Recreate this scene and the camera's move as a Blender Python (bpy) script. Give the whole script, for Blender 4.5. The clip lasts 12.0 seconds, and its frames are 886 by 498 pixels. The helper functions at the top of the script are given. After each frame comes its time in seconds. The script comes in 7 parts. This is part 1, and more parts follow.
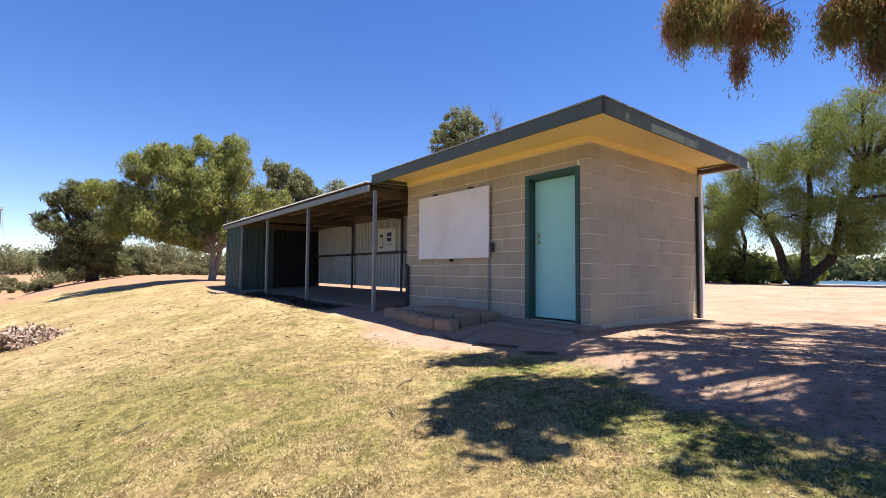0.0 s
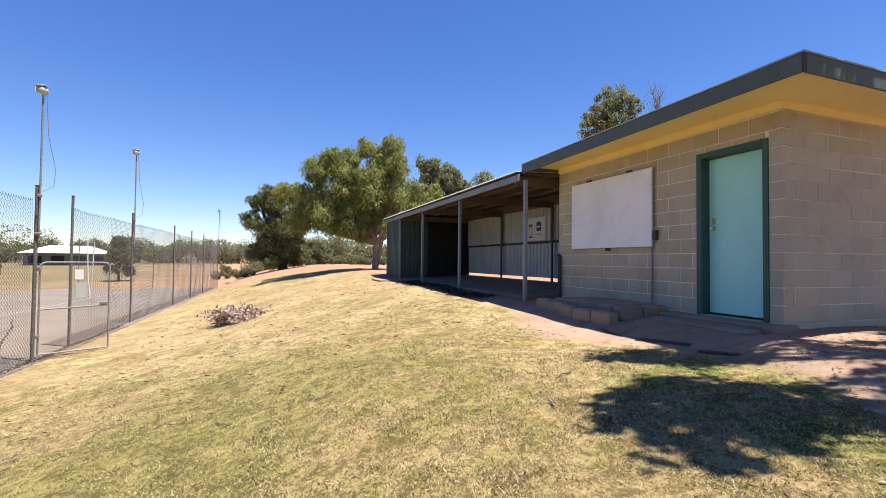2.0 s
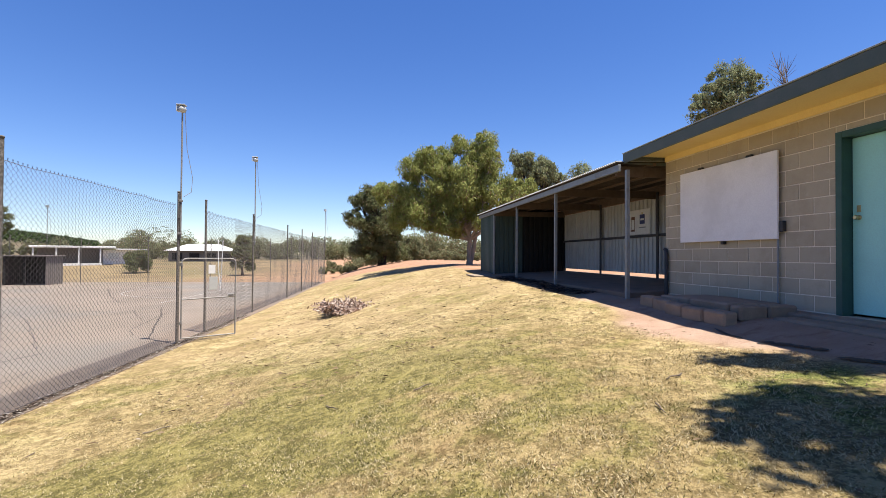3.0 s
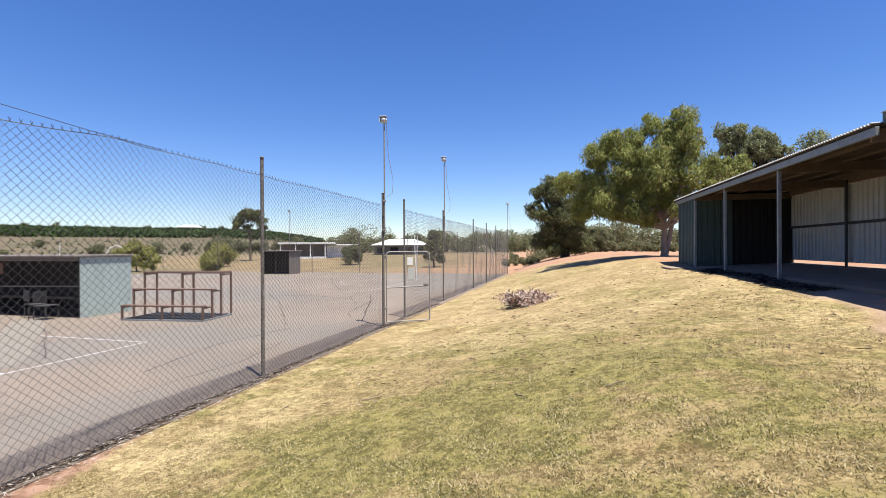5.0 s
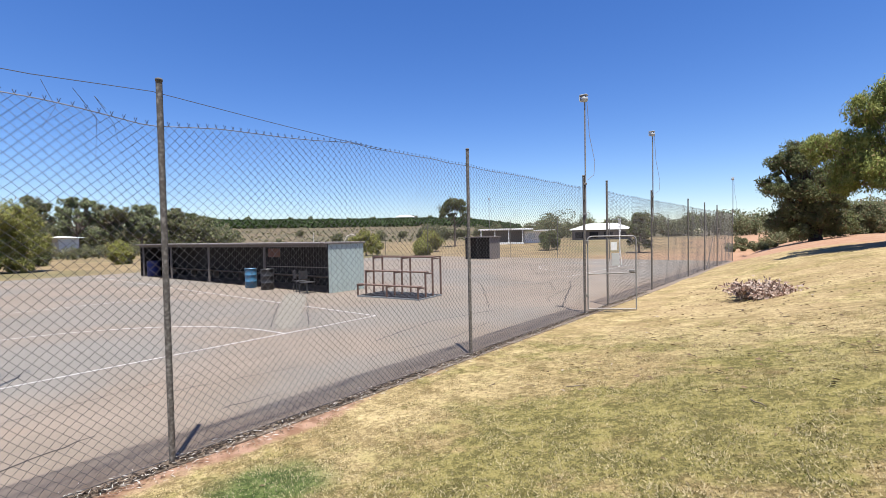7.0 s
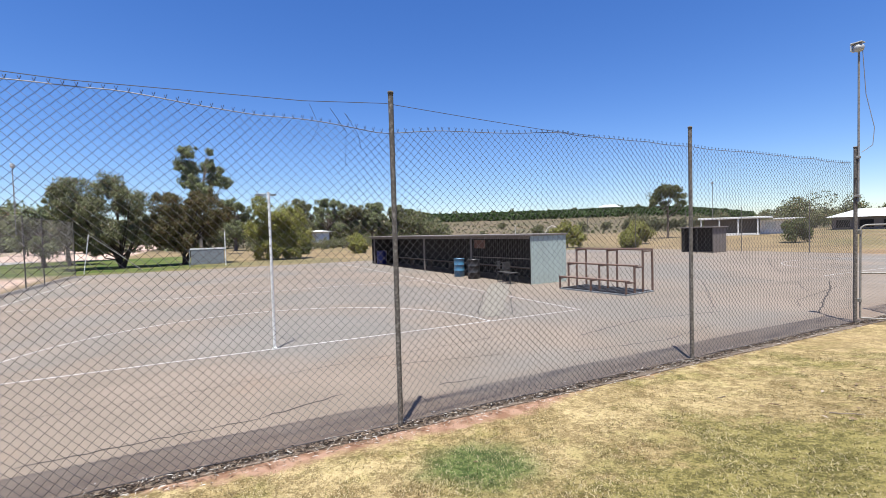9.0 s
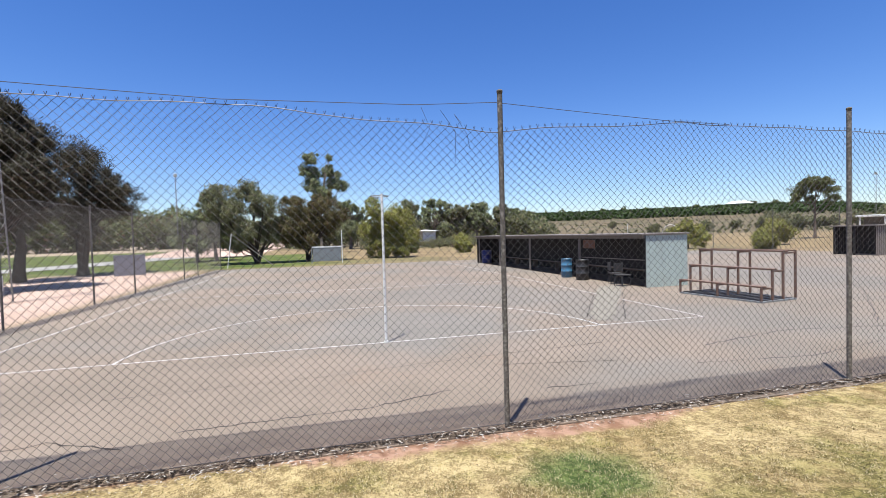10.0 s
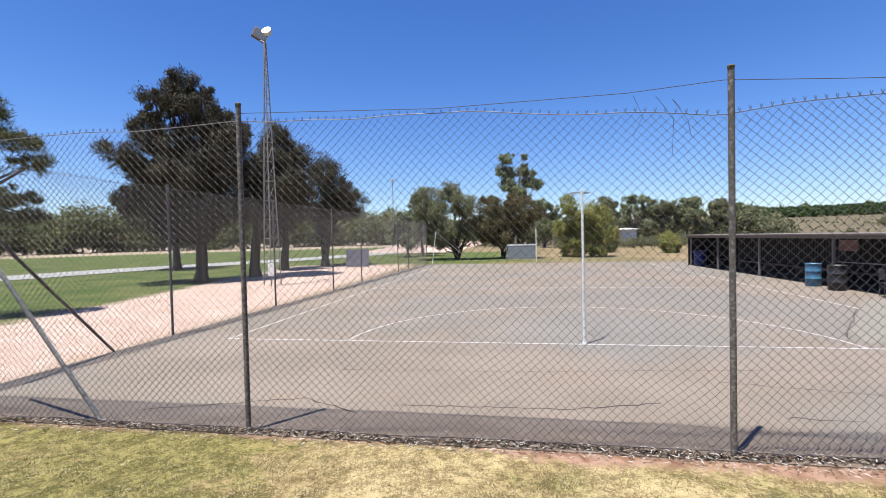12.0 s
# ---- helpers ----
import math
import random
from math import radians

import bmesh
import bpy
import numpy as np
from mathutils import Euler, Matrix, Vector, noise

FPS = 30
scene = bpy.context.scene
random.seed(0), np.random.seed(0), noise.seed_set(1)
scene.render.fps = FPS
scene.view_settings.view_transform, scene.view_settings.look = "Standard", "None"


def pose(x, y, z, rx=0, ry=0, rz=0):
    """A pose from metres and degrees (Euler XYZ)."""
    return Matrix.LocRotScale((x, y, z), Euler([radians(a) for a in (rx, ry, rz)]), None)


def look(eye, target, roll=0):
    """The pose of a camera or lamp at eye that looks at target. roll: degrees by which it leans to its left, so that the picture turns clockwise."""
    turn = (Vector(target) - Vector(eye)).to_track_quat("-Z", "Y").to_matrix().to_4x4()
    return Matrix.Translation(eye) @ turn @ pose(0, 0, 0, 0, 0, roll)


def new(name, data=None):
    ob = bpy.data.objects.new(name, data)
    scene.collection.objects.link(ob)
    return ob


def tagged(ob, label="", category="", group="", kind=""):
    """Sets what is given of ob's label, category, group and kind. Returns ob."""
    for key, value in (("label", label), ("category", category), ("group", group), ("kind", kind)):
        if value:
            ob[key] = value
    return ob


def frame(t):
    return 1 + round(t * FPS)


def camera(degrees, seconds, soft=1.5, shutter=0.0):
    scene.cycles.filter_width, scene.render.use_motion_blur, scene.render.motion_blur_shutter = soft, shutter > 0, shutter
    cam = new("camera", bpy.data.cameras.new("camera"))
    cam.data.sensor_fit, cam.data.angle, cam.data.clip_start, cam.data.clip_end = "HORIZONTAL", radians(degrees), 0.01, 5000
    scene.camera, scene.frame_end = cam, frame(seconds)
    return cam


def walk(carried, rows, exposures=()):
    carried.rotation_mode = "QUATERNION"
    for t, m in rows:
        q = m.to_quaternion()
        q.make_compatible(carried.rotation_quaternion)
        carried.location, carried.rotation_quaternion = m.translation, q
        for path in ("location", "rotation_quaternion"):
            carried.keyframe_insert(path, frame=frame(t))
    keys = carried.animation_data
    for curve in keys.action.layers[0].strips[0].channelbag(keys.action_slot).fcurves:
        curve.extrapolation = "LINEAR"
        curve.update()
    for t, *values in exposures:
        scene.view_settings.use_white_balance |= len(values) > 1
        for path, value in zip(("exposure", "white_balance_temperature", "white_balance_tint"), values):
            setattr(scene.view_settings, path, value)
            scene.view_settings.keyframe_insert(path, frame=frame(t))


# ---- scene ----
cam = camera(87.2, 12.0, soft=0.85)
PATH = [
    (0, (-5.264, -3.609, 2.243), (-4.034, -2.035, 2.343), 0.5),
    (0.5, (-5.293, -3.585, 2.242), (-4.15, -1.947, 2.337), 0.4),
    (1, (-5.314, -3.569, 2.241), (-4.297, -1.849, 2.324), 0.5),
    (1.5, (-5.329, -3.56, 2.238), (-4.466, -1.757, 2.306), 0.6),
    (2, (-5.341, -3.555, 2.235), (-4.652, -1.678, 2.287), 0.6),
    (2.5, (-5.35, -3.554, 2.231), (-4.85, -1.618, 2.27), 0.5),
    (3, (-5.358, -3.557, 2.228), (-5.057, -1.58, 2.258), 0.4),
    (5, (-5.402, -3.58, 2.217), (-5.867, -1.635, 2.213), -0.3),
    (5.5, (-5.417, -3.588, 2.215), (-6.069, -1.697, 2.199), -0.5),
    (6, (-5.433, -3.595, 2.213), (-6.277, -1.782, 2.183), -0.6),
    (6.5, (-5.452, -3.603, 2.212), (-6.486, -1.892, 2.167), -1.0),
    (7, (-5.471, -3.611, 2.211), (-6.684, -2.022, 2.155), -1.1),
    (9, (-5.546, -3.652, 2.208), (-7.305, -2.703, 2.137), -1.6),
    (9.5, (-5.561, -3.666, 2.208), (-7.413, -2.916, 2.14), -1.6),
    (10, (-5.573, -3.683, 2.207), (-7.499, -3.147, 2.146), -1.6),
    (10.5, (-5.581, -3.703, 2.205), (-7.556, -3.387, 2.153), -1.5),
    (11, (-5.586, -3.726, 2.204), (-7.583, -3.621, 2.158), -1.5),
    (11.5, (-5.586, -3.754, 2.202), (-7.583, -3.849, 2.16), -1.4),
    (12, (-5.582, -3.786, 2.2), (-7.562, -4.06, 2.153), -1.3),
]
walk(cam, [(t, look(eye, target, roll)) for t, eye, target, roll in PATH], exposures=[(0.0, 1.36, 6500, 10), (1.5, 1.32, 6500, 10), (3.0, 1.22, 6400, 10), (5.5, 1.10, 6150, 9), (9.0, 1.06, 6020, 8), (12.0, 1.08, 5980, 8)])

# ---- world and sun ----
SUN_EL, SUN_TO = 75.6, Vector((-0.78, 0.626, 0.0))      # the way that shadows fall
world = bpy.data.worlds.new("world")
scene.world = world
world.use_nodes = True
wn = world.node_tree
sky = wn.nodes.new("ShaderNodeTexSky")
sky.sky_type, sky.sun_disc = "NISHITA", False
sky.sun_elevation = radians(SUN_EL)
sky.sun_rotation = math.atan2(-SUN_TO.x, -SUN_TO.y)
sky.air_density, sky.dust_density, sky.ozone_density = 1.0, 0.0, 1.6
wn.nodes["Background"].inputs["Strength"].default_value = 0.065
clear = wn.nodes.new("ShaderNodeHueSaturation")        # a very clear, dry summer sky
clear.inputs["Hue"].default_value, clear.inputs["Saturation"].default_value = 0.508, 1.22
deep = wn.nodes.new("ShaderNodeMix")
deep.data_type, deep.blend_type = "RGBA", "MULTIPLY"
deep.inputs[0].default_value, deep.inputs[7].default_value = 1.0, (0.95, 0.97, 1.10, 1.0)
wn.links.new(sky.outputs[0], deep.inputs[6])
wn.links.new(deep.outputs[2], clear.inputs["Color"])
wn.links.new(clear.outputs[0], wn.nodes["Background"].inputs["Color"])
sun_data = bpy.data.lights.new("sun", "SUN")
sun_data.energy, sun_data.angle, sun_data.color = 4.9, radians(0.53), (1.0, 0.94, 0.84)
sun = new("sun", sun_data)
c = math.cos(radians(SUN_EL))
down = Vector((SUN_TO.x * c, SUN_TO.y * c, -math.sin(radians(SUN_EL))))
sun.rotation_mode = "QUATERNION"
sun.rotation_quaternion = down.to_track_quat("-Z", "Y")
sun.location = (10, -10, 40)


# ---- materials ----
class Nodes:
    """A small builder of node materials."""

    def __init__(self, name):
        self.mat = bpy.data.materials.new(name)
        self.mat.use_nodes = True
        self.t = self.mat.node_tree
        self.b = self.t.nodes["Principled BSDF"]
        self.out = self.t.nodes["Material Output"]
        self.space = None

    def add(self, kind, operation=None, data_type=None, blend_type=None, interpolation_type=None):
        n = self.t.nodes.new("ShaderNode" + kind)
        if operation:
            n.operation = operation
        if data_type:
            n.data_type = data_type
        if blend_type:
            n.blend_type = blend_type
        if interpolation_type:
            n.interpolation_type = interpolation_type
        return n

    def link(self, a, b):
        self.t.links.new(a, b)

    def coords(self, local=False):
        if local:
            return self.add("TexCoord").outputs["Object"]
        if self.space is None:
            self.space = self.add("NewGeometry").outputs["Position"]
        return self.space

    def noise(self, scale, detail=3.0, rough=0.55, stretch=None, local=False, distort=0.0):
        n = self.add("TexNoise")
        n.inputs["Scale"].default_value = scale
        n.inputs["Detail"].default_value = detail
        n.inputs["Roughness"].default_value = rough
        n.inputs["Distortion"].default_value = distort
        v = self.coords(local)
        if stretch:
            m = self.add("Mapping")
            m.inputs["Scale"].default_value = stretch
            self.link(v, m.inputs["Vector"])
            v = m.outputs[0]
        self.link(v, n.inputs["Vector"])
        return n.outputs["Fac"]

    def ramp(self, fac, a, b):
        n = self.add("MapRange", interpolation_type="SMOOTHSTEP")
        n.inputs["From Min"].default_value = a
        n.inputs["From Max"].default_value = b
        self.link(fac, n.inputs["Value"])
        return n.outputs["Result"]

    def math(self, op, a, b=None):
        n = self.add("Math", operation=op)
        for i, v in enumerate((a, b)):
            if v is None:
                continue
            if isinstance(v, (int, float)):
                n.inputs[i].default_value = v
            else:
                self.link(v, n.inputs[i])
        return n.outputs[0]

    def mix(self, fac, a, b, how="MIX"):
        n = self.add("Mix", data_type="RGBA", blend_type=how)
        for i, v in ((0, fac), (6, a), (7, b)):
            if isinstance(v, (int, float)):
                n.inputs[i].default_value = v
            elif isinstance(v, tuple):
                n.inputs[i].default_value = (*v, 1.0)
            else:
                self.link(v, n.inputs[i])
        return n.outputs[2]

    def finish(self, color, rough=0.8, metal=0.0, bump=None, depth=0.01, strength=0.6, spec=0.5):
        if isinstance(color, tuple):
            self.b.inputs["Base Color"].default_value = (*color, 1.0)
        else:
            self.link(color, self.b.inputs["Base Color"])
        if isinstance(rough, (int, float)):
            self.b.inputs["Roughness"].default_value = rough
        else:
            self.link(rough, self.b.inputs["Roughness"])
        self.b.inputs["Metallic"].default_value = metal
        self.b.inputs["Specular IOR Level"].default_value = spec
        if bump is not None:
            n = self.add("Bump")
            n.inputs["Strength"].default_value = strength
            n.inputs["Distance"].default_value = depth
            self.link(bump, n.inputs["Height"])
            self.link(n.outputs[0], self.b.inputs["Normal"])
        return self.mat


def paint(name, color, dark=None, rough=0.6, metal=0.0, scale=6.0, amount=0.6, fine=60.0, spec=0.4, random_amount=0.0, depth=0.002):
    """Paint or plain stuff with stains at a large scale and grain at a small one."""
    n = Nodes(name)
    dark = dark or tuple(v * 0.72 for v in color)
    stain = n.ramp(n.noise(scale, 5.0, 0.65), 0.42, 0.72)
    col = n.mix(n.math("MULTIPLY", stain, amount), color, dark)
    grain = n.noise(fine, 3.0, 0.6)
    col = n.mix(n.math("MULTIPLY", n.ramp(grain, 0.35, 0.7), 0.35), col, tuple(v * 0.8 for v in color))
    if random_amount:
        info = n.add("ObjectInfo")
        col = n.mix(n.math("MULTIPLY", info.outputs["Random"], random_amount), col, dark)
    return n.finish(col, rough, metal, grain, depth, 0.5, spec)


def leafy(name, a, b, dry, dry_share=0.15, see_through=0.35, rust=0.0):
    """Leaves, whose colour changes from leaf to leaf, with light coming through."""
    n = Nodes(name)
    r = n.add("NewGeometry").outputs["Random Per Island"]
    col = n.mix(r, a, b)
    col = n.mix(n.math("MULTIPLY", n.ramp(n.noise(0.9, 2.0), 0.5, 0.7), 0.45), col, tuple(v * 0.6 for v in a))
    col = n.mix(n.math("LESS_THAN", n.math("FRACT", n.math("MULTIPLY", r, 37.7)), dry_share), col, dry)
    if rust:
        col = n.mix(n.math("MULTIPLY", n.ramp(n.noise(1.5, 3.0, 0.6), 0.45, 0.6), rust), col, dry)
    n.finish(col, 0.75, spec=0.18)
    tr = n.add("BsdfTranslucent")
    n.link(col, tr.inputs["Color"])
    m = n.add("MixShader")
    m.inputs[0].default_value = see_through
    n.link(n.b.outputs[0], m.inputs[1])
    n.link(tr.outputs[0], m.inputs[2])
    n.link(m.outputs[0], n.out.inputs["Surface"])
    return n.mat


def band(n, value, a, b, soft):
    """1 where value lies between a and b, with soft borders."""
    return n.math("MULTIPLY", n.ramp(value, a - soft, a + soft), n.math("SUBTRACT", 1.0, n.ramp(value, b - soft, b + soft)))


def lawn_colour(n):
    """Dry couch grass: straw with greener and browner patches, by place."""
    fine = n.noise(42.0, 6.0, 0.8)
    tufts = n.noise(11.0, 5.0, 0.75)
    clods = n.noise(3.6, 4.0, 0.7)
    flecks = n.ramp(n.math("ADD", n.math("ADD", n.math("MULTIPLY", fine, 0.45), n.math("MULTIPLY", tufts, 0.33)), n.math("MULTIPLY", clods, 0.22)), 0.455, 0.555)
    straw = n.mix(flecks, (0.138, 0.0987, 0.0412), (0.33, 0.247, 0.115))
    green = n.mix(flecks, (0.08, 0.072, 0.02), (0.238, 0.203, 0.066))
    x = n.add("SeparateXYZ")
    n.link(n.coords(), x.inputs[0])
    patches = n.math("ADD", n.noise(0.34, 3.0, 0.6), n.math("MULTIPLY", n.math("SUBTRACT", n.noise(2.6, 4.0, 0.7), 0.5), 0.8))
    # greener in the middle of the lawn than along the fence and by the path
    where = n.math("MULTIPLY", band(n, x.outputs["Y"], -14.0, 3.4, 2.5), band(n, x.outputs["X"], -8.6, -2.6, 0.9))
    patches = n.math("ADD", patches, n.math("MULTIPLY", where, 0.11))
    patches = n.math("ADD", patches, n.math("MULTIPLY", n.math("SUBTRACT", 1.0, n.ramp(x.outputs["Y"], -8.0, -5.0)), 0.28))
    moist = n.math("MULTIPLY", band(n, x.outputs["Y"], -5.0, 0.1, 0.4), band(n, x.outputs["X"], -2.7, 0.5, 0.5))
    green = n.mix(n.math("MULTIPLY", moist, 0.7), green, n.mix(flecks, (0.033, 0.0578, 0.00824), (0.187, 0.221, 0.0515)))
    patches = n.math("ADD", patches, n.math("MULTIPLY", moist, 0.16))
    col = n.mix(n.math("MULTIPLY", n.ramp(patches, 0.48, 0.65), 0.85), straw, green)
    brown = n.ramp(n.noise(1.1, 4.0, 0.7), 0.54, 0.75)
    col = n.mix(n.math("MULTIPLY", brown, 0.62), col, n.mix(flecks, (0.121, 0.0735, 0.0309), (0.297, 0.2, 0.0979)))
    # bleached, thin places
    bleached = n.math("MULTIPLY", n.ramp(n.noise(0.8, 6.0, 0.72), 0.40, 0.58), n.math("SUBTRACT", 1.0, n.math("MAXIMUM", n.math("MAXIMUM", where, moist), n.math("SUBTRACT", 1.0, n.ramp(x.outputs["Y"], -6.4, -5.0)))))
    col = n.mix(n.math("MULTIPLY", bleached, 0.72), col, n.mix(flecks, (0.22, 0.158, 0.075), (0.52, 0.41, 0.215)))
    spot = n.add("VectorMath", operation="DISTANCE")
    n.link(n.coords(), spot.inputs[0])
    spot.inputs[1].default_value = (-9.05, -1.45, 0.13)
    wet = n.math("SUBTRACT", 1.0, n.ramp(n.math("ADD", spot.outputs["Value"], n.math("MULTIPLY", n.noise(3.0, 3.0), 0.5)), 0.5, 1.0))
    return n.mix(n.math("MULTIPLY", wet, 0.85), col, n.mix(flecks, (0.024, 0.052, 0.0103), (0.088, 0.13, 0.034)))


def ground_material():
    n = Nodes("ground")
    p = n.add("SeparateXYZ")
    n.link(n.coords(), p.inputs[0])
    x, y = p.outputs["X"], p.outputs["Y"]
    xr = n.math("ADD", x, n.math("MULTIPLY", y, -0.03))
    wob = n.math("MULTIPLY", n.math("SUBTRACT", n.noise(0.55, 4.0, 0.6), 0.5), 2.6)
    wob2 = n.math("MULTIPLY", n.math("SUBTRACT", n.noise(0.09, 4.0, 0.6), 0.5), 22.0)
    xw, yw = n.math("ADD", x, wob), n.math("ADD", y, wob)
    xf, yf = n.math("ADD", x, wob2), n.math("ADD", y, wob2)
    grit = n.noise(38.0, 4.0, 0.7)
    # dry field far off
    field = n.mix(n.ramp(n.noise(0.22, 5.0, 0.7), 0.35, 0.65), (0.225, 0.165, 0.09), (0.155, 0.112, 0.062))
    field = n.mix(n.math("MULTIPLY", n.ramp(n.noise(0.05, 4.0), 0.52, 0.66), 0.7), field, (0.12, 0.108, 0.0518))
    away = n.add("VectorMath", operation="LENGTH")
    n.link(n.coords(), away.inputs[0])
    field = n.mix(n.math("MULTIPLY", n.ramp(away.outputs["Value"], 75.0, 130.0), 0.8), field, n.mix(n.ramp(n.noise(0.08, 5.0, 0.7), 0.4, 0.6), (0.105, 0.083, 0.055), (0.068, 0.064, 0.038)))
    red = n.mix(n.ramp(n.noise(1.4, 5.0, 0.65), 0.3, 0.7), (0.274, 0.146, 0.0829), (0.339, 0.216, 0.14))
    red = n.mix(n.math("MULTIPLY", n.ramp(grit, 0.5, 0.7), 0.5), red, (0.197, 0.103, 0.057))
    sand = n.mix(n.ramp(n.noise(1.1, 5.0, 0.65), 0.3, 0.7), (0.30, 0.195, 0.135), (0.385, 0.275, 0.205))
    sand = n.mix(n.math("MULTIPLY", n.ramp(grit, 0.5, 0.72), 0.45), sand, (0.251, 0.158, 0.107))
    sand = n.mix(n.math("MULTIPLY", n.ramp(n.noise(1.7, 7.0, 0.75, stretch=(1.0, 2.2, 1.0)), 0.5, 0.68), 0.75), sand, (0.235, 0.135, 0.09))
    red = n.mix(n.math("MULTIPLY", band(n, yw, -14.0, 7.0, 2.5), n.ramp(xw, -4.0, -2.5)), red, sand)
    pale = n.mix(n.ramp(n.noise(0.9, 5.0, 0.7), 0.35, 0.65), (0.414, 0.288, 0.225), (0.486, 0.365, 0.302))
    pale = n.mix(n.math("MULTIPLY", n.ramp(grit, 0.5, 0.72), 0.4), pale, (0.246, 0.173, 0.124))
    lush = n.mix(n.ramp(n.noise(0.35, 4.0, 0.6), 0.35, 0.7), (0.0512, 0.0775, 0.0154), (0.116, 0.117, 0.0374))
    col = field
    # red earth east of the fence, pale gravel and watered grass to the south
    east = n.ramp(xr, -10.42, -10.2)
    col = n.mix(n.math("MULTIPLY", n.ramp(xf, -22.0, -8.0), n.ramp(y, 22.0, 30.0)), col, red)
    col = n.mix(n.math("MULTIPLY", east, n.math("SUBTRACT", 1.0, n.ramp(yf, 70.0, 90.0))), col, red)
    south = n.math("SUBTRACT", 1.0, n.ramp(y, -12.5, -11.0))
    col = n.mix(n.math("MULTIPLY", south, n.math("SUBTRACT", 1.0, east)), col, pale)
    park_edge = n.math("ADD", yw, n.math("MULTIPLY", n.math("ADD", x, 17.0), -0.16))
    park = n.math("MULTIPLY", n.math("SUBTRACT", 1.0, n.ramp(park_edge, -18.6, -17.4)), n.math("SUBTRACT", 1.0, n.ramp(x, -9.0, -4.0)))
    col = n.mix(park, col, n.mix(n.ramp(away.outputs["Value"], 125.0, 140.0), lush, (0.30, 0.235, 0.165)))
    col = n.mix(n.math("MULTIPLY", band(n, x, -75.0, -44.0, 3.0), band(n, y, -40.0, -2.0, 4.0)), col, lush)
    # the lawn
    lawn = n.math("MULTIPLY", east, n.math("SUBTRACT", 1.0, n.ramp(n.math("ADD", n.math("ADD", x, n.math("MULTIPLY", wob, 0.35)), n.math("ADD", n.math("MULTIPLY", band(n, y, 0.6, 3.0, 1.0), 0.65), n.math("MULTIPLY", n.math("SUBTRACT", 1.0, n.ramp(y, -2.0, -1.0)), 0.35))), -1.6, -1.1)))
    lawn = n.math("MULTIPLY", lawn, n.math("SUBTRACT", 1.0, n.ramp(n.math("ADD", yf, n.math("MULTIPLY", x, 1.2)), 14.5, 21.0)))
    dry = n.mix(n.ramp(n.noise(14.0, 5.0, 0.7), 0.35, 0.65), (0.235, 0.155, 0.078), (0.32, 0.235, 0.13))
    worn = n.math("MULTIPLY", n.ramp(n.math("ADD", y, n.math("MULTIPLY", wob, 1.2)), 3.0, 9.0), n.ramp(n.noise(0.7, 4.0, 0.65), 0.36, 0.62))
    col = n.mix(lawn, col, n.mix(n.math("MULTIPLY", worn, 0.55), lawn_colour(n), dry))
    # bare earth along the fence
    bare = n.math("SUBTRACT", 1.0, n.ramp(n.math("ADD", xr, n.math("ADD", n.math("MULTIPLY", wob, 0.25), n.math("ADD", n.math("MULTIPLY", n.math("SUBTRACT", n.noise(7.0, 4.0, 0.7), 0.5), 0.35), n.math("SUBTRACT", 0.2, n.math("MULTIPLY", band(n, y, -3.6, 0.4, 0.8), 0.24))))), -10.12, -9.9))
    bare = n.math("MULTIPLY", bare, n.ramp(xr, -10.5, -10.4))
    bare = n.math("MULTIPLY", bare, band(n, y, -14.0, 36.0, 1.0))
    col = n.mix(bare, col, n.mix(n.ramp(n.noise(5.0, 4.0), 0.4, 0.6), (0.21, 0.115, 0.072), (0.34, 0.21, 0.145)))
    bump = n.math("ADD", n.noise(40.0, 6.0, 0.8), n.math("MULTIPLY", n.noise(4.0, 3.0), 1.2))
    return n.finish(col, 0.95, bump=bump, depth=0.022, strength=0.8, spec=0.15)


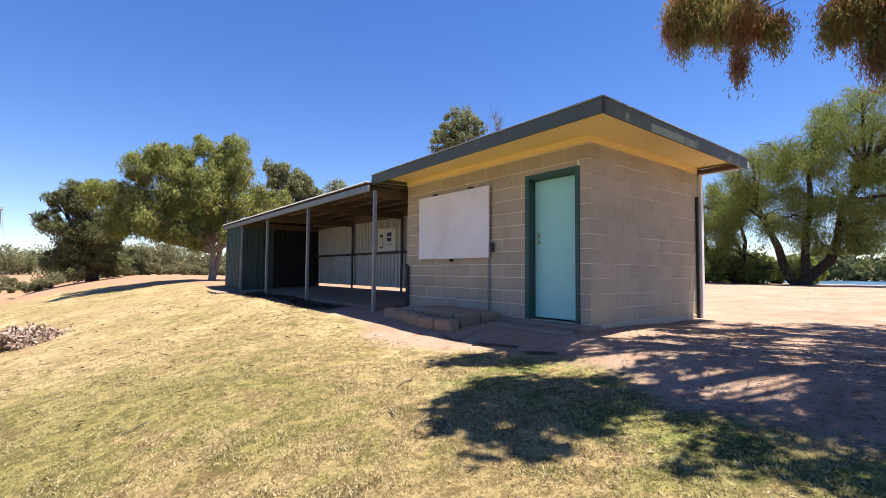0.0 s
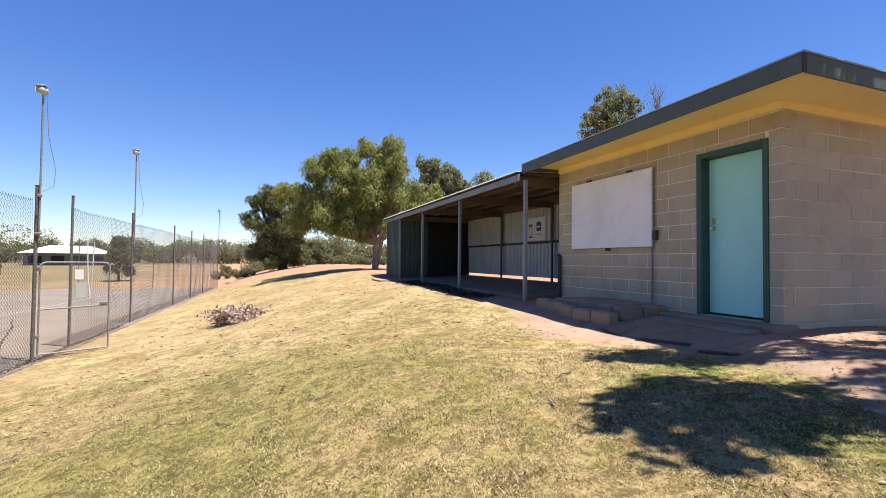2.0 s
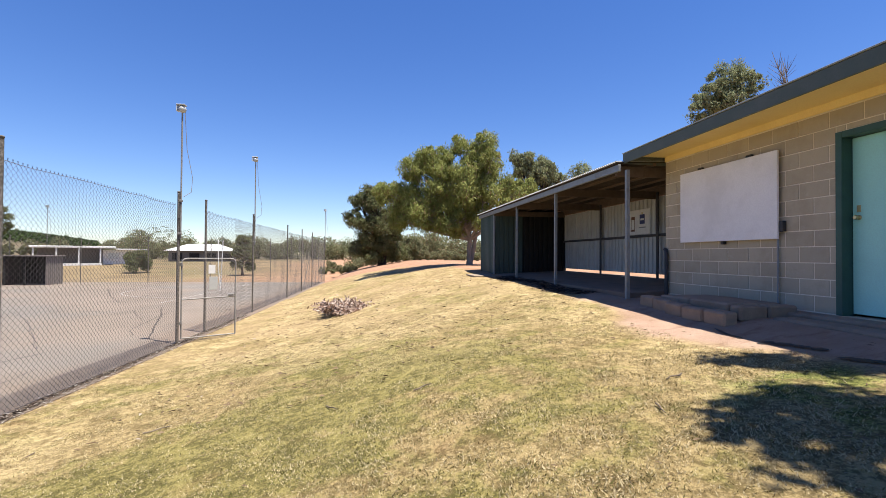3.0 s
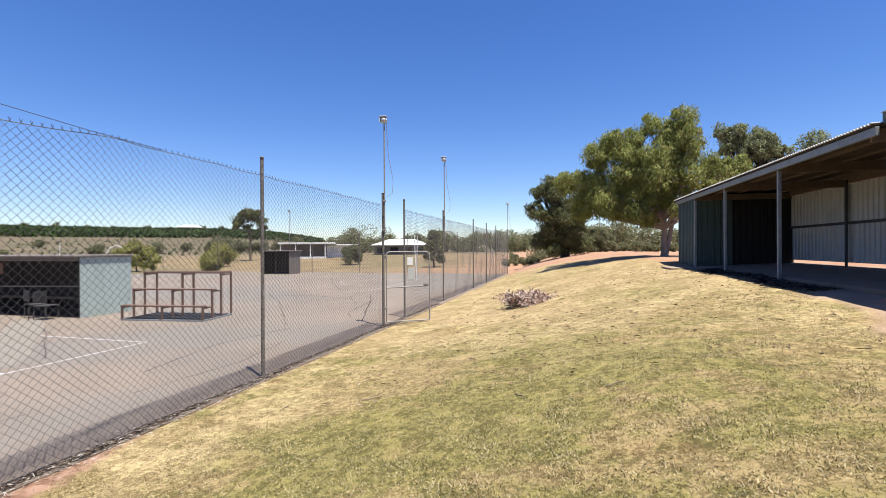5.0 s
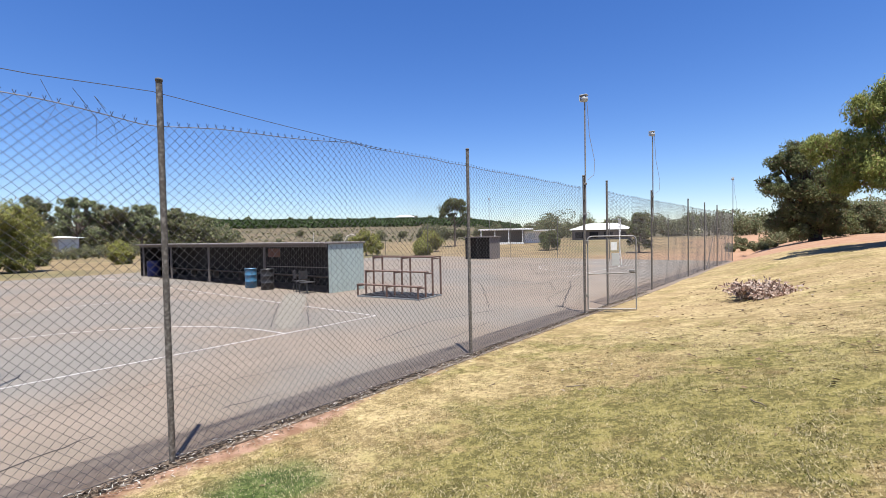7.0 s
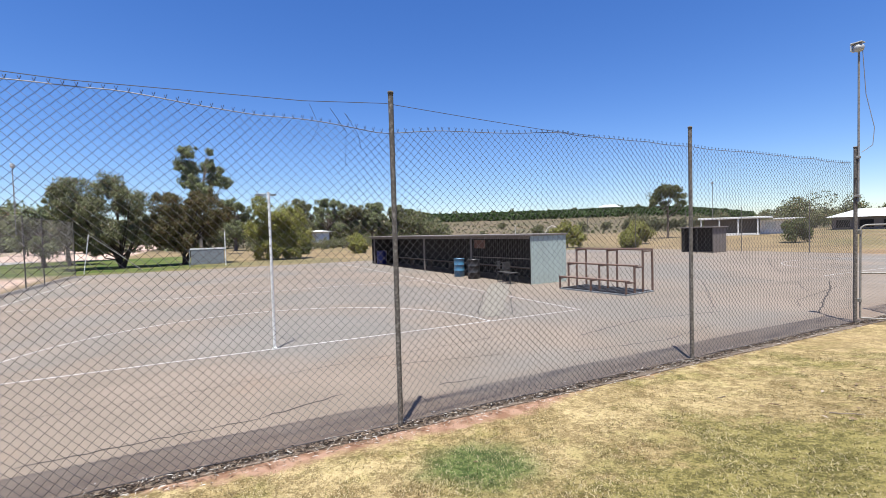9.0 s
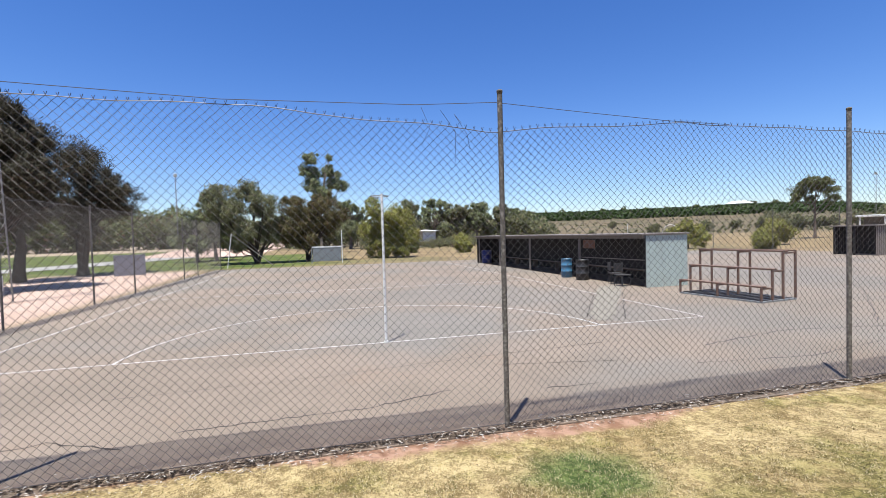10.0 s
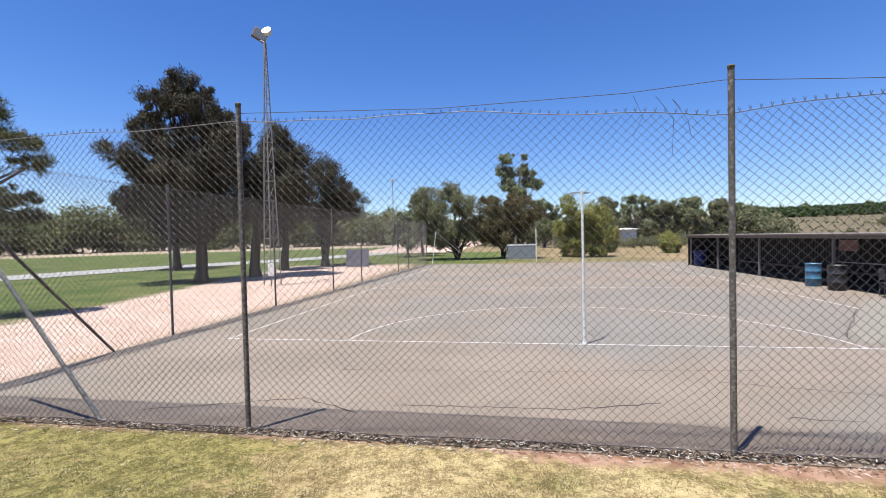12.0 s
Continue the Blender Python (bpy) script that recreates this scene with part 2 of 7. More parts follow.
def court_material():
    n = Nodes("asphalt")
    base = n.mix(n.ramp(n.noise(0.35, 5.0, 0.6), 0.35, 0.65), (0.174, 0.14, 0.109), (0.210, 0.167, 0.131))
    base = n.mix(n.math("MULTIPLY", n.ramp(n.noise(0.9, 5.0, 0.7), 0.55, 0.72), 0.5), base, (0.221, 0.163, 0.12))
    base = n.mix(n.math("MULTIPLY", n.ramp(n.noise(0.11, 4.0, 0.55), 0.46, 0.60), 0.55), base, (0.149, 0.143, 0.131))
    base = n.mix(n.math("MULTIPLY", n.ramp(n.noise(0.6, 7.0, 0.75, stretch=(1.0, 0.4, 1.0)), 0.52, 0.66), 0.35), base, (0.144, 0.117, 0.0898))
    base = n.mix(n.math("MULTIPLY", n.ramp(n.noise(160.0, 2.0, 0.7), 0.5, 0.75), 0.55), base, (0.105, 0.086, 0.075))
    base = n.mix(n.math("MULTIPLY", n.ramp(n.noise(70.0, 2.0, 0.7), 0.58, 0.75), 0.5), base, (0.253, 0.212, 0.186))
    spot = n.add("VectorMath", operation="DISTANCE")
    n.link(n.coords(), spot.inputs[0])
    spot.inputs[1].default_value = (-16.4, -1.6, 0.05)
    coat = n.math("SUBTRACT", 1.0, n.ramp(n.math("ADD", spot.outputs["Value"], n.math("MULTIPLY", n.noise(0.8, 4.0, 0.6), 3.0)), 2.8, 5.2))
    base = n.mix(n.math("MULTIPLY", coat, 0.5), base, (0.152, 0.152, 0.145))
    p = n.add("SeparateXYZ")
    n.link(n.coords(), p.inputs[0])
    edge = n.ramp(n.math("ADD", p.outputs["X"], n.math("MULTIPLY", n.noise(1.3, 4.0, 0.7), 1.1)), -10.9, -9.9)
    base = n.mix(n.math("MULTIPLY", edge, 0.5), base, n.mix(n.ramp(n.noise(6.0, 5.0, 0.7), 0.35, 0.65), (0.126, 0.0838, 0.0578), (0.191, 0.137, 0.0993)))
    return n.finish(base, 0.9, bump=n.noise(120.0, 4.0, 0.7), depth=0.004, strength=0.7, spec=0.25)


def grass_material():
    n = Nodes("grass_blade")
    r = n.add("NewGeometry").outputs["Random Per Island"]
    col = lawn_colour(n)
    pick = n.math("FRACT", n.math("MULTIPLY", r, 17.3))
    col = n.mix(n.math("MULTIPLY", n.math("GREATER_THAN", pick, 0.52), 0.7), col, (0.66, 0.56, 0.35))
    col = n.mix(n.math("MULTIPLY", n.math("LESS_THAN", pick, 0.14), 0.7), col, (0.095, 0.08, 0.03))
    col = n.mix(n.math("MULTIPLY", band(n, pick, 0.2, 0.3, 0.001), 0.5), col, (0.16, 0.19, 0.05))
    n.finish(col, 0.75, spec=0.2)
    tr = n.add("BsdfTranslucent")
    n.link(col, tr.inputs["Color"])
    m = n.add("MixShader")
    m.inputs[0].default_value = 0.4
    n.link(n.b.outputs[0], m.inputs[1])
    n.link(tr.outputs[0], m.inputs[2])
    n.link(m.outputs[0], n.out.inputs["Surface"])
    return n.mat


def block_material():
    n = Nodes("painted_block")
    info = n.add("ObjectInfo").outputs["Random"]
    col = n.mix(info, (0.43, 0.365, 0.262), (0.49, 0.42, 0.307))
    col = n.mix(n.math("MULTIPLY", n.ramp(n.noise(2.2, 5.0, 0.7), 0.45, 0.7), 0.5), col, (0.36, 0.29, 0.20))
    col = n.mix(n.math("MULTIPLY", n.ramp(n.noise(9.0, 4.0, 0.7), 0.55, 0.75), 0.3), col, (0.56, 0.50, 0.40))
    pits = n.noise(110.0, 4.0, 0.75)
    col = n.mix(n.math("MULTIPLY", n.ramp(pits, 0.55, 0.75), 0.5), col, (0.28, 0.235, 0.18))
    return n.finish(col, 0.85, bump=pits, depth=0.004, strength=0.7, spec=0.25)


def mortar_material():
    """Joints painted over with the blocks in places, bare and pale in others."""
    n = Nodes("mortar")
    p = n.add("SeparateXYZ")
    n.link(n.coords(), p.inputs[0])
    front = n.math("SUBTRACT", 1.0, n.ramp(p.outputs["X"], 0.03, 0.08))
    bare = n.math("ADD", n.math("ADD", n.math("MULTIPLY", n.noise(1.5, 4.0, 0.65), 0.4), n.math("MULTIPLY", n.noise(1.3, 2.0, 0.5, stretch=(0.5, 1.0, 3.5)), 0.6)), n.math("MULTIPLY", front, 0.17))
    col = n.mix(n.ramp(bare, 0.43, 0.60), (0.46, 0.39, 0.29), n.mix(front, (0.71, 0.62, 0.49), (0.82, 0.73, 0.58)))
    grain = n.noise(70.0, 3.0, 0.6)
    col = n.mix(n.math("MULTIPLY", n.ramp(grain, 0.4, 0.7), 0.3), col, (0.42, 0.36, 0.27))
    return n.finish(col, 0.9, bump=grain, depth=0.003, strength=0.5, spec=0.25)


MAT = dict(
    ground=ground_material(), court=court_material(), grass=grass_material(), block=block_material(),
    mortar=mortar_material(),
    concrete=paint("concrete", (0.264, 0.201, 0.146), (0.161, 0.112, 0.0758), rough=0.9, scale=3.0, depth=0.005),
    line=paint("line_paint", (0.449, 0.424, 0.399), (0.262, 0.23, 0.206), rough=0.8, scale=5.0, amount=0.9),
    # rust brown, lowered further for the shade under the shed roof
    lining=paint("rusted_iron_in_shade", (0.0693, 0.0508, 0.0393), (0.0369, 0.0253, 0.0185), rough=0.85, scale=2.5, amount=0.8),
    slab=paint("dusty_slab", (0.203, 0.142, 0.103), (0.118, 0.0795, 0.054), rough=0.95, scale=1.5, amount=0.8, depth=0.004),
    road=paint("road_seal", (0.30, 0.285, 0.265), (0.22, 0.205, 0.185), rough=0.9, scale=0.6, amount=0.7),
    patch=paint("asphalt_patch", (0.193, 0.171, 0.138), rough=0.9),
    crack=paint("crack", (0.038, 0.0304, 0.0266), rough=0.95),
    fascia=paint("green_fascia", (0.085, 0.103, 0.082), (0.13, 0.13, 0.115), rough=0.6, scale=4.0),
    flash=paint("roof_flashing", (0.306, 0.323, 0.315), (0.212, 0.187, 0.162), rough=0.45, metal=0.3, scale=3.0),
    soffit=paint("cream_soffit", (0.93, 0.74, 0.31), (0.80, 0.58, 0.22), rough=0.7, scale=1.5, amount=0.5),
    door=paint("turquoise_door", (0.40, 0.78, 0.68), (0.35, 0.68, 0.60), rough=0.45, scale=1.6, amount=0.5),
    jamb=paint("green_door_frame", (0.04, 0.10, 0.078), rough=0.5),
    board=paint("white_board", (0.86, 0.82, 0.80), (0.62, 0.58, 0.55), rough=0.5, scale=1.5, amount=0.5),
    steel=paint("grey_steel", (0.234, 0.252, 0.261), (0.162, 0.135, 0.117), rough=0.5, metal=0.2),
    galv=paint("galvanised_pipe", (0.27, 0.255, 0.235), (0.085, 0.07, 0.055), rough=0.6, metal=0.15, scale=24.0, amount=0.8),
    post=paint("weathered_post", (0.088, 0.076, 0.064), (0.36, 0.325, 0.285), rough=0.75, scale=30.0, amount=0.75),
    wire=paint("chain_wire", (0.085, 0.076, 0.074), (0.06, 0.046, 0.04), rough=0.6, metal=0.2, scale=2.0),
    wire_mid=paint("dull_wire", (0.217, 0.198, 0.191), (0.128, 0.102, 0.0892), rough=0.55, metal=0.4, scale=2.0),
    wire_new=paint("bright_wire", (0.34, 0.319, 0.313), (0.204, 0.177, 0.163), rough=0.5, metal=0.5, scale=2.0),
    green_sheet=paint("green_sheet", (0.0601, 0.0897, 0.0811), (0.0437, 0.0682, 0.0601), rough=0.45, metal=0.1, scale=1.2),
    pale_sheet=paint("pale_sheet", (0.484, 0.484, 0.458), (0.352, 0.334, 0.308), rough=0.5, metal=0.2, scale=1.5),
    roof_sheet=paint("roof_sheet", (0.72, 0.72, 0.70), (0.55, 0.53, 0.50), rough=0.45, metal=0.15, scale=2.0),
    timber=paint("brown_timber", (0.134, 0.0923, 0.063), (0.0757, 0.0504, 0.0336), rough=0.8, scale=8.0),
    dark_steel=paint("dark_steel", (0.035, 0.035, 0.038), (0.07, 0.05, 0.04), rough=0.6),
    # near-black: shade inside the shelters and the shed is put into this colour
    hut_dark=paint("dark_cladding_and_shade", (0.014, 0.013, 0.013), (0.024, 0.021, 0.019), rough=0.85),
    hut_end=paint("pale_green_sheet", (0.42, 0.487, 0.445), (0.336, 0.37, 0.336), rough=0.5, metal=0.1, scale=2.0),
    hut_roof=paint("weathered_roof_and_shade", (0.17, 0.145, 0.128), (0.102, 0.0765, 0.068), rough=0.7),
    rust=paint("rusty_brown", (0.153, 0.0888, 0.065), (0.0833, 0.051, 0.0361), rough=0.8, scale=9.0),
    blue=paint("blue_plastic", (0.0495, 0.149, 0.257), (0.0795, 0.158, 0.238), rough=0.45, scale=4.0),
    blue_grey=paint("blue_grey_sheet", (0.17, 0.175, 0.22), (0.12, 0.12, 0.15), rough=0.6, scale=2.0),
    navy=paint("navy_plastic", (0.02, 0.03, 0.14), rough=0.5),
    black=paint("black_plastic", (0.02, 0.02, 0.022), rough=0.5),
    white=paint("white_paint", (0.718, 0.708, 0.681), (0.57, 0.534, 0.488), rough=0.5, scale=5.0),
    glass=paint("lamp_glass", (0.55, 0.58, 0.60), rough=0.12, spec=0.8),
    orange=paint("faded_orange", (0.147, 0.0672, 0.0378), rough=0.7),
    brass=paint("brass", (0.60, 0.48, 0.25), rough=0.3, metal=0.8),
    bark=paint("bark", (0.145, 0.111, 0.085), (0.0765, 0.0553, 0.0425), rough=0.95, scale=5.0, fine=30.0, depth=0.02),
    dark_bark=paint("dark_bark", (0.051, 0.0372, 0.0288), (0.024, 0.018, 0.0144), rough=0.95, scale=5.0, fine=30.0, depth=0.02),
    pale_bark=paint("pale_bark", (0.27, 0.22, 0.17), (0.13, 0.10, 0.075), rough=0.9, scale=2.5, fine=25.0, depth=0.015),
    gum=leafy("gum_leaf", (0.165, 0.195, 0.05), (0.33, 0.335, 0.105), (0.22, 0.15, 0.075), 0.08),
    olive=leafy("olive_leaf", (0.0984, 0.119, 0.0451), (0.18, 0.184, 0.082), (0.164, 0.115, 0.0656), 0.10),
    bluegum=leafy("grey_gum_leaf", (0.165, 0.19, 0.092), (0.29, 0.305, 0.16), (0.164, 0.138, 0.086), 0.08),
    far_gum=leafy("dusty_gum_leaf", (0.125, 0.135, 0.066), (0.24, 0.24, 0.125), (0.23, 0.165, 0.10), 0.12),
    pine=leafy("pine_needle", (0.034, 0.033, 0.02), (0.075, 0.066, 0.04), (0.08, 0.052, 0.034), 0.14, 0.15),
    pepper=leafy("pepper_leaf", (0.14, 0.185, 0.042), (0.29, 0.33, 0.10), (0.22, 0.20, 0.08), 0.08, 0.45),
    warm=leafy("rusty_gum_leaf", (0.19, 0.20, 0.06), (0.36, 0.33, 0.12), (0.36, 0.15, 0.085), 0.16, 0.55, 0.7),
    shrub=leafy("shrub_leaf", (0.19, 0.195, 0.05), (0.34, 0.33, 0.10), (0.30, 0.23, 0.10), 0.12),
    shrub_brown=leafy("brown_gum_leaf", (0.085, 0.082, 0.034), (0.165, 0.14, 0.06), (0.16, 0.10, 0.055), 0.2),
    hedge=leafy("park_tree_leaf", (0.06, 0.07, 0.028), (0.12, 0.125, 0.055), (0.13, 0.10, 0.06), 0.1),
    orchard=leafy("orchard_leaf", (0.038, 0.062, 0.018), (0.066, 0.096, 0.03), (0.06, 0.066, 0.028), 0.05),
    dead=leafy("dead_leaf", (0.288, 0.192, 0.144), (0.464, 0.368, 0.304), (0.144, 0.08, 0.056), 0.2, 0.1),
    fallen=leafy("fallen_leaf", (0.085, 0.0553, 0.034), (0.204, 0.14, 0.085), (0.34, 0.281, 0.212), 0.06, 0.05),
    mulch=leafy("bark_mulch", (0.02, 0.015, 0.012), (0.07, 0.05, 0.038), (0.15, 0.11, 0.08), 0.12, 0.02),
    litter=leafy("litter", (0.122, 0.079, 0.0517), (0.28, 0.219, 0.158), (0.462, 0.426, 0.383), 0.30, 0.05),
)


# ---- shapes ----
class Shape:
    """Collects faces for one mesh."""

    def __init__(self):
        self.v, self.f = [], []

    def add(self, verts, faces):
        k = len(self.v)
        self.v.extend(tuple(p) for p in verts)
        self.f.extend(tuple(i + k for i in f) for f in faces)
        return self

    def box(self, x0, x1, y0, y1, z0, z1, b=0.0, m=None):
        """A box, its edges cut off by b."""
        if b <= 0:
            v = [(x, y, z) for x in (x0, x1) for y in (y0, y1) for z in (z0, z1)]
            f = [(0, 1, 3, 2), (4, 6, 7, 5), (0, 4, 5, 1), (2, 3, 7, 6), (0, 2, 6, 4), (1, 5, 7, 3)]
        else:
            v, f = [], []
            ix = {}
            for i, x in enumerate((x0, x1)):
                for j, y in enumerate((y0, y1)):
                    for k, z in enumerate((z0, z1)):
                        xi, yi, zi = x + (b, -b)[i], y + (b, -b)[j], z + (b, -b)[k]
                        for a, p in enumerate(((x, yi, zi), (xi, y, zi), (xi, yi, z))):
                            ix[i, j, k, a] = len(v)
                            v.append(p)
                        t = [ix[i, j, k, 0], ix[i, j, k, 1], ix[i, j, k, 2]]
                        f.append(tuple(t if (i + j + k) % 2 else t[::-1]))
            for i in (0, 1):
                q = [ix[i, 0, 0, 0], ix[i, 1, 0, 0], ix[i, 1, 1, 0], ix[i, 0, 1, 0]]
                f.append(tuple(q if i else q[::-1]))
                q = [ix[0, i, 0, 1], ix[1, i, 0, 1], ix[1, i, 1, 1], ix[0, i, 1, 1]]
                f.append(tuple(q[::-1] if i else q))
                q = [ix[0, 0, i, 2], ix[1, 0, i, 2], ix[1, 1, i, 2], ix[0, 1, i, 2]]
                f.append(tuple(q if i else q[::-1]))
            for i in (0, 1):
                for j in (0, 1):
                    s = (i + j) % 2
                    q = [ix[i, j, 0, 0], ix[i, j, 0, 1], ix[i, j, 1, 1], ix[i, j, 1, 0]]
                    f.append(tuple(q[::-1] if s else q))
                    q = [ix[i, 0, j, 0], ix[i, 0, j, 2], ix[i, 1, j, 2], ix[i, 1, j, 0]]
                    f.append(tuple(q if s else q[::-1]))
                    q = [ix[0, i, j, 1], ix[0, i, j, 2], ix[1, i, j, 2], ix[1, i, j, 1]]
                    f.append(tuple(q[::-1] if s else q))
        if m is not None:
            v = [m @ Vector(p) for p in v]
        return self.add(v, f)

    def tube(self, points, radii, sides=8, caps=True):
        """A round bar along points; radii: one, or one a point."""
        pts = [Vector(p) for p in points]
        if isinstance(radii, (int, float)):
            radii = [radii] * len(pts)
        ring, v, f = None, [], []
        side = None
        for i, p in enumerate(pts):
            d = (pts[min(i + 1, len(pts) - 1)] - pts[max(i - 1, 0)]).normalized()
            if side is None:
                side = d.orthogonal().normalized()
            side = (side - d * side.dot(d))
            side = side.normalized() if side.length > 1e-6 else d.orthogonal().normalized()
            other = d.cross(side)
            for s in range(sides):
                a = 2 * math.pi * s / sides
                v.append(p + (side * math.cos(a) + other * math.sin(a)) * radii[i])
            if i:
                k = (i - 1) * sides
                for s in range(sides):
                    n = (s + 1) % sides
                    f.append((k + s, k + n, k + sides + n, k + sides + s))
        if caps:
            k, n = (len(pts) - 1) * sides, len(v)
            v += v[:sides] + v[k:k + sides]
            f.append(tuple(n + s for s in range(sides))[::-1])
            f.append(tuple(n + sides + s for s in range(sides)))
        return self.add(v, f)

    def lathe(self, profile, sides=20, at=(0, 0, 0)):
        """A turned body: profile of (radius, height)."""
        v, f = [], []
        for r, z in profile:
            for s in range(sides):
                a = 2 * math.pi * s / sides
                v.append((at[0] + r * math.cos(a), at[1] + r * math.sin(a), at[2] + z))
        for i in range(len(profile) - 1):
            for s in range(sides):
                n = (s + 1) % sides
                f.append((i * sides + s, i * sides + n, (i + 1) * sides + n, (i + 1) * sides + s))
        k, n = (len(profile) - 1) * sides, len(v)
        v += v[:sides] + v[k:k + sides]
        f.append(tuple(n + s for s in range(sides))[::-1])
        f.append(tuple(n + sides + s for s in range(sides)))
        return self.add(v, f)

    def mesh(self, name, mat, smooth=False):
        me = bpy.data.meshes.new(name)
        me.from_pydata(self.v, [], self.f)
        me.materials.append(MAT[mat])
        if smooth:
            me.polygons.foreach_set("use_smooth", [True] * len(me.polygons))
        me.update()
        return me


def thing(name, label, category, at=(0, 0, 0), group="", kind=""):
    """An empty that carries the parts of one thing."""
    ob = new(name)
    ob.location = at
    ob.empty_display_size = 0.1
    return tagged(ob, label, category, group, kind)


def part(name, shape, mat, parent=None, label="", smooth=False, kind=""):
    """One mesh under a thing; the shape is in world places."""
    me = shape if isinstance(shape, bpy.types.Mesh) else shape.mesh(name, mat, smooth)
    ob = new(name, me)
    if parent is not None:
        ob.parent = parent
        base = Vector(parent.location)
        if parent.parent is not None:
            base = base + Vector(parent.parent.location)
        ob.location = -base
    if label:
        ob["label"] = label
    if kind:
        ob["kind"] = kind
    return ob


def single(name, shape, mat, label, category, smooth=False, kind="", group=""):
    """A thing of one mesh."""
    return tagged(new(name, shape.mesh(name, mat, smooth)), label, category, group, kind)


def ribbed(a, b, z0, z1, pitch=0.19, rib=0.035, depth=0.028, thick=0.004, top=None):
    """A sheet with trapezoid ribs, upright from a to b (x, y); its ribs stand out to the right of the way from a to b."""
    a, b = Vector((*a, 0)), Vector((*b, 0))
    d = b - a
    length = d.length
    d.normalize()
    n = Vector((d.y, -d.x, 0))
    prof, s = [], 0.0
    while s < length - 1e-4:
        for ds, h in ((0, 0), (pitch - 2 * rib, 0), (pitch - 1.5 * rib, depth), (pitch - 0.5 * rib, depth)):
            if s + ds <= length:
                prof.append((s + ds, h))
        s += pitch
    prof.append((length, 0))
    sh = Shape()
    v, f = [], []
    for off in (0.0, -thick):
        for s, h in prof:
            p = a + d * s + n * (h + off)
            zt = z1 if top is None else z1 + (top - z1) * s / length
            v.append((p.x, p.y, z0))
            v.append((p.x, p.y, zt))
    m = len(prof)
    for i in range(m - 1):
        f.append((2 * i, 2 * i + 2, 2 * i + 3, 2 * i + 1))
        k = 2 * m
        f.append((k + 2 * i, k + 2 * i + 1, k + 2 * i + 3, k + 2 * i + 2))
        f.append((2 * i + 1, 2 * i + 3, k + 2 * i + 3, k + 2 * i + 1))
        f.append((2 * i, k + 2 * i, k + 2 * i + 2, 2 * i + 2))
    return sh.add(v, f)


def corrugated(x0, z0, x1, z1, y0, y1, pitch=0.08, amp=0.017, per=6):
    """A corrugated roof sheet whose waves run from (x0, z0) to (x1, z1)."""
    n = int((y1 - y0) / pitch * per)
    v, f = [], []
    for off in (0.0, -0.003):
        for i in range(n + 1):
            y = y0 + (y1 - y0) * i / n
            h = amp * math.sin(2 * math.pi * (y - y0) / pitch) + off
            v += [(x0, y, z0 + h), (x1, y, z1 + h)]
    k = 2 * (n + 1)
    for i in range(n):
        f.append((2 * i, 2 * i + 1, 2 * i + 3, 2 * i + 2))
        f.append((k + 2 * i, k + 2 * i + 2, k + 2 * i + 3, k + 2 * i + 1))
        f.append((2 * i, 2 * i + 2, k + 2 * i + 2, k + 2 * i))
    return Shape().add(v, f)


# ---- the lie of the land ----
def fence_x(y):
    return -10.28 + 0.03 * y


def smooth(a, b, v):
    t = min(1.0, max(0.0, (v - a) / (b - a)))
    return t * t * (3 - 2 * t)


def land(x, y):
    """The height of the ground."""
    f = fence_x(max(-14.0, min(40.0, y)))
    s = min(1.0, max(0.0, (x - f - 0.25) / (-1.0 - f)))
    s += (s ** 0.5 - s) * 0.8 * smooth(13.0, 25.0, y)
    z = 0.03 + 1.52 * (0.35 * s + 0.65 * s * s * (3 - 2 * s))
    if x > 6:
        z -= 1.9 * smooth(30.0, 42.0, x)
        z += 0.25 * smooth(8.0, 20.0, x)
    z += 0.22 * smooth(12.0, 20.0, y) * s - 0.05 * smooth(-2.4, -0.9, x)
    # the earth falls away before the kiosk
    z -= 0.15 * (1 - smooth(0.5, 6.5, y)) * smooth(-9.0, -5.5, y) * smooth(-4.6, -2.0, x) * (1 - smooth(-1.7, -0.5, x))
    z += 0.05 * smooth(6.0, 9.0, y) * smooth(-3.0, -1.5, x)
    if x < f:
        z = 0.03
        z += 1.1 * smooth(37.0, 75.0, y)
        # the orchard ridge, north-west
        r = math.hypot(x + 5.4, y + 3.7)
        az = math.degrees(math.atan2(-(x + 5.4), y + 3.7))
        side = smooth(18.0, 38.0, az) * (1 - smooth(66.0, 90.0, az))
        z += side * (10.6 * smooth(110.0, 300.0, r) - 4.0 * smooth(330.0, 700.0, r))
    return z + 0.03 * (noise.noise(Vector((x * 0.7, y * 0.7, 0))) + 0.5 * noise.noise(Vector((x * 2.3, y * 2.3, 3)))) * smooth(f, f + 1.5, x)


def steps(lo, hi, fine_lo, fine_hi, step):
    """Grid lines, fine in the middle and wider and wider outwards."""
    out = list(np.arange(fine_lo, fine_hi + 1e-6, step))
    d, v = step, fine_hi
    while v < hi:
        d *= 1.18
        v += d
        out.append(min(v, hi))
    d, v = step, fine_lo
    while v > lo:
        d *= 1.18
        v -= d
        out.insert(0, max(v, lo))
    return out


def ground():
    xs, ys = steps(-1500, 1500, -13.0, 5.0, 0.3), steps(-1500, 1500, -14.0, 16.0, 0.3)
    v = [(x, y, land(x, y)) for x in xs for y in ys]
    n = len(ys)
    f = [(i * n + j, (i + 1) * n + j, (i + 1) * n + j + 1, i * n + j + 1) for i in range(len(xs) - 1) for j in range(n - 1)]
    return single("ground", Shape().add(v, f), "ground", "dry lawn, red earth and straw-coloured fields", "ground", True, "structure")


ground()

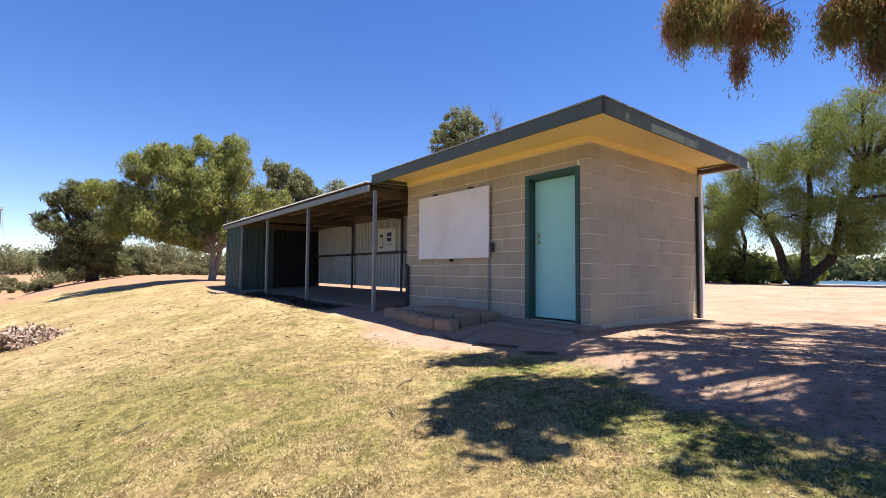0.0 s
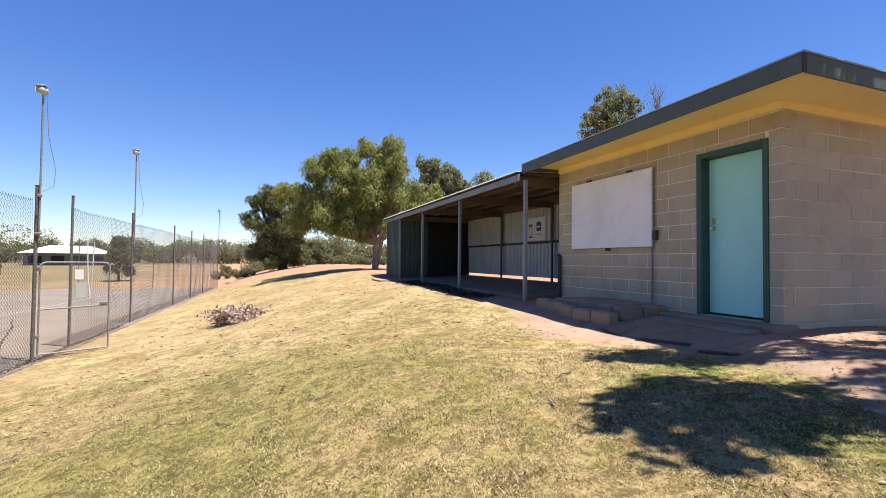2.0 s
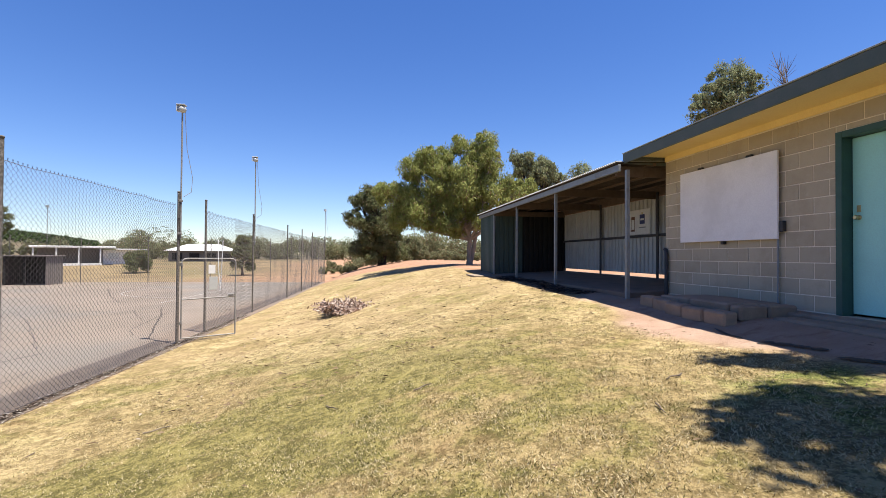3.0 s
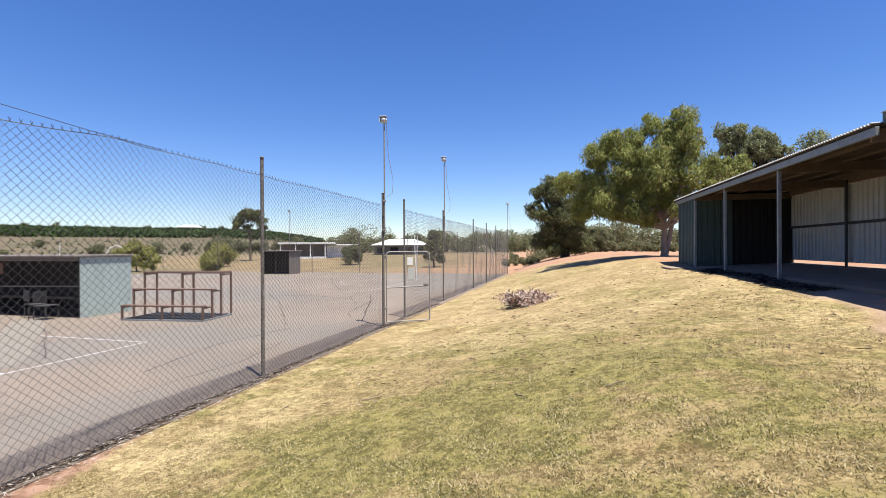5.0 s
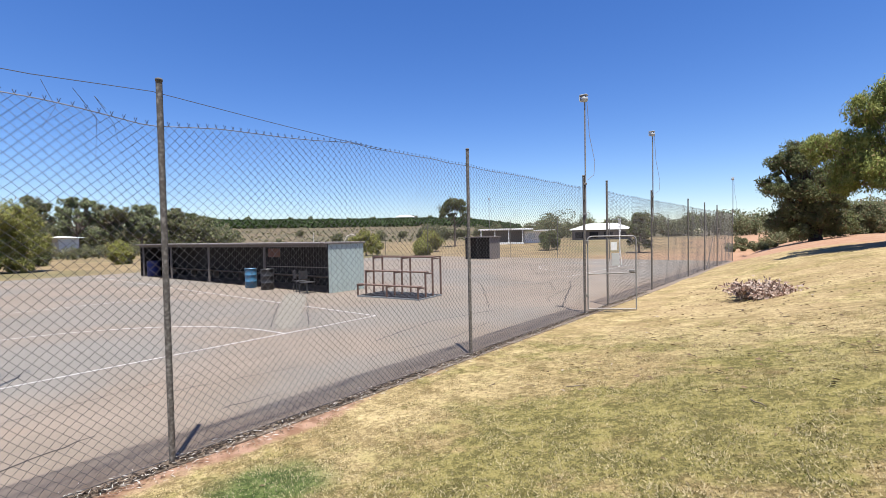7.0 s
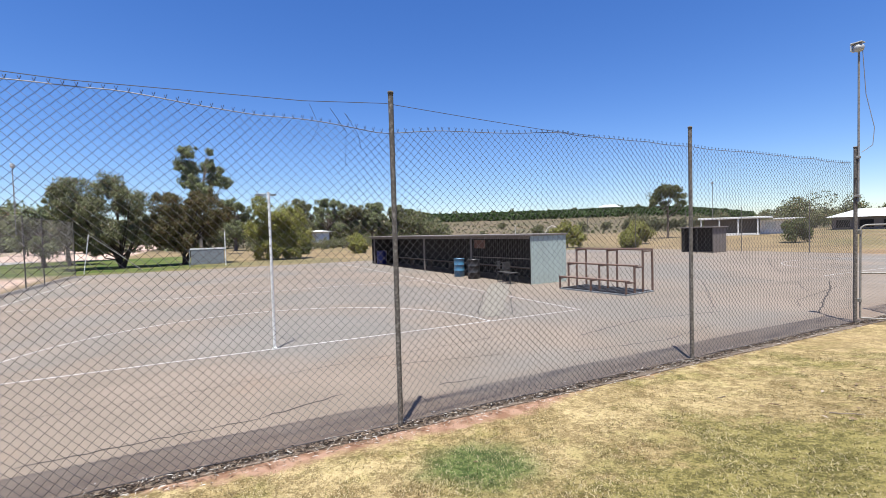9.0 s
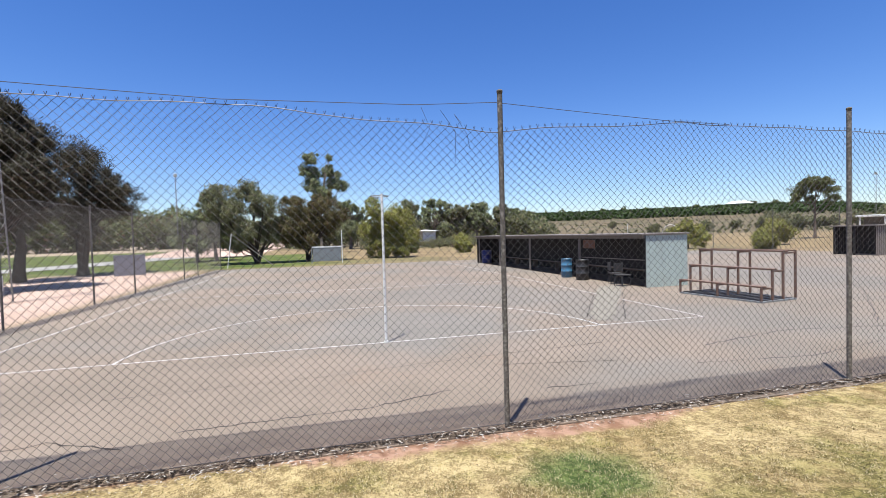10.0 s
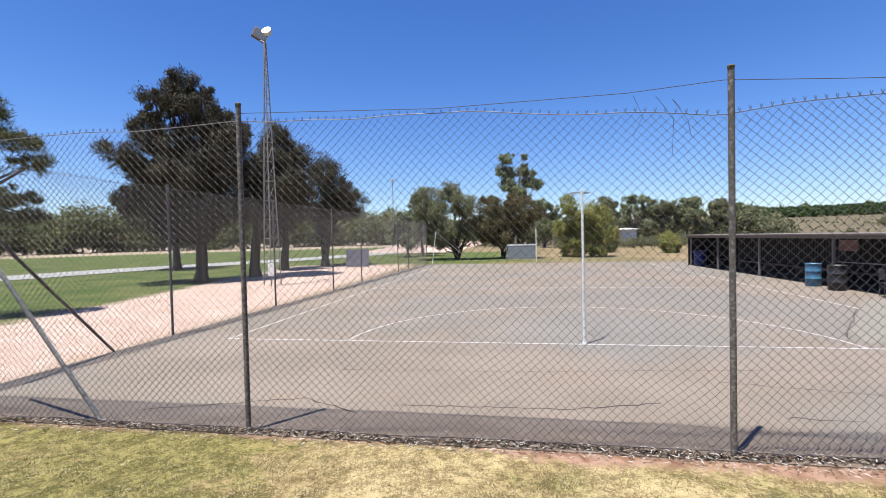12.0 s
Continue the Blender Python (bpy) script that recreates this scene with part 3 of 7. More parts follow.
# court: a bitumen sheet with its own slightly turned axes
CU, CV = Vector((0.033, 0.9995, 0)), Vector((-0.9995, 0.033, 0))
GOAL = Vector((-14.98, -2.32, 0))


def court_at(u, v, z=0.0):
    p = GOAL + CU * u + CV * v
    return (p.x, p.y, z)


def court():
    sh = Shape()
    top, low = 0.045, -0.2
    a = [court_at(-9.4, -4.68, top), court_at(-9.4, 28.0, top), court_at(37.5, 28.0, top), court_at(37.5, -4.87, top)]
    b = [(x, y, low) for x, y, z in a]
    sh.add(a + b, [(3, 2, 1, 0), (0, 1, 5, 4), (1, 2, 6, 5), (2, 3, 7, 6), (3, 0, 4, 7)])
    return single("road_court", sh, "court", "grey weathered bitumen sports court with worn white lines", "court", kind="structure")


court()


def stripe(points, width=0.05, z=0.049, closed=False):
    """A painted line along points on the court."""
    pts = [Vector(p) for p in points]
    v, f = [], []
    for i, p in enumerate(pts):
        d = (pts[min(i + 1, len(pts) - 1)] - pts[max(i - 1, 0)])
        d.z = 0
        d.normalize()
        s = Vector((-d.y, d.x, 0)) * width / 2
        v += [(p.x + s.x, p.y + s.y, z), (p.x - s.x, p.y - s.y, z)]
        if i:
            k = 2 * i
            f.append((k - 2, k - 1, k + 1, k))
    return Shape().add(v, f)


def court_lines():
    lines = thing("court_lines", "worn white netball court lines painted on bitumen", "court marking", kind="structure")
    z = 0.049
    for u0 in (0.0, 28.6):
        if u0 == 0.0:
            part("baseline", stripe([court_at(-7.73, 0), court_at(7.74, 0)]), "line", lines)
            part("sideline", stripe([court_at(-7.70, 0.03), court_at(-7.70, 26)]), "line", lines)
            part("sideline", stripe([court_at(7.72, 0.03), court_at(7.72, 26)]), "line", lines)
            arc = [court_at(u0 - 4.9 * math.cos(math.pi * i / 40), 4.9 * math.sin(math.pi * i / 40)) for i in range(41)]
            part("goal_circle", stripe(arc, 0.05, 0.0505), "line", lines)
            part("third_line", stripe([court_at(-7.6, 10.17), court_at(7.6, 10.17)], 0.05, 0.0505), "line", lines)
        else:
            part("baseline", stripe([court_at(u0 - 7.62, 0.4), court_at(u0 + 6, 0.4)]), "line", lines)
            arc = [court_at(u0 - 4.9 * math.cos(math.pi * i / 40), 0.4 + 4.9 * math.sin(math.pi * i / 40)) for i in range(41)]
            part("goal_circle", stripe(arc, 0.05, 0.0505), "line", lines)
    return lines


court_lines()


def crack(points, seed, width=0.03):
    rng = random.Random(seed)
    pts = []
    for (x0, y0), (x1, y1) in zip(points, points[1:]):
        n = max(2, int(math.hypot(x1 - x0, y1 - y0) / 0.12))
        for i in range(n):
            t = i / n
            pts.append((x0 + (x1 - x0) * t + rng.uniform(-0.03, 0.03), y0 + (y1 - y0) * t + rng.uniform(-0.03, 0.03), 0))
    v, f = [], []
    for i, p in enumerate(pts):
        w = width * rng.uniform(0.3, 1.0)
        q = pts[min(i + 1, len(pts) - 1)]
        o = pts[max(i - 1, 0)]
        d = Vector((q[0] - o[0], q[1] - o[1], 0)).normalized()
        v += [(p[0] - d.y * w / 2, p[1] + d.x * w / 2, 0.0485), (p[0] + d.y * w / 2, p[1] - d.x * w / 2, 0.0485)]
        if i:
            k = 2 * i
            f.append((k - 2, k - 1, k + 1, k))
    return Shape().add(v, f)


# ---- kiosk of painted concrete blocks ----
Z0, ZT = 1.575, 3.99            # foot and head of the block walls
KX, KY = 3.24, 4.32
SOFFIT = 4.085


def kiosk():
    k = thing("kiosk", "small flat-roofed kiosk of beige painted concrete blocks", "building", (0, 0, Z0))
    core = Shape()
    # walls behind the blocks, with the door opening left free
    core.box(0.009, 0.19, 0.009, 0.22, Z0 - 0.25, ZT)
    core.box(0.006, 0.19, 1.06, KY - 0.012, Z0 - 0.25, ZT)
    core.box(0.006, 0.19, 0.22, 1.06, 3.70, ZT)
    core.box(0.006, 0.19, 0.22, 1.06, Z0 - 0.25, Z0 - 0.01)
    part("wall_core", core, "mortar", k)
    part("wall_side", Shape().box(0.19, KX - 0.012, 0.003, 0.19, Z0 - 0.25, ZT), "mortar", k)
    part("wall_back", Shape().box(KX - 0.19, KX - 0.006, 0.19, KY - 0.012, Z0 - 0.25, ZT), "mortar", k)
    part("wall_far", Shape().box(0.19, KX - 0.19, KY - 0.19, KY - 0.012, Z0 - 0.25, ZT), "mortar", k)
    part("plinth", Shape().box(-0.03, KX, -0.012, KY, Z0 - 0.30, Z0 - 0.005, 0.008), "block", k)
    # painted trim board round the head of the walls
    part("frieze_board", Shape().box(-0.018, 0.004, -0.018, KY, ZT - 0.002, SOFFIT, 0.003), "soffit", k, "yellow painted frieze board")
    part("frieze_board", Shape().box(0.007, KX + 0.01, -0.018, 0.004, ZT - 0.002, SOFFIT, 0.003), "soffit", k, "yellow painted frieze board")
    # roof, falling a little to both far sides
    x0, x1, y0, y1 = -0.81, KX + 0.05, -0.735, KY + 0.07

    def fall(sh):
        sh.v = [(x, y, z - 0.012 * (y - y0) - 0.010 * (x - x0)) for x, y, z in sh.v]
        return sh

    part("soffit", Shape().box(x0 + 0.03, x1 - 0.02, y0 + 0.03, y1 - 0.01, SOFFIT, SOFFIT + 0.02), "soffit", k, "yellow painted soffit sheet")
    part("roof_sheet", fall(Shape().box(x0 + 0.02, x1 - 0.02, y0 + 0.02, y1 - 0.02, 4.175, 4.19)), "flash", k)
    part("fascia", fall(Shape().box(x0, x0 + 0.028, y0 + 0.014, y1, 4.008, 4.182, 0.004)), "fascia", k, "dark green painted fascia board")
    part("fascia", fall(Shape().box(x0 + 0.046, x1, y0, y0 + 0.028, 4.008, 4.182, 0.004)), "fascia", k, "dark green painted fascia board")
    part("fascia", fall(Shape().box(x0 + 0.03, x1, y1 - 0.028, y1, 4.008, 4.182, 0.004)), "fascia", k, "dark green painted fascia board")
    part("corner_cap", fall(Shape().box(x0 - 0.003, x0 + 0.043, y0 - 0.003, y0 + 0.011, 4.005, 4.184, 0.003)), "dark_steel", k)
    part("flashing", fall(Shape().box(x0 - 0.012, x0 + 0.07, y0 - 0.012, y1 + 0.01, 4.185, 4.203, 0.004)), "flash", k)
    part("flashing", fall(Shape().box(x0 + 0.073, x1 + 0.01, y0 - 0.012, y0 + 0.07, 4.185, 4.203, 0.004)), "flash", k)
    part("gutter", fall(Shape().box(x1 + 0.003, x1 + 0.10, y0, y1, 4.05, 4.14, 0.012)), "white", k, "white gutter")
    part("gutter_batten", fall(Shape().box(x1 - 0.16, x1 - 0.03, y0 + 0.03, y1 - 0.04, 4.03, 4.10, 0.004)), "timber", k, "bare timber behind the gutter")
    # door and its frame
    part("door_frame", Shape().box(-0.012, 0.185, 0.16, 0.225, Z0 - 0.005, 3.70, 0.004), "jamb", k, "dark green door frame")
    part("door_frame", Shape().box(-0.012, 0.185, 1.045, 1.12, Z0 - 0.005, 3.70, 0.004), "jamb", k, "dark green door frame")
    part("door_frame", Shape().box(-0.012, 0.185, 0.228, 1.042, 3.625, 3.70, 0.004), "jamb", k, "dark green door frame")
    door = part("door", Shape().box(0.13, 0.17, 0.23, 1.04, Z0 + 0.02, 3.62, 0.003), "door", k, "turquoise painted flush door, closed")
    h = Shape().lathe([(0.027, 0), (0.027, 0.008), (0.012, 0.012), (0.012, 0.03), (0.026, 0.04), (0.028, 0.055), (0.02, 0.066)], 14)
    turn = Matrix.Rotation(radians(-90), 4, "Y")
    hs = Shape().add([turn @ Vector(p) for p in h.v], h.f)
    hs.v = [(x + 0.129, y + 0.965, z + 2.70) for x, y, z in hs.v]
    part("door_handle", hs, "brass", door, "round brass door knob", True)
    part("lock_plate", Shape().box(0.124, 0.1285, 0.945, 0.99, 2.76, 2.84, 0.001), "brass", door)
    part("door_sill", Shape().box(-0.30, 0.13, -0.10, 1.92, Z0 - 0.2, Z0 - 0.008, 0.025), "concrete", k, "worn concrete door sill")
    part("door_step", Shape().box(-0.62, -0.305, 0.0, 1.38, Z0 - 0.24, Z0 - 0.05, 0.03), "concrete", k, "low worn concrete step")
    # shutter board
    b = part("shutter", Shape().box(-0.075, -0.045, 1.845, 3.80, 2.485, 3.665, 0.004), "board", k, "white painted shutter board over the serving window")
    for y in (2.35, 3.35):
        part("hinge", Shape().box(-0.05, -0.002, y - 0.05, y + 0.05, 3.667, 3.705, 0.004), "dark_steel", b)
    part("latch", Shape().box(-0.06, -0.002, 2.82, 2.88, 2.435, 2.483, 0.004), "dark_steel", b)
    part("bolt", Shape().box(-0.06, -0.002, 1.775, 1.835, 2.58, 2.72, 0.006), "dark_steel", b)
    # pipes
    part("conduit", Shape().tube([(-0.03, 1.88, Z0 - 0.1), (-0.03, 1.88, 2.48)], 0.014), "steel", k, "thin grey conduit", True)
    part("drain_pipe", Shape().tube([(-0.05, 4.22, Z0 - 0.15), (-0.05, 4.22, 2.28), (-0.03, 4.26, 2.36), (0.0, 4.33, 2.38)], 0.035), "dark_steel", k, "dark drain pipe", True)
    part("downpipe", Shape().box(KX - 0.185, KX - 0.14, -0.05, -0.004, Z0 - 0.1, 3.58, 0.01), "dark_steel", k, "dark square downpipe")
    part("corner_strip", Shape().box(KX - 0.06, KX + 0.03, -0.05, 0.06, Z0 - 0.2, ZT - 0.002, 0.006), "board", k, "pale corner strip")
    # the blocks, laid in half bond
    sizes = {}

    def block(axis, s0, s1, z, corner=False, low=0.006):
        length = round(s1 - s0, 3)
        if length < 0.05:
            return
        if (axis, length, corner, low) not in sizes:
            a = 0.0 if corner else 0.006
            if axis == "y":
                sh = Shape().box(0, 0.03, a, length - 0.006, low, 0.194, 0.003)
            else:
                sh = Shape().box(a, length - 0.006, 0, 0.03, low, 0.194, 0.003)
            sizes[axis, length, corner, low] = sh.mesh("block", "block")
        o = new("block", sizes[axis, length, corner, low])
        o.parent = k
        o.location = (0, s0, z - Z0) if axis == "y" else (s0, 0, z - Z0)
        if not corner:
            o.location[0 if axis == "y" else 1] += random.uniform(-0.0015, 0.0015) * (1.0 if axis == "y" else 0.4)

    row, z = 0, Z0
    while z < ZT - 0.05:
        for axis, end in (("y", KY), ("x", KX)):
            s = 0.0 if (row + (axis == "x")) % 2 else -0.2
            if axis == "x":
                s += 0.031 if s == 0 else 0.0
            while s < end - 0.01:
                a, b2 = max(s, 0.031 if axis == "x" else 0.0), min(s + 0.4, end)
                if axis == "y" and z < 3.55 and b2 > 0.16 and a < 1.12:
                    if a < 0.16:
                        block(axis, a, 0.16, z, True)
                    if b2 > 1.12:
                        block(axis, 1.12, b2, z)
                elif axis == "y" and z < 3.70 and b2 > 0.16 and a < 1.12:
                    if a < 0.16:
                        block(axis, a, 0.16, z, True)
                    block(axis, max(a, 0.16), min(b2, 1.12), z, False, 0.134)
                    if b2 > 1.12:
                        block(axis, 1.12, b2, z)
                else:
                    block(axis, a, b2, z, a < 0.033)
                s += 0.4 if not (axis == "x" and s == 0.031) else 0.369
        row += 1
        z = round(z + 0.2, 3)
    return k


kiosk()


def step_blocks():
    rng = random.Random(4)

    def lay(name, label, category, size, x, y, lift, turn, mat="concrete"):
        a, b, h = size
        sh = Shape().box(-a, a, -b, b, 0, h, 0.024)
        m = pose(x, y, land(x, y) + lift, rng.uniform(-1.5, 1.5), rng.uniform(-1.5, 1.5), turn + rng.uniform(-3, 3))
        sh.v = [tuple(m @ Vector(p)) for p in sh.v]
        single(name, sh, mat, label, category, group="blocks before the kiosk")

    for i in range(5):
        lay("concrete_block", "loose weathered concrete block on the earth by the kiosk", "concrete block", (0.195, 0.095, 0.19), -1.06 + 0.10 * (i > 2) + rng.uniform(-0.02, 0.02), 1.66 + i * 0.405, -0.04, 90)
    for i in range(2):
        lay("concrete_block", "loose weathered concrete block on the earth by the kiosk", "concrete block", (0.195, 0.095, 0.19), -0.745 + i * 0.41, 1.58, -0.04, 0)
    for i in range(2):
        lay("concrete_slab", "worn concrete slab laid behind the loose blocks", "concrete slab", (0.40, 0.36, 0.17), -0.54 + 0.06 * i, 2.06 + i * 0.76, -0.025, 0)


step_blocks()

# ---- open shed beside it ----
SY0, SY1, SY2, SXF, SXB = KY + 0.03, 13.45, 15.6, -0.83, 1.95


def shed():
    s = thing("open_shed", "long open-fronted steel shelter shed with a corrugated roof", "shed", (0, 9, Z0))
    slab = Shape().box(SXF + 0.06, SXB + 0.1, SY0, SY2, Z0 - 0.35, Z0, 0.01)
    slab.v = [(x, y, z + (0.12 * (x - SXF - 0.06) / 2.7 if z > Z0 - 0.1 else 0)) for x, y, z in slab.v]
    part("slab", slab, "slab", s, "dusty pink floor slab")
    part("roof", corrugated(SXF - 0.14, 3.975, SXB + 0.35, 4.115, SY0, SY2 + 0.1), "roof_sheet", s, "corrugated iron roof", True)
    # second sheet below the roof; its rust colour also holds the shade
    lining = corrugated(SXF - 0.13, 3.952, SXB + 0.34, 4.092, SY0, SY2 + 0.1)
    part("roof_lining", lining, "lining", s, "rusted underside of the roof, darkened for shade", True)
    part("front_beam", Shape().box(SXF - 0.09, SXF - 0.035, SY0, SY2, 3.80, 3.925, 0.004), "steel", s, "grey steel fascia beam")
    for y in (4.55, 7.5, 10.6, 13.38):
        part("rafter", Shape().box(SXF - 0.03, SXB + 0.05, y - 0.025, y + 0.025, 3.74, 3.93, 0.004), "timber", s)
    for x in (-0.2, 0.5, 1.2, 1.85):
        z = 3.96 + (x - SXF + 0.14) * 0.045
        part("purlin", Shape().box(x - 0.03, x + 0.03, SY0, SY2, z - 0.07, z - 0.016, 0.003), "timber", s)
    for y in (4.20, 7.5, 10.65, 13.42):
        part("post", Shape().box(SXF - 0.033, SXF + 0.033, y - 0.033, y + 0.033, Z0 - 0.1, 3.80 if y < 13 else 3.795, 0.006), "steel", s)
    # back wall: two courses of ribbed sheet on a girt, clear of the ground
    back = part("back_wall", ribbed((SXB, SY1), (SXB, SY0), 2.83, 3.80), "pale_sheet", s, "pale ribbed steel cladding")
    part("lower_sheet", ribbed((SXB + 0.03, SY1), (SXB + 0.03, SY0), 1.79, 2.80), "pale_sheet", back)
    part("girt", Shape().box(SXB - 0.06, SXB - 0.031, SY0, SY1, 2.77, 2.84, 0.003), "dark_steel", back)
    for y in (7.4, 10.4):
        part("back_post", Shape().box(SXB - 0.10, SXB - 0.065, y - 0.04, y + 0.04, Z0 - 0.02, 3.9, 0.004), "dark_steel", s)
    part("back_beam", Shape().box(SXB - 0.06, SXB + 0.06, SY0, SY1, 3.81, 4.07, 0.004), "timber", s)
    # store at the far end
    part("partition", ribbed((0.30, SY1), (SXF + 0.04, SY1), Z0 - 0.05, 3.94), "green_sheet", s, "dark green ribbed partition")
    # deeper part of the same partition, with its shade put into the colour
    part("inner_partition", ribbed((SXB + 0.06, SY1 - 0.03), (0.27, SY1 - 0.03), Z0 - 0.05, 3.94), "hut_dark", s, "inner part of the ribbed partition, near-black for deep shade")
    part("store_front", ribbed((SXF, SY2), (SXF, SY1 + 0.035), Z0 - 0.05, 3.80), "green_sheet", s, "green ribbed end panel")
    part("store_end", ribbed((SXB, SY2), (SXF, SY2), Z0 - 0.05, 3.95), "green_sheet", s)
    part("store_back", ribbed((SXB, SY2), (SXB, SY1 + 0.03), Z0 - 0.05, 4.0), "green_sheet", s)
    return s


shed()


def mulch():
    """Dark bark and leaf mulch along the shed's front posts."""
    r = random.Random(37)
    V, F = [], []
    for i in range(2600):
        y = r.uniform(5.4, 11.6)
        x = -1.05 + r.gauss(0, 0.22) + 0.12 * math.sin(y * 1.7)
        a, ln, w = r.uniform(0, 6.28), r.uniform(0.02, 0.07), r.uniform(0.012, 0.03)
        c = Vector((x, y, land(x, y) + r.uniform(0.004, 0.03)))
        d, q = Vector((math.cos(a), math.sin(a), r.uniform(-0.2, 0.2))) * ln, Vector((-math.sin(a), math.cos(a), r.uniform(-0.3, 0.3))) * w
        k = len(V)
        V += [c - d, c + q, c + d, c - q]
        F.append((k, k + 1, k + 2, k + 3))
    return single("bark_mulch", Shape().add(V, F), "mulch", "dark bark mulch along the front of the shed", "mulch", kind="stuff")


mulch()


def wall_sign():
    s = thing("wall_sign", "white notice board with a dark emblem on the shed wall", "sign", (SXB - 0.06, 8.3, 3.2))
    x = SXB - 0.036
    part("panel", Shape().box(x - 0.008, x, 7.80, 8.80, 2.86, 3.54, 0.002), "white", s)
    part("emblem", Shape().box(x - 0.011, x - 0.0082, 8.02, 8.26, 3.14, 3.40), "navy", s)
    part("emblem_bar", Shape().box(x - 0.0125, x - 0.0112, 8.06, 8.22, 3.24, 3.29), "white", s)
    part("emblem_tip", Shape().box(x - 0.011, x - 0.0082, 8.11, 8.17, 3.405, 3.46), "brass", s)
    part("text_bar", Shape().box(x - 0.011, x - 0.0082, 7.98, 8.30, 3.03, 3.06), "steel", s)
    part("figure_patch", Shape().box(x - 0.011, x - 0.0082, 8.50, 8.68, 2.95, 3.36), "orange", s)
    part("figure_patch", Shape().box(x - 0.0125, x - 0.0112, 8.52, 8.66, 3.0, 3.28), "white", s)
    return s


wall_sign()


def apron():
    z = land(-1.4, 13.2)
    sh = Shape().box(-1.8, -1.05, 12.5, 13.9, z - 0.12, z + 0.03, 0.012)
    return single("pavement", sh, "concrete", "small worn concrete apron before the store", "pavement", kind="structure")


apron()


# ---- chain-link fences ----
def chain_link(along, length, top, bottom, wide=0.092, high=0.092, radius=0.0028, seed=0.0, bow=0.05, thin=False):
    """Interlocked zigzag wires. along(s, z, off): the place at s metres, z high and off metres out of the plane; top(s), bottom(s): heights."""
    v, f = [], []
    n = int(length / wide * 2)
    for k in range(n):
        s0 = k * wide / 2
        zt, zb = top(s0), bottom(s0)
        rows = int((zt - zb) / high * 2)
        base = len(v)
        pts = []
        for j in range(rows + 1):
            s = wide / 2 * (k + ((j + k) & 1))
            z = zt - j * high / 2
            w = noise.noise(Vector((s * 0.9 + seed, z * 0.8, seed)))
            s += 0.05 * noise.noise(Vector((s * 0.7 + seed + 7, z * 1.1, 2))) * min(1.0, (zt - z) * 2)
            z += 0.04 * noise.noise(Vector((s * 1.3 + seed, z * 0.9, 5))) * min(1.0, (zt - z) * 2)
            pts.append((s, z, bow * w + (0.005 if j & 1 else -0.005)))
        # the twisted end sticks up over the top wire
        tip = pts[0]
        pts.insert(0, (tip[0] + (0.012 if k & 1 else -0.012), tip[1] + 0.035, tip[2]))
        for s, z, o in pts:
            v.append(along(s + radius, z, o))
            v.append(along(s - radius * 0.5, z, o + radius * 0.87))
            v.append(along(s - radius * 0.5, z, o - radius * 0.87))
        for j in range(len(pts) - 1):
            a = base + 3 * j
            f += [(a, a + 1, a + 4, a + 3), (a + 1, a + 2, a + 5, a + 4)]
            if not thin:
                f.append((a + 2, a, a + 3, a + 5))
    return Shape().add(v, f)


def pipe_post(h, r=0.029):
    return Shape().lathe([(r, 0), (r, h - 0.06), (r, h - 0.03), (r + 0.004, h - 0.03), (r + 0.004, h - 0.006), (r - 0.008, h)], 12)


def lerp_table(table, s):
    for (a, u), (b, w) in zip(table, table[1:]):
        if s <= b:
            return u + (w - u) * max(0.0, (s - a)) / (b - a)
    return table[-1][1]


FRONT_TOP = [(-12.5, 3.55), (-6.75, 3.56), (-4.2, 3.5), (-1.76, 3.33), (0.8, 3.5), (3.3, 3.46), (8.6, 3.42), (15.0, 3.4), (36.0, 3.35)]


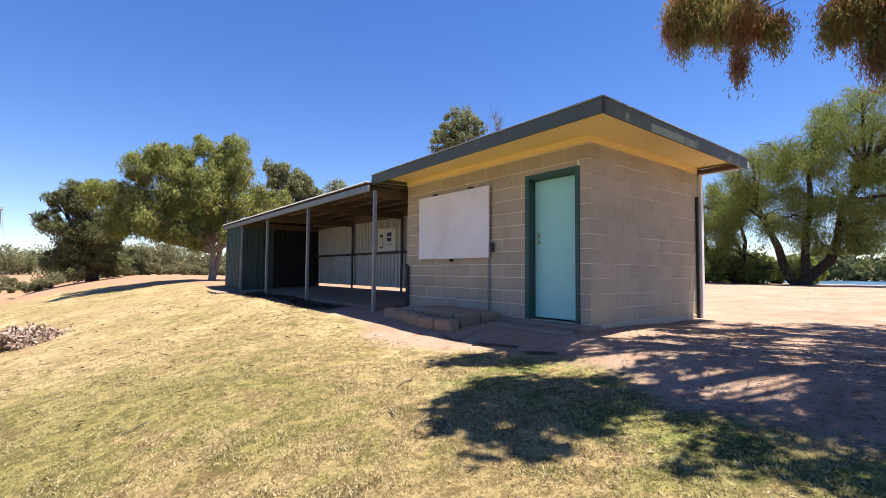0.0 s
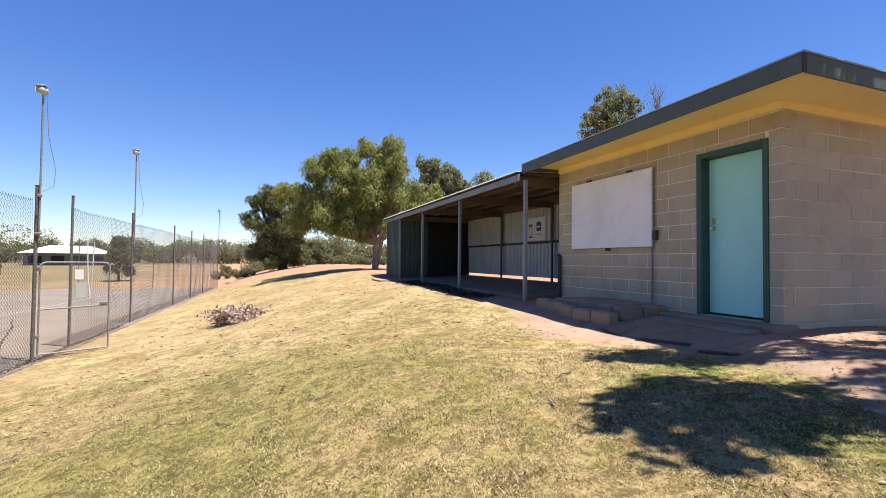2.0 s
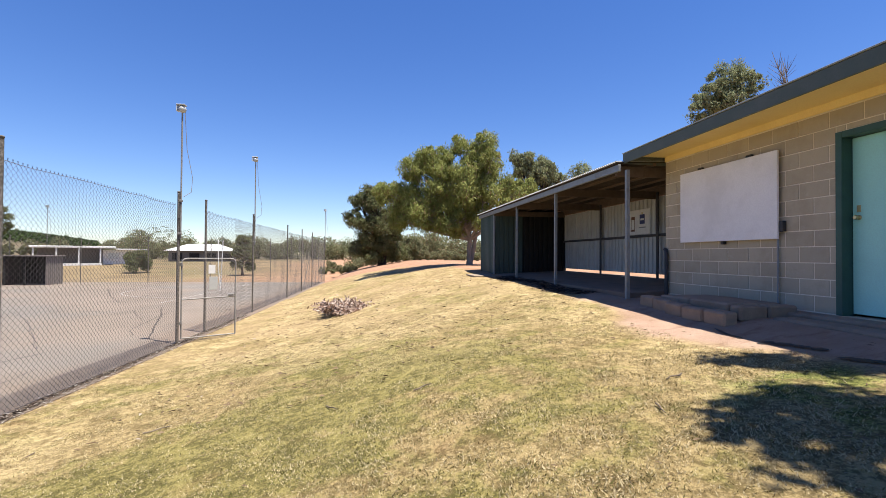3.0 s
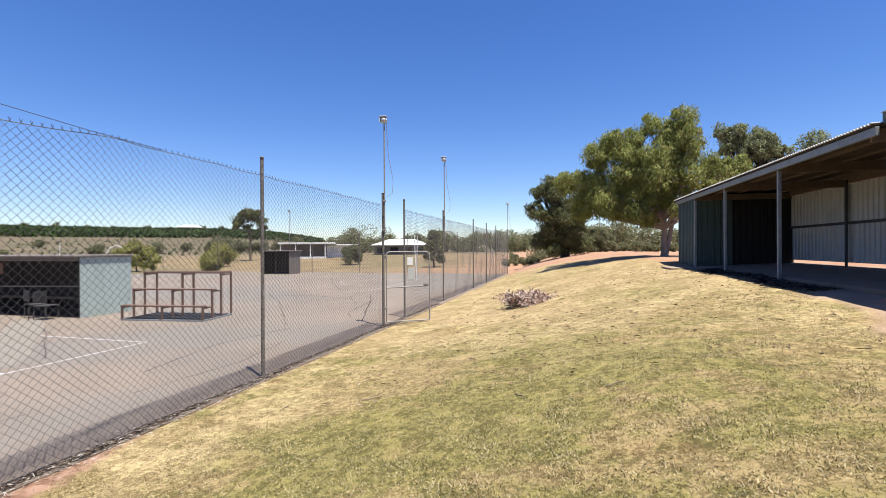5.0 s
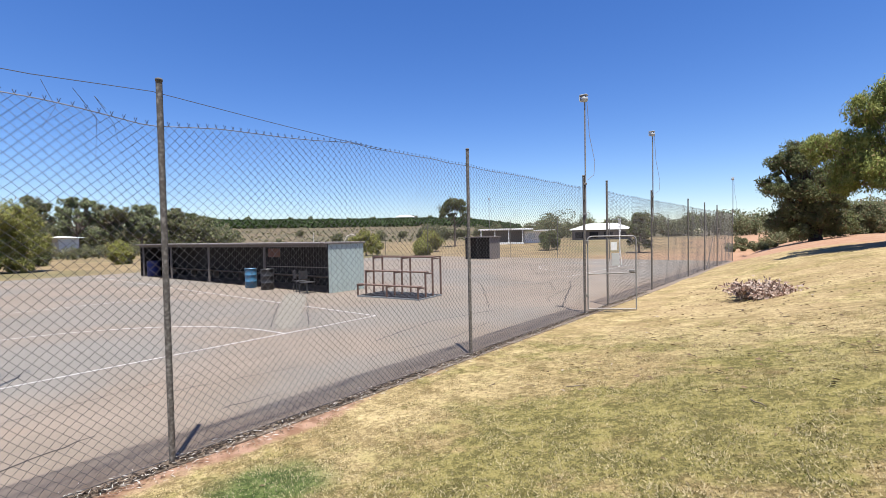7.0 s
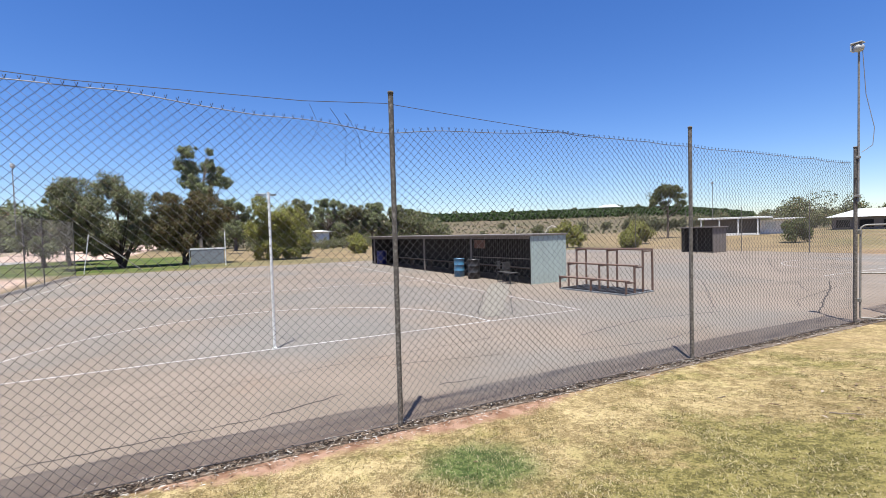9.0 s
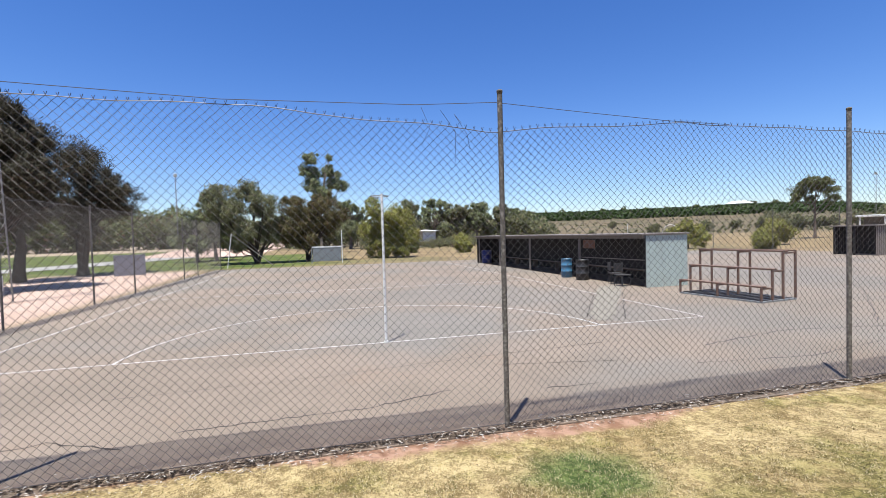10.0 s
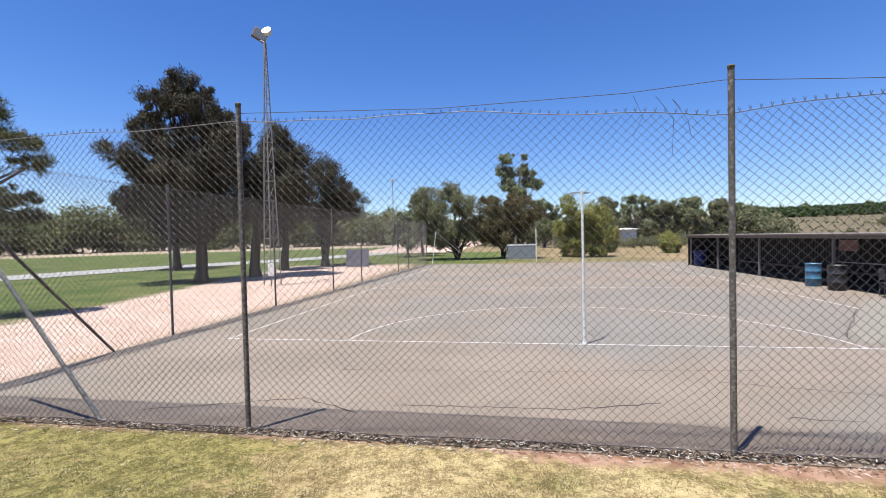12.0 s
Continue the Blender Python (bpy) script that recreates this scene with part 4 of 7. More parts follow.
def front_fence():
    fence = thing("chain_link_fence", "tall rusty chain-link fence on weathered steel pipe posts", "fence", (fence_x(0), 0, 0))

    def wave(y):
        return lerp_table(FRONT_TOP, y) + 0.035 * noise.noise(Vector((y * 1.4, 3.3, 0)))

    def along(s, z, o):
        y = s
        return (fence_x(y) - 0.03 + o, y, z)

    # the way through at the gate stays free of netting
    for y0, y1, sd in ((-11.9, 8.55, 1.0), (10.3, 35.4, 9.0)):
        part("netting", chain_link(lambda s, z, o, y0=y0: along(s + y0, z, o), y1 - y0, lambda s, y0=y0: wave(s + y0), lambda s: 0.06, wide=0.092 if y0 < 0 else 0.125, high=0.092 if y0 < 0 else 0.125, radius=0.003 if y0 < 0 else 0.0034, seed=sd, thin=y0 > 0),
             "wire", fence, "rusty chain-link netting", kind="stuff")
        pts = [along(y0 + i * 0.12, wave(y0 + i * 0.12) - 0.005, -0.006 + 0.012 * noise.noise(Vector((i * 0.3, 0, 0)))) for i in range(int((y1 - y0) / 0.12) + 1)]
        part("top_wire", Shape().tube(pts, 0.0045, 5), "wire_mid", fence, smooth=True)
        part("bottom_wire", Shape().tube([along(y0 + i * 0.5, 0.075 + 0.02 * noise.noise(Vector((i * 0.9, 1.0, 4.0))), 0) for i in range(int((y1 - y0) / 0.5) + 1)], 0.006, 5), "wire", fence)
    tall = pipe_post(3.83).mesh("post", "post", True)
    for y in (-11.95, -6.75, -1.67, 3.33, 15.0, 21.2, 25.3, 29.2, 35.5):
        o = part("post", tall, "post", fence)
        o.location = (fence_x(y) - fence_x(0), y, -0.06)
    for y, r in ((8.6, 0.036), (10.32, 0.03)):
        o = part("gate_post", pipe_post(3.80, r).mesh("gate_post", "post", True), "post", fence)
        o.location = (fence_x(y) - fence_x(0), y, -0.04)
    # braces towards the corner post
    part("brace", Shape().tube([(fence_x(-8.75) - 0.06, -8.75, 0.05), (fence_x(-11.0) - 0.06, -11.0, 3.0)], 0.026, 10), "galv", fence, "galvanised diagonal brace", True)
    part("brace", Shape().tube([(fence_x(26.2) - 0.06, 26.2, 0.1), (fence_x(25.3) - 0.06, 29.1, 2.0)], 0.02, 8), "post", fence, smooth=True)
    # loose stay wire
    part("stay_wire", Shape().tube([(fence_x(y) - 0.03, y, z) for y, z in ((-6.75, 3.66), (-4.5, 3.56), (-2.6, 3.58), (-1.72, 3.64), (-0.6, 3.57), (0.5, 3.51), (1.4, 3.49))], 0.0035, 5), "wire", fence)
    r = random.Random(5)
    for y, z in ((-2.25, 3.42), (-2.1, 3.40), (-2.5, 3.46)):
        x = fence_x(y) - 0.03
        pts = [(x, y, z), (x + r.uniform(-0.05, 0.1), y - r.uniform(0.02, 0.12), z + r.uniform(0.06, 0.11)), (x + 0.02, y + r.uniform(0, 0.08), z - 0.12), (x + 0.01, y + r.uniform(-0.05, 0.1), z - r.uniform(0.25, 0.5))]
        part("loose_wire", Shape().tube(pts, 0.002, 4), "wire", fence)
    return fence


front_fence()


def left_fence():
    a, b = Vector((fence_x(-11.95), -11.95, 0)), Vector((-44.8, -10.4, 0))
    d = (b - a).normalized()
    n = Vector((-d.y, d.x, 0))
    fence = thing("chain_link_fence", "long chain-link fence along pale gravel beside the court", "fence", tuple(a))

    def along(s, z, o):
        p = a + d * s + n * o
        return (p.x, p.y, z)

    top = lambda s: 3.52 + 0.03 * noise.noise(Vector((s, 8.0, 0)))
    part("netting", chain_link(along, 33.0, top, lambda s: 0.05, 0.108, 0.108, 0.0031, 4.0, thin=True), "wire", fence, "rusty chain-link netting", kind="stuff")
    part("top_wire", Shape().tube([along(i * 0.4, top(i * 0.4), 0) for i in range(84)], 0.006, 5), "wire", fence)
    tall = pipe_post(3.66).mesh("post", "post", True)
    for s in (5.0, 9.6, 14.3, 17.8, 24.5, 27.2, 33.2):
        o = part("post", tall, "post", fence)
        o.location = d * s + Vector((0, 0, -0.05))
    part("brace", Shape().tube([along(3.35, 0.05, -0.05), along(0.7, 3.05, -0.05)], 0.026, 10), "post", fence, smooth=True)
    part("brace", Shape().tube([(-45.45, -10.26, 0.0), (-45.5, -9.9, 2.75)], 0.03, 8), "white", fence, "pale corner stay", True)
    part("brace", Shape().tube([(-45.5, -9.9, 2.72), (-45.8, -7.3, 0.45), (-45.85, -6.9, 0.1)], 0.025, 8), "galv", fence, smooth=True)
    return fence


left_fence()


def far_fence():
    a, b = Vector((fence_x(35.6), 35.6, 0)), Vector((-42.5, 33.6, 0))
    d = (b - a).normalized()
    fence = thing("chain_link_fence", "far chain-link fence at the end of the court", "fence", tuple(a))

    def along(s, z, o):
        p = a + d * s
        return (p.x, p.y + o, z)

    part("netting", chain_link(along, 33.0, lambda s: 3.3, lambda s: 0.05, 0.2, 0.2, 0.0022, 6.0, thin=True), "wire", fence, "thin chain-link netting", kind="stuff")
    tall = pipe_post(3.6).mesh("post", "post", True)
    for s in (4.2, 8.6, 13.0, 17.5, 22.0, 27.0, 32.8):
        o = part("post", tall, "post", fence)
        o.location = d * s + Vector((0, 0, -0.05))
    return fence


far_fence()


def gate():
    """The gate leaf stands open, square to the fence."""
    y, x0, x1 = 8.70, fence_x(8.6) + 0.05, fence_x(8.6) + 1.12
    z0, z1 = 0.16, 2.12
    g = thing("gate", "open chain-link gate on a galvanised pipe frame", "gate", (x0, y, z0))
    turn = 0.62

    def at(x, z):
        return (x, y + (x - x0) * turn, z)

    r = 0.10
    hoop = [at(x0, z0), at(x0, z1 - r)] + [at(x0 + r - r * math.cos(a), z1 - r + r * math.sin(a)) for a in (0.5, 1.05, 1.57)]
    hoop += [at(x1 - r + r * math.sin(a), z1 - r + r * math.cos(a)) for a in (0.0, 0.5, 1.05, 1.57)] + [at(x1, z0)]
    part("frame", Shape().tube(hoop, 0.019, 8), "galv", g, smooth=True)
    part("rail", Shape().tube([at(x0, z0 + 0.95), at(x1, z0 + 0.98)], 0.017, 8), "galv", g, smooth=True)
    part("rail", Shape().tube([at(x0, z0), at(x1, z0)], 0.017, 8), "galv", g, smooth=True)
    part("netting", chain_link(lambda s, z, o: (x0 + s, y + s * turn + o, z), x1 - x0, lambda s: z1 - 0.04, lambda s: z0 + 0.02, 0.07, 0.07, 0.0015, 3.0, 0.01), "wire_new", g, kind="stuff")
    part("latch", Shape().box(x1 - 0.16, x1 - 0.02, y + 0.56, y + 0.66, z0 + 0.99, z0 + 1.05, 0.004), "galv", g)
    part("hinge", Shape().box(x0 - 0.10, x0 + 0.02, y - 0.05, y + 0.03, 1.93, 2.02, 0.006), "galv", g, "bright gate hinge")
    part("hinge", Shape().box(x0 - 0.10, x0 + 0.02, y - 0.05, y + 0.03, 0.5, 0.57, 0.006), "galv", g)
    xm = x0 + 0.52
    tm = Matrix.Translation((xm, y + 0.62 * 0.52 - 0.02, 0)) @ Matrix.Rotation(math.atan(turn), 4, "Z")
    part("notice", Shape().box(0, 0.16, 0, 0.006, 1.74, 1.96, 0.001, tm), "white", g, "small white notice")
    part("notice", Shape().box(0.02, 0.22, 0, 0.006, 1.33, 1.66, 0.001, tm), "pale_sheet", g, "grey notice, too faded to read")
    part("rope", Shape().tube([(x0 + 0.70, y + 0.43, 2.6), (x0 + 0.71, y + 0.42, 2.2), (x0 + 0.72, y + 0.43, 1.8), (x0 + 0.76, y + 0.45, 1.35)], 0.012, 6), "white", g, "thin white rope", True)
    return g


gate()


def flood_light(x, y, z_top, r=0.02, box=True):
    l = thing("flood_light", "flood light on a thin pole clamped to the fence post", "flood light", (x, y, 0), group="flood lights by the fence")
    part("pole", Shape().tube([(x, y, 2.6), (x, y, z_top - 0.1)], r, 8), "galv", l, smooth=True)
    head = part("lamp_head", Shape().lathe([(0.03, 0), (0.075, 0.02), (0.095, 0.09), (0.065, 0.15), (0.03, 0.17)], 14, (x, y, z_top - 0.12)), "pale_sheet", l, "dull metal lamp head", True)
    part("visor", Shape().box(x - 0.12, x + 0.08, y - 0.08, y + 0.08, z_top + 0.052, z_top + 0.075, 0.006), "pale_sheet", head)
    part("lens", Shape().box(x - 0.125, x - 0.10, y - 0.075, y + 0.075, z_top - 0.09, z_top + 0.048, 0.006), "glass", head, "pale glass lens")
    part("cable", Shape().tube([(x + 0.06, y, z_top - 0.1), (x + 0.10, y + 0.05, z_top - 1.0), (x + 0.22, y + 0.10, 4.1), (x + 0.20, y + 0.08, 3.75), (x + 0.05, y, 3.62)], 0.007, 5), "wire_new", l, smooth=True)
    if box:
        part("switch_box", Shape().box(x - 0.06, x - 0.025, y - 0.05, y + 0.05, 3.1, 3.7, 0.006), "post", l)
    for z in (2.7, 3.5):
        part("clamp", Shape().box(x - 0.07, x + 0.03, y - 0.035, y + 0.035, z, z + 0.05, 0.006), "galv", l)
    return l


flood_light(fence_x(8.6) + 0.055, 8.58, 5.80)
flood_light(fence_x(15.0) + 0.055, 15.0, 5.88)
flood_light(fence_x(35.5) + 0.055, 35.4, 5.9, box=False)
flood_light(-33.9, -10.78, 5.85, box=False)
flood_light(-31.7, 39.0, 6.1, box=False)


# ---- on the court ----
def goal(x, y, lean=0.0):
    g = thing("netball_goal", "white netball goal post with a ring and no net", "goal post", (x, y, 0.045), group="netball goals")
    part("post", Shape().tube([(x, y, 0.045), (x + lean, y, 3.07)], 0.025, 12), "white", g, smooth=True)
    part("socket", Shape().lathe([(0.045, 0), (0.045, 0.03), (0.03, 0.04)], 14, (x, y, 0.045)), "white", g)
    ring = [(x + lean - 0.34 + 0.19 * math.cos(a), y + 0.19 * math.sin(a), 3.05) for a in np.linspace(0, 2 * math.pi, 25)]
    part("ring", Shape().tube(ring, 0.012, 6, False), "steel", g, "thin steel goal ring", True)
    part("arm", Shape().tube([(x + lean - 0.02, y, 3.05), (x + lean - 0.16, y, 3.05)], 0.012, 8), "steel", g)
    return g


goal(GOAL.x, GOAL.y)
goal(*court_at(28.7, 0.4)[:2], lean=0.12)

PATCH = Shape()
rng = random.Random(8)
ring = []
for i in range(26):
    a = 2 * math.pi * i / 26
    p = Vector((-18.25, 5.15, 0)) + Vector((-0.80, 0.60, 0)) * 3.75 * math.copysign(abs(math.cos(a)) ** 0.6, math.cos(a)) + Vector((0.59, 0.81, 0)) * 0.40 * math.copysign(abs(math.sin(a)) ** 0.6, math.sin(a)) * (1.0 + 0.3 * math.cos(a))
    ring.append((p.x + rng.uniform(-0.08, 0.08), p.y + rng.uniform(-0.08, 0.08), 0.0525))
PATCH.add(ring, [tuple(range(26))])
single("court_patch", PATCH, "patch", "paler repair patch in the bitumen", "patch", kind="structure")
for i, (pts, w) in enumerate((
        ([(-11.43, -5.28), (-11.45, -4.2), (-11.44, -3.12), (-11.55, -2.6), (-11.76, -1.8)], 0.03),
        ([(-12.99, -6.6), (-13.0, -4.7), (-13.04, -3.3), (-13.25, -1.2), (-13.36, 1.8)], 0.018), ([(-11.37, -0.67), (-11.33, -0.35), (-11.29, 0.3)], 0.025),
        ([(-12.66, -0.82), (-12.4, 0.3), (-12.18, 1.2)], 0.025), ([(-11.6, 2.2), (-11.3, 4.2), (-11.6, 6.4)], 0.03),
        ([(-12.5, 3.2), (-12.9, 5.6), (-12.4, 8.0)], 0.05), ([(-11.0, -8.6), (-11.6, -6.6), (-11.1, -5.6)], 0.03),
        ([(-14.6, 14.7), (-14.4, 16.0), (-13.6, 14.4), (-12.8, 13.1)], 0.03), ([(-13.8, 16.9), (-12.7, 14.2), (-11.7, 11.3), (-10.96, 9.3)], 0.05), ([(-12.9, 15.2), (-12.2, 11.0), (-11.6, 9.9)], 0.03),
        ([(-18.6, 16.0), (-16.3, 13.3), (-12.8, 8.2)], 0.03), ([(-21.4, 27.9), (-18.6, 22.6), (-16.2, 18.7)], 0.04), ([(-15.0, 15.5), (-16.5, 16.0), (-17.8, 15.7)], 0.07),
        )):
    single("crack", crack(pts, i, w), "crack", "dark crack in the bitumen", "crack", kind="structure")
for side, w in ((-0.40, 0.04), (0.42, 0.04)):
    pts = [(-17.9 - 0.81 * k + 0.59 * side * (1.1 + 0.08 * math.sin(3 * k)), 4.92 + 0.59 * k + 0.81 * side * (1.1 + 0.08 * math.sin(3 * k))) for k in (-2.9, -2.0, -1.2, -0.4, 0.4, 1.2, 2.0)]
    single("crack", crack(pts, 31 + int(10 * side), w), "crack", "dark crack beside the repair patch", "crack", kind="structure")


def hut():
    """A long low team shelter, open to the court."""
    x0, x1, y0, y1, zt = -38.4, -20.06, 8.10, 9.95, 1.98
    h = thing("team_shelter", "long low dark team shelter with a pale green end wall", "shelter", (x1, y0, 0.045))
    part("roof", Shape().box(x0 - 0.1, x1 + 0.05, y0 - 0.22, y1 + 0.08, zt, zt + 0.07, 0.012), "hut_roof", h, "weathered flat sheet roof")
    # added dark sheet on the floor, standing for the shade under the roof
    part("floor_slab", Shape().box(x0 + 0.035, x1 - 0.055, y0 + 0.06, y1 - 0.05, 0.0, 0.055, 0.004), "mulch", h, "added dark floor sheet that stands for the shelter's shade")
    part("front_beam", Shape().box(x0, x1 - 0.04, y0 - 0.05, y0 + 0.03, zt - 0.12, zt - 0.004, 0.006), "hut_roof", h)
    # back wall and inner ends: shade of the inside put into their colour
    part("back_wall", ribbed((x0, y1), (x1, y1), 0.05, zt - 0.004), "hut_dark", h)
    part("end_wall", ribbed((x1, y1), (x1, y0), 0.05, zt - 0.004, pitch=0.25, depth=0.012), "hut_end", h, "pale green sheet end wall")
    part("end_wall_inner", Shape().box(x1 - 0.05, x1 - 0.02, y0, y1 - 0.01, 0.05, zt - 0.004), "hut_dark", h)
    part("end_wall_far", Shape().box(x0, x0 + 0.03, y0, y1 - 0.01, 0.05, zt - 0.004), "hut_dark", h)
    for x in (-24.5, -29.6, -34.0, -37.9):
        part("post", Shape().box(x - 0.04, x + 0.04, y0 - 0.04, y0 + 0.04, 0.045, zt - 0.125, 0.005), "hut_roof", h)
    part("bench_seat", Shape().box(x0 + 0.4, x1 - 0.3, y1 - 0.5, y1 - 0.1, 0.46, 0.50, 0.006), "timber", h)
    for i in range(7):
        x = x0 + 0.9 + i * 2.75
        part("bench_leg", Shape().box(x - 0.04, x + 0.04, y1 - 0.45, y1 - 0.15, 0.045, 0.456, 0.005), "timber", h)
    part("rail", Shape().tube([(-24.5, y0 + 0.1, 1.0), (x1 - 0.1, y0 + 0.1, 1.05)], 0.02, 6), "hut_roof", h)
    part("wall_panel", Shape().box(-24.3, -23.4, y0 + 0.06, y0 + 0.085, 1.42, 1.80, 0.004), "orange", h, "faded orange panel")
    return h


hut()


def drum(x, y, z, mat, label, r=0.29, h=0.88):
    d = thing("drum", label, "drum", (x, y, z), group="drums in the shelter")
    prof = [(r - 0.02, 0), (r, 0.02), (r, h * 0.32), (r + 0.012, h * 0.335), (r, h * 0.35), (r, h * 0.65), (r + 0.012, h * 0.665), (r, h * 0.68), (r, h - 0.02), (r + 0.008, h - 0.01), (r + 0.008, h), (r - 0.01, h), (r - 0.012, h - 0.1)]
    part("body", Shape().lathe(prof, 24, (x, y, z)), mat, d, smooth=True)
    part("lip", Shape().tube([(x + (r + 0.004) * math.cos(a), y + (r + 0.004) * math.sin(a), z + h) for a in np.linspace(0, 2 * math.pi, 25)], 0.012, 6, False), mat, d)
    return d


drum(-25.15, 7.80, 0.045, "blue", "faded blue plastic drum before the shelter", 0.25, 0.86)
drum(-23.7, 7.72, 0.045, "black", "black rubbish bin before the shelter", 0.27, 0.88)
drum(-37.5, 8.5, 0.045, "navy", "dark blue drum in the shelter", 0.36, 0.95)


def chair(x, y, turn):
    ch = thing("chair", "old dark metal chair before the shelter", "chair", (x, y, 0.045), group="chairs by the shelter")
    m = Matrix.Rotation(radians(turn), 4, "Z")

    def put(sh):
        sh.v = [tuple(m @ Vector(p) + Vector((x, y, 0.045))) for p in sh.v]
        return sh

    part("seat", put(Shape().box(-0.24, 0.24, -0.22, 0.22, 0.42, 0.45, 0.008)), "dark_steel", ch)
    part("backrest", put(Shape().box(-0.24, 0.24, 0.20, 0.23, 0.55, 0.88, 0.008)), "dark_steel", ch)
    for sx in (-0.21, 0.21):
        part("leg", put(Shape().tube([(sx, -0.2, 0), (sx, -0.18, 0.42)], 0.014, 6)), "dark_steel", ch)
        part("leg", put(Shape().tube([(sx, 0.22, 0), (sx, 0.2, 0.45), (sx, 0.23, 0.86)], 0.014, 6)), "dark_steel", ch)
    return ch


chair(-20.95, 7.75, 100)
chair(-21.7, 7.95, 160)


def bleachers():
    """Three rows of planks on three stepped steel frames, a little askew on the court."""
    w, z = 2.68, 0.045
    m = Matrix.Translation((-18.32, 8.02, 0)) @ Matrix.Rotation(radians(6.0), 4, "Z")
    b = thing("bleachers", "rusty brown steel bleachers standing on the bitumen", "bleachers", (-18.32, 8.02, 0.045))
    rows = ((0.0, 0.52), (0.46, 0.99), (0.92, 1.49), (1.46, 1.49))

    def bar(name, x0, x1, y0, y1, z0, z1, mat="rust", label=""):
        part(name, Shape().box(x0, x1, y0, y1, z0, z1, 0.005, m), mat, b, label)

    for x in (0.0, w / 2, w):
        bar("base_rail", x - 0.025, x + 0.025, -0.02, 1.48, z, z + 0.05, "steel")
        for y, h in rows:
            bar("upright", x - 0.028, x + 0.028, y - 0.028, y + 0.028, z + 0.053, h - 0.05)
        for (ya, za), (yb, zb) in zip(rows, rows[1:]):
            bar("side_rail", x - 0.02, x + 0.02, ya + 0.03, yb - 0.03, za - 0.10, za - 0.055)
    for y in (0.0, 1.46):
        bar("base_rail", 0.03, w - 0.03, y - 0.025, y + 0.025, z + 0.002, z + 0.052, "steel")
    for y, h in rows[:3]:
        bar("seat_plank", -0.03, w + 0.03, y - 0.04, y + 0.18, h - 0.047, h, "rust", "rust-brown seat plank")
    bar("top_rail", -0.03, w + 0.03, 1.43, 1.49, 1.443, 1.49)
    for i in range(12):
        x = w * (i + 0.5) / 12
        bar("floor_bar", x - 0.04, x + 0.04, 0.03, 1.43, z + 0.054, z + 0.07, "dark_steel")
    for i in range(8):
        y = 0.17 * (i + 0.7)
        bar("floor_bar", 0.03, w - 0.03, y - 0.045, y + 0.045, z + 0.028, z + 0.05, "dark_steel")
    return b


bleachers()


def small_hut():
    x0, x1, y0, y1, zt = -29.9, -27.3, 31.8, 33.6, 2.0
    h = thing("small_shelter", "small dark open shelter beyond the court", "shelter", (x1, y0, 0.045))
    part("roof", Shape().box(x0 - 0.1, x1 + 0.1, y0 - 0.1, y1 + 0.1, zt, zt + 0.08, 0.01), "hut_roof", h)
    # back and far end take the near-black that carries the inside shade
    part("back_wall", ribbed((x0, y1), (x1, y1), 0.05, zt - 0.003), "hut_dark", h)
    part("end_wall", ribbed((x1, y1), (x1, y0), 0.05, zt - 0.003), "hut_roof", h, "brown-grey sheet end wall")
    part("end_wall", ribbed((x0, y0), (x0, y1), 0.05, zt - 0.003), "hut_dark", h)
    for x in (x0 + 0.1, (x0 + x1) / 2):
        part("post", Shape().box(x - 0.05, x + 0.05, y0, y0 + 0.1, 0.045, zt - 0.003, 0.005), "hut_dark", h)
    return h


small_hut()


# ---- trees ----
def leaves(C, N, r, leaf, length, width, droop):
    """A mesh with one small pointed leaf at each place of C; N: the way that its face looks."""
    n = len(C)
    d = r.normal(size=(n, 3))
    d[:, 2] -= droop * 2.2
    d /= np.linalg.norm(d, axis=1)[:, None]
    s = np.cross(d, N + 0.55 * r.normal(size=(n, 3)))
    s /= np.linalg.norm(s, axis=1)[:, None] + 1e-9
    L = (length * (0.6 + 0.8 * r.rand(n)))[:, None]
    W = (width * (0.6 + 0.8 * r.rand(n)))[:, None]
    V = np.stack([C - d * L / 2, C + s * W + d * L * 0.08, C + d * L / 2], 1).reshape(-1, 3)
    me = bpy.data.meshes.new("crown")
    me.vertices.add(3 * n)
    me.vertices.foreach_set("co", V.ravel())
    me.loops.add(3 * n)
    me.loops.foreach_set("vertex_index", np.arange(3 * n))
    me.polygons.add(n)
    me.polygons.foreach_set("loop_start", np.arange(0, 3 * n, 3))
    me.polygons.foreach_set("loop_total", np.full(n, 3))
    me.update(calc_edges=True)
    me.materials.append(MAT[leaf])
    return me


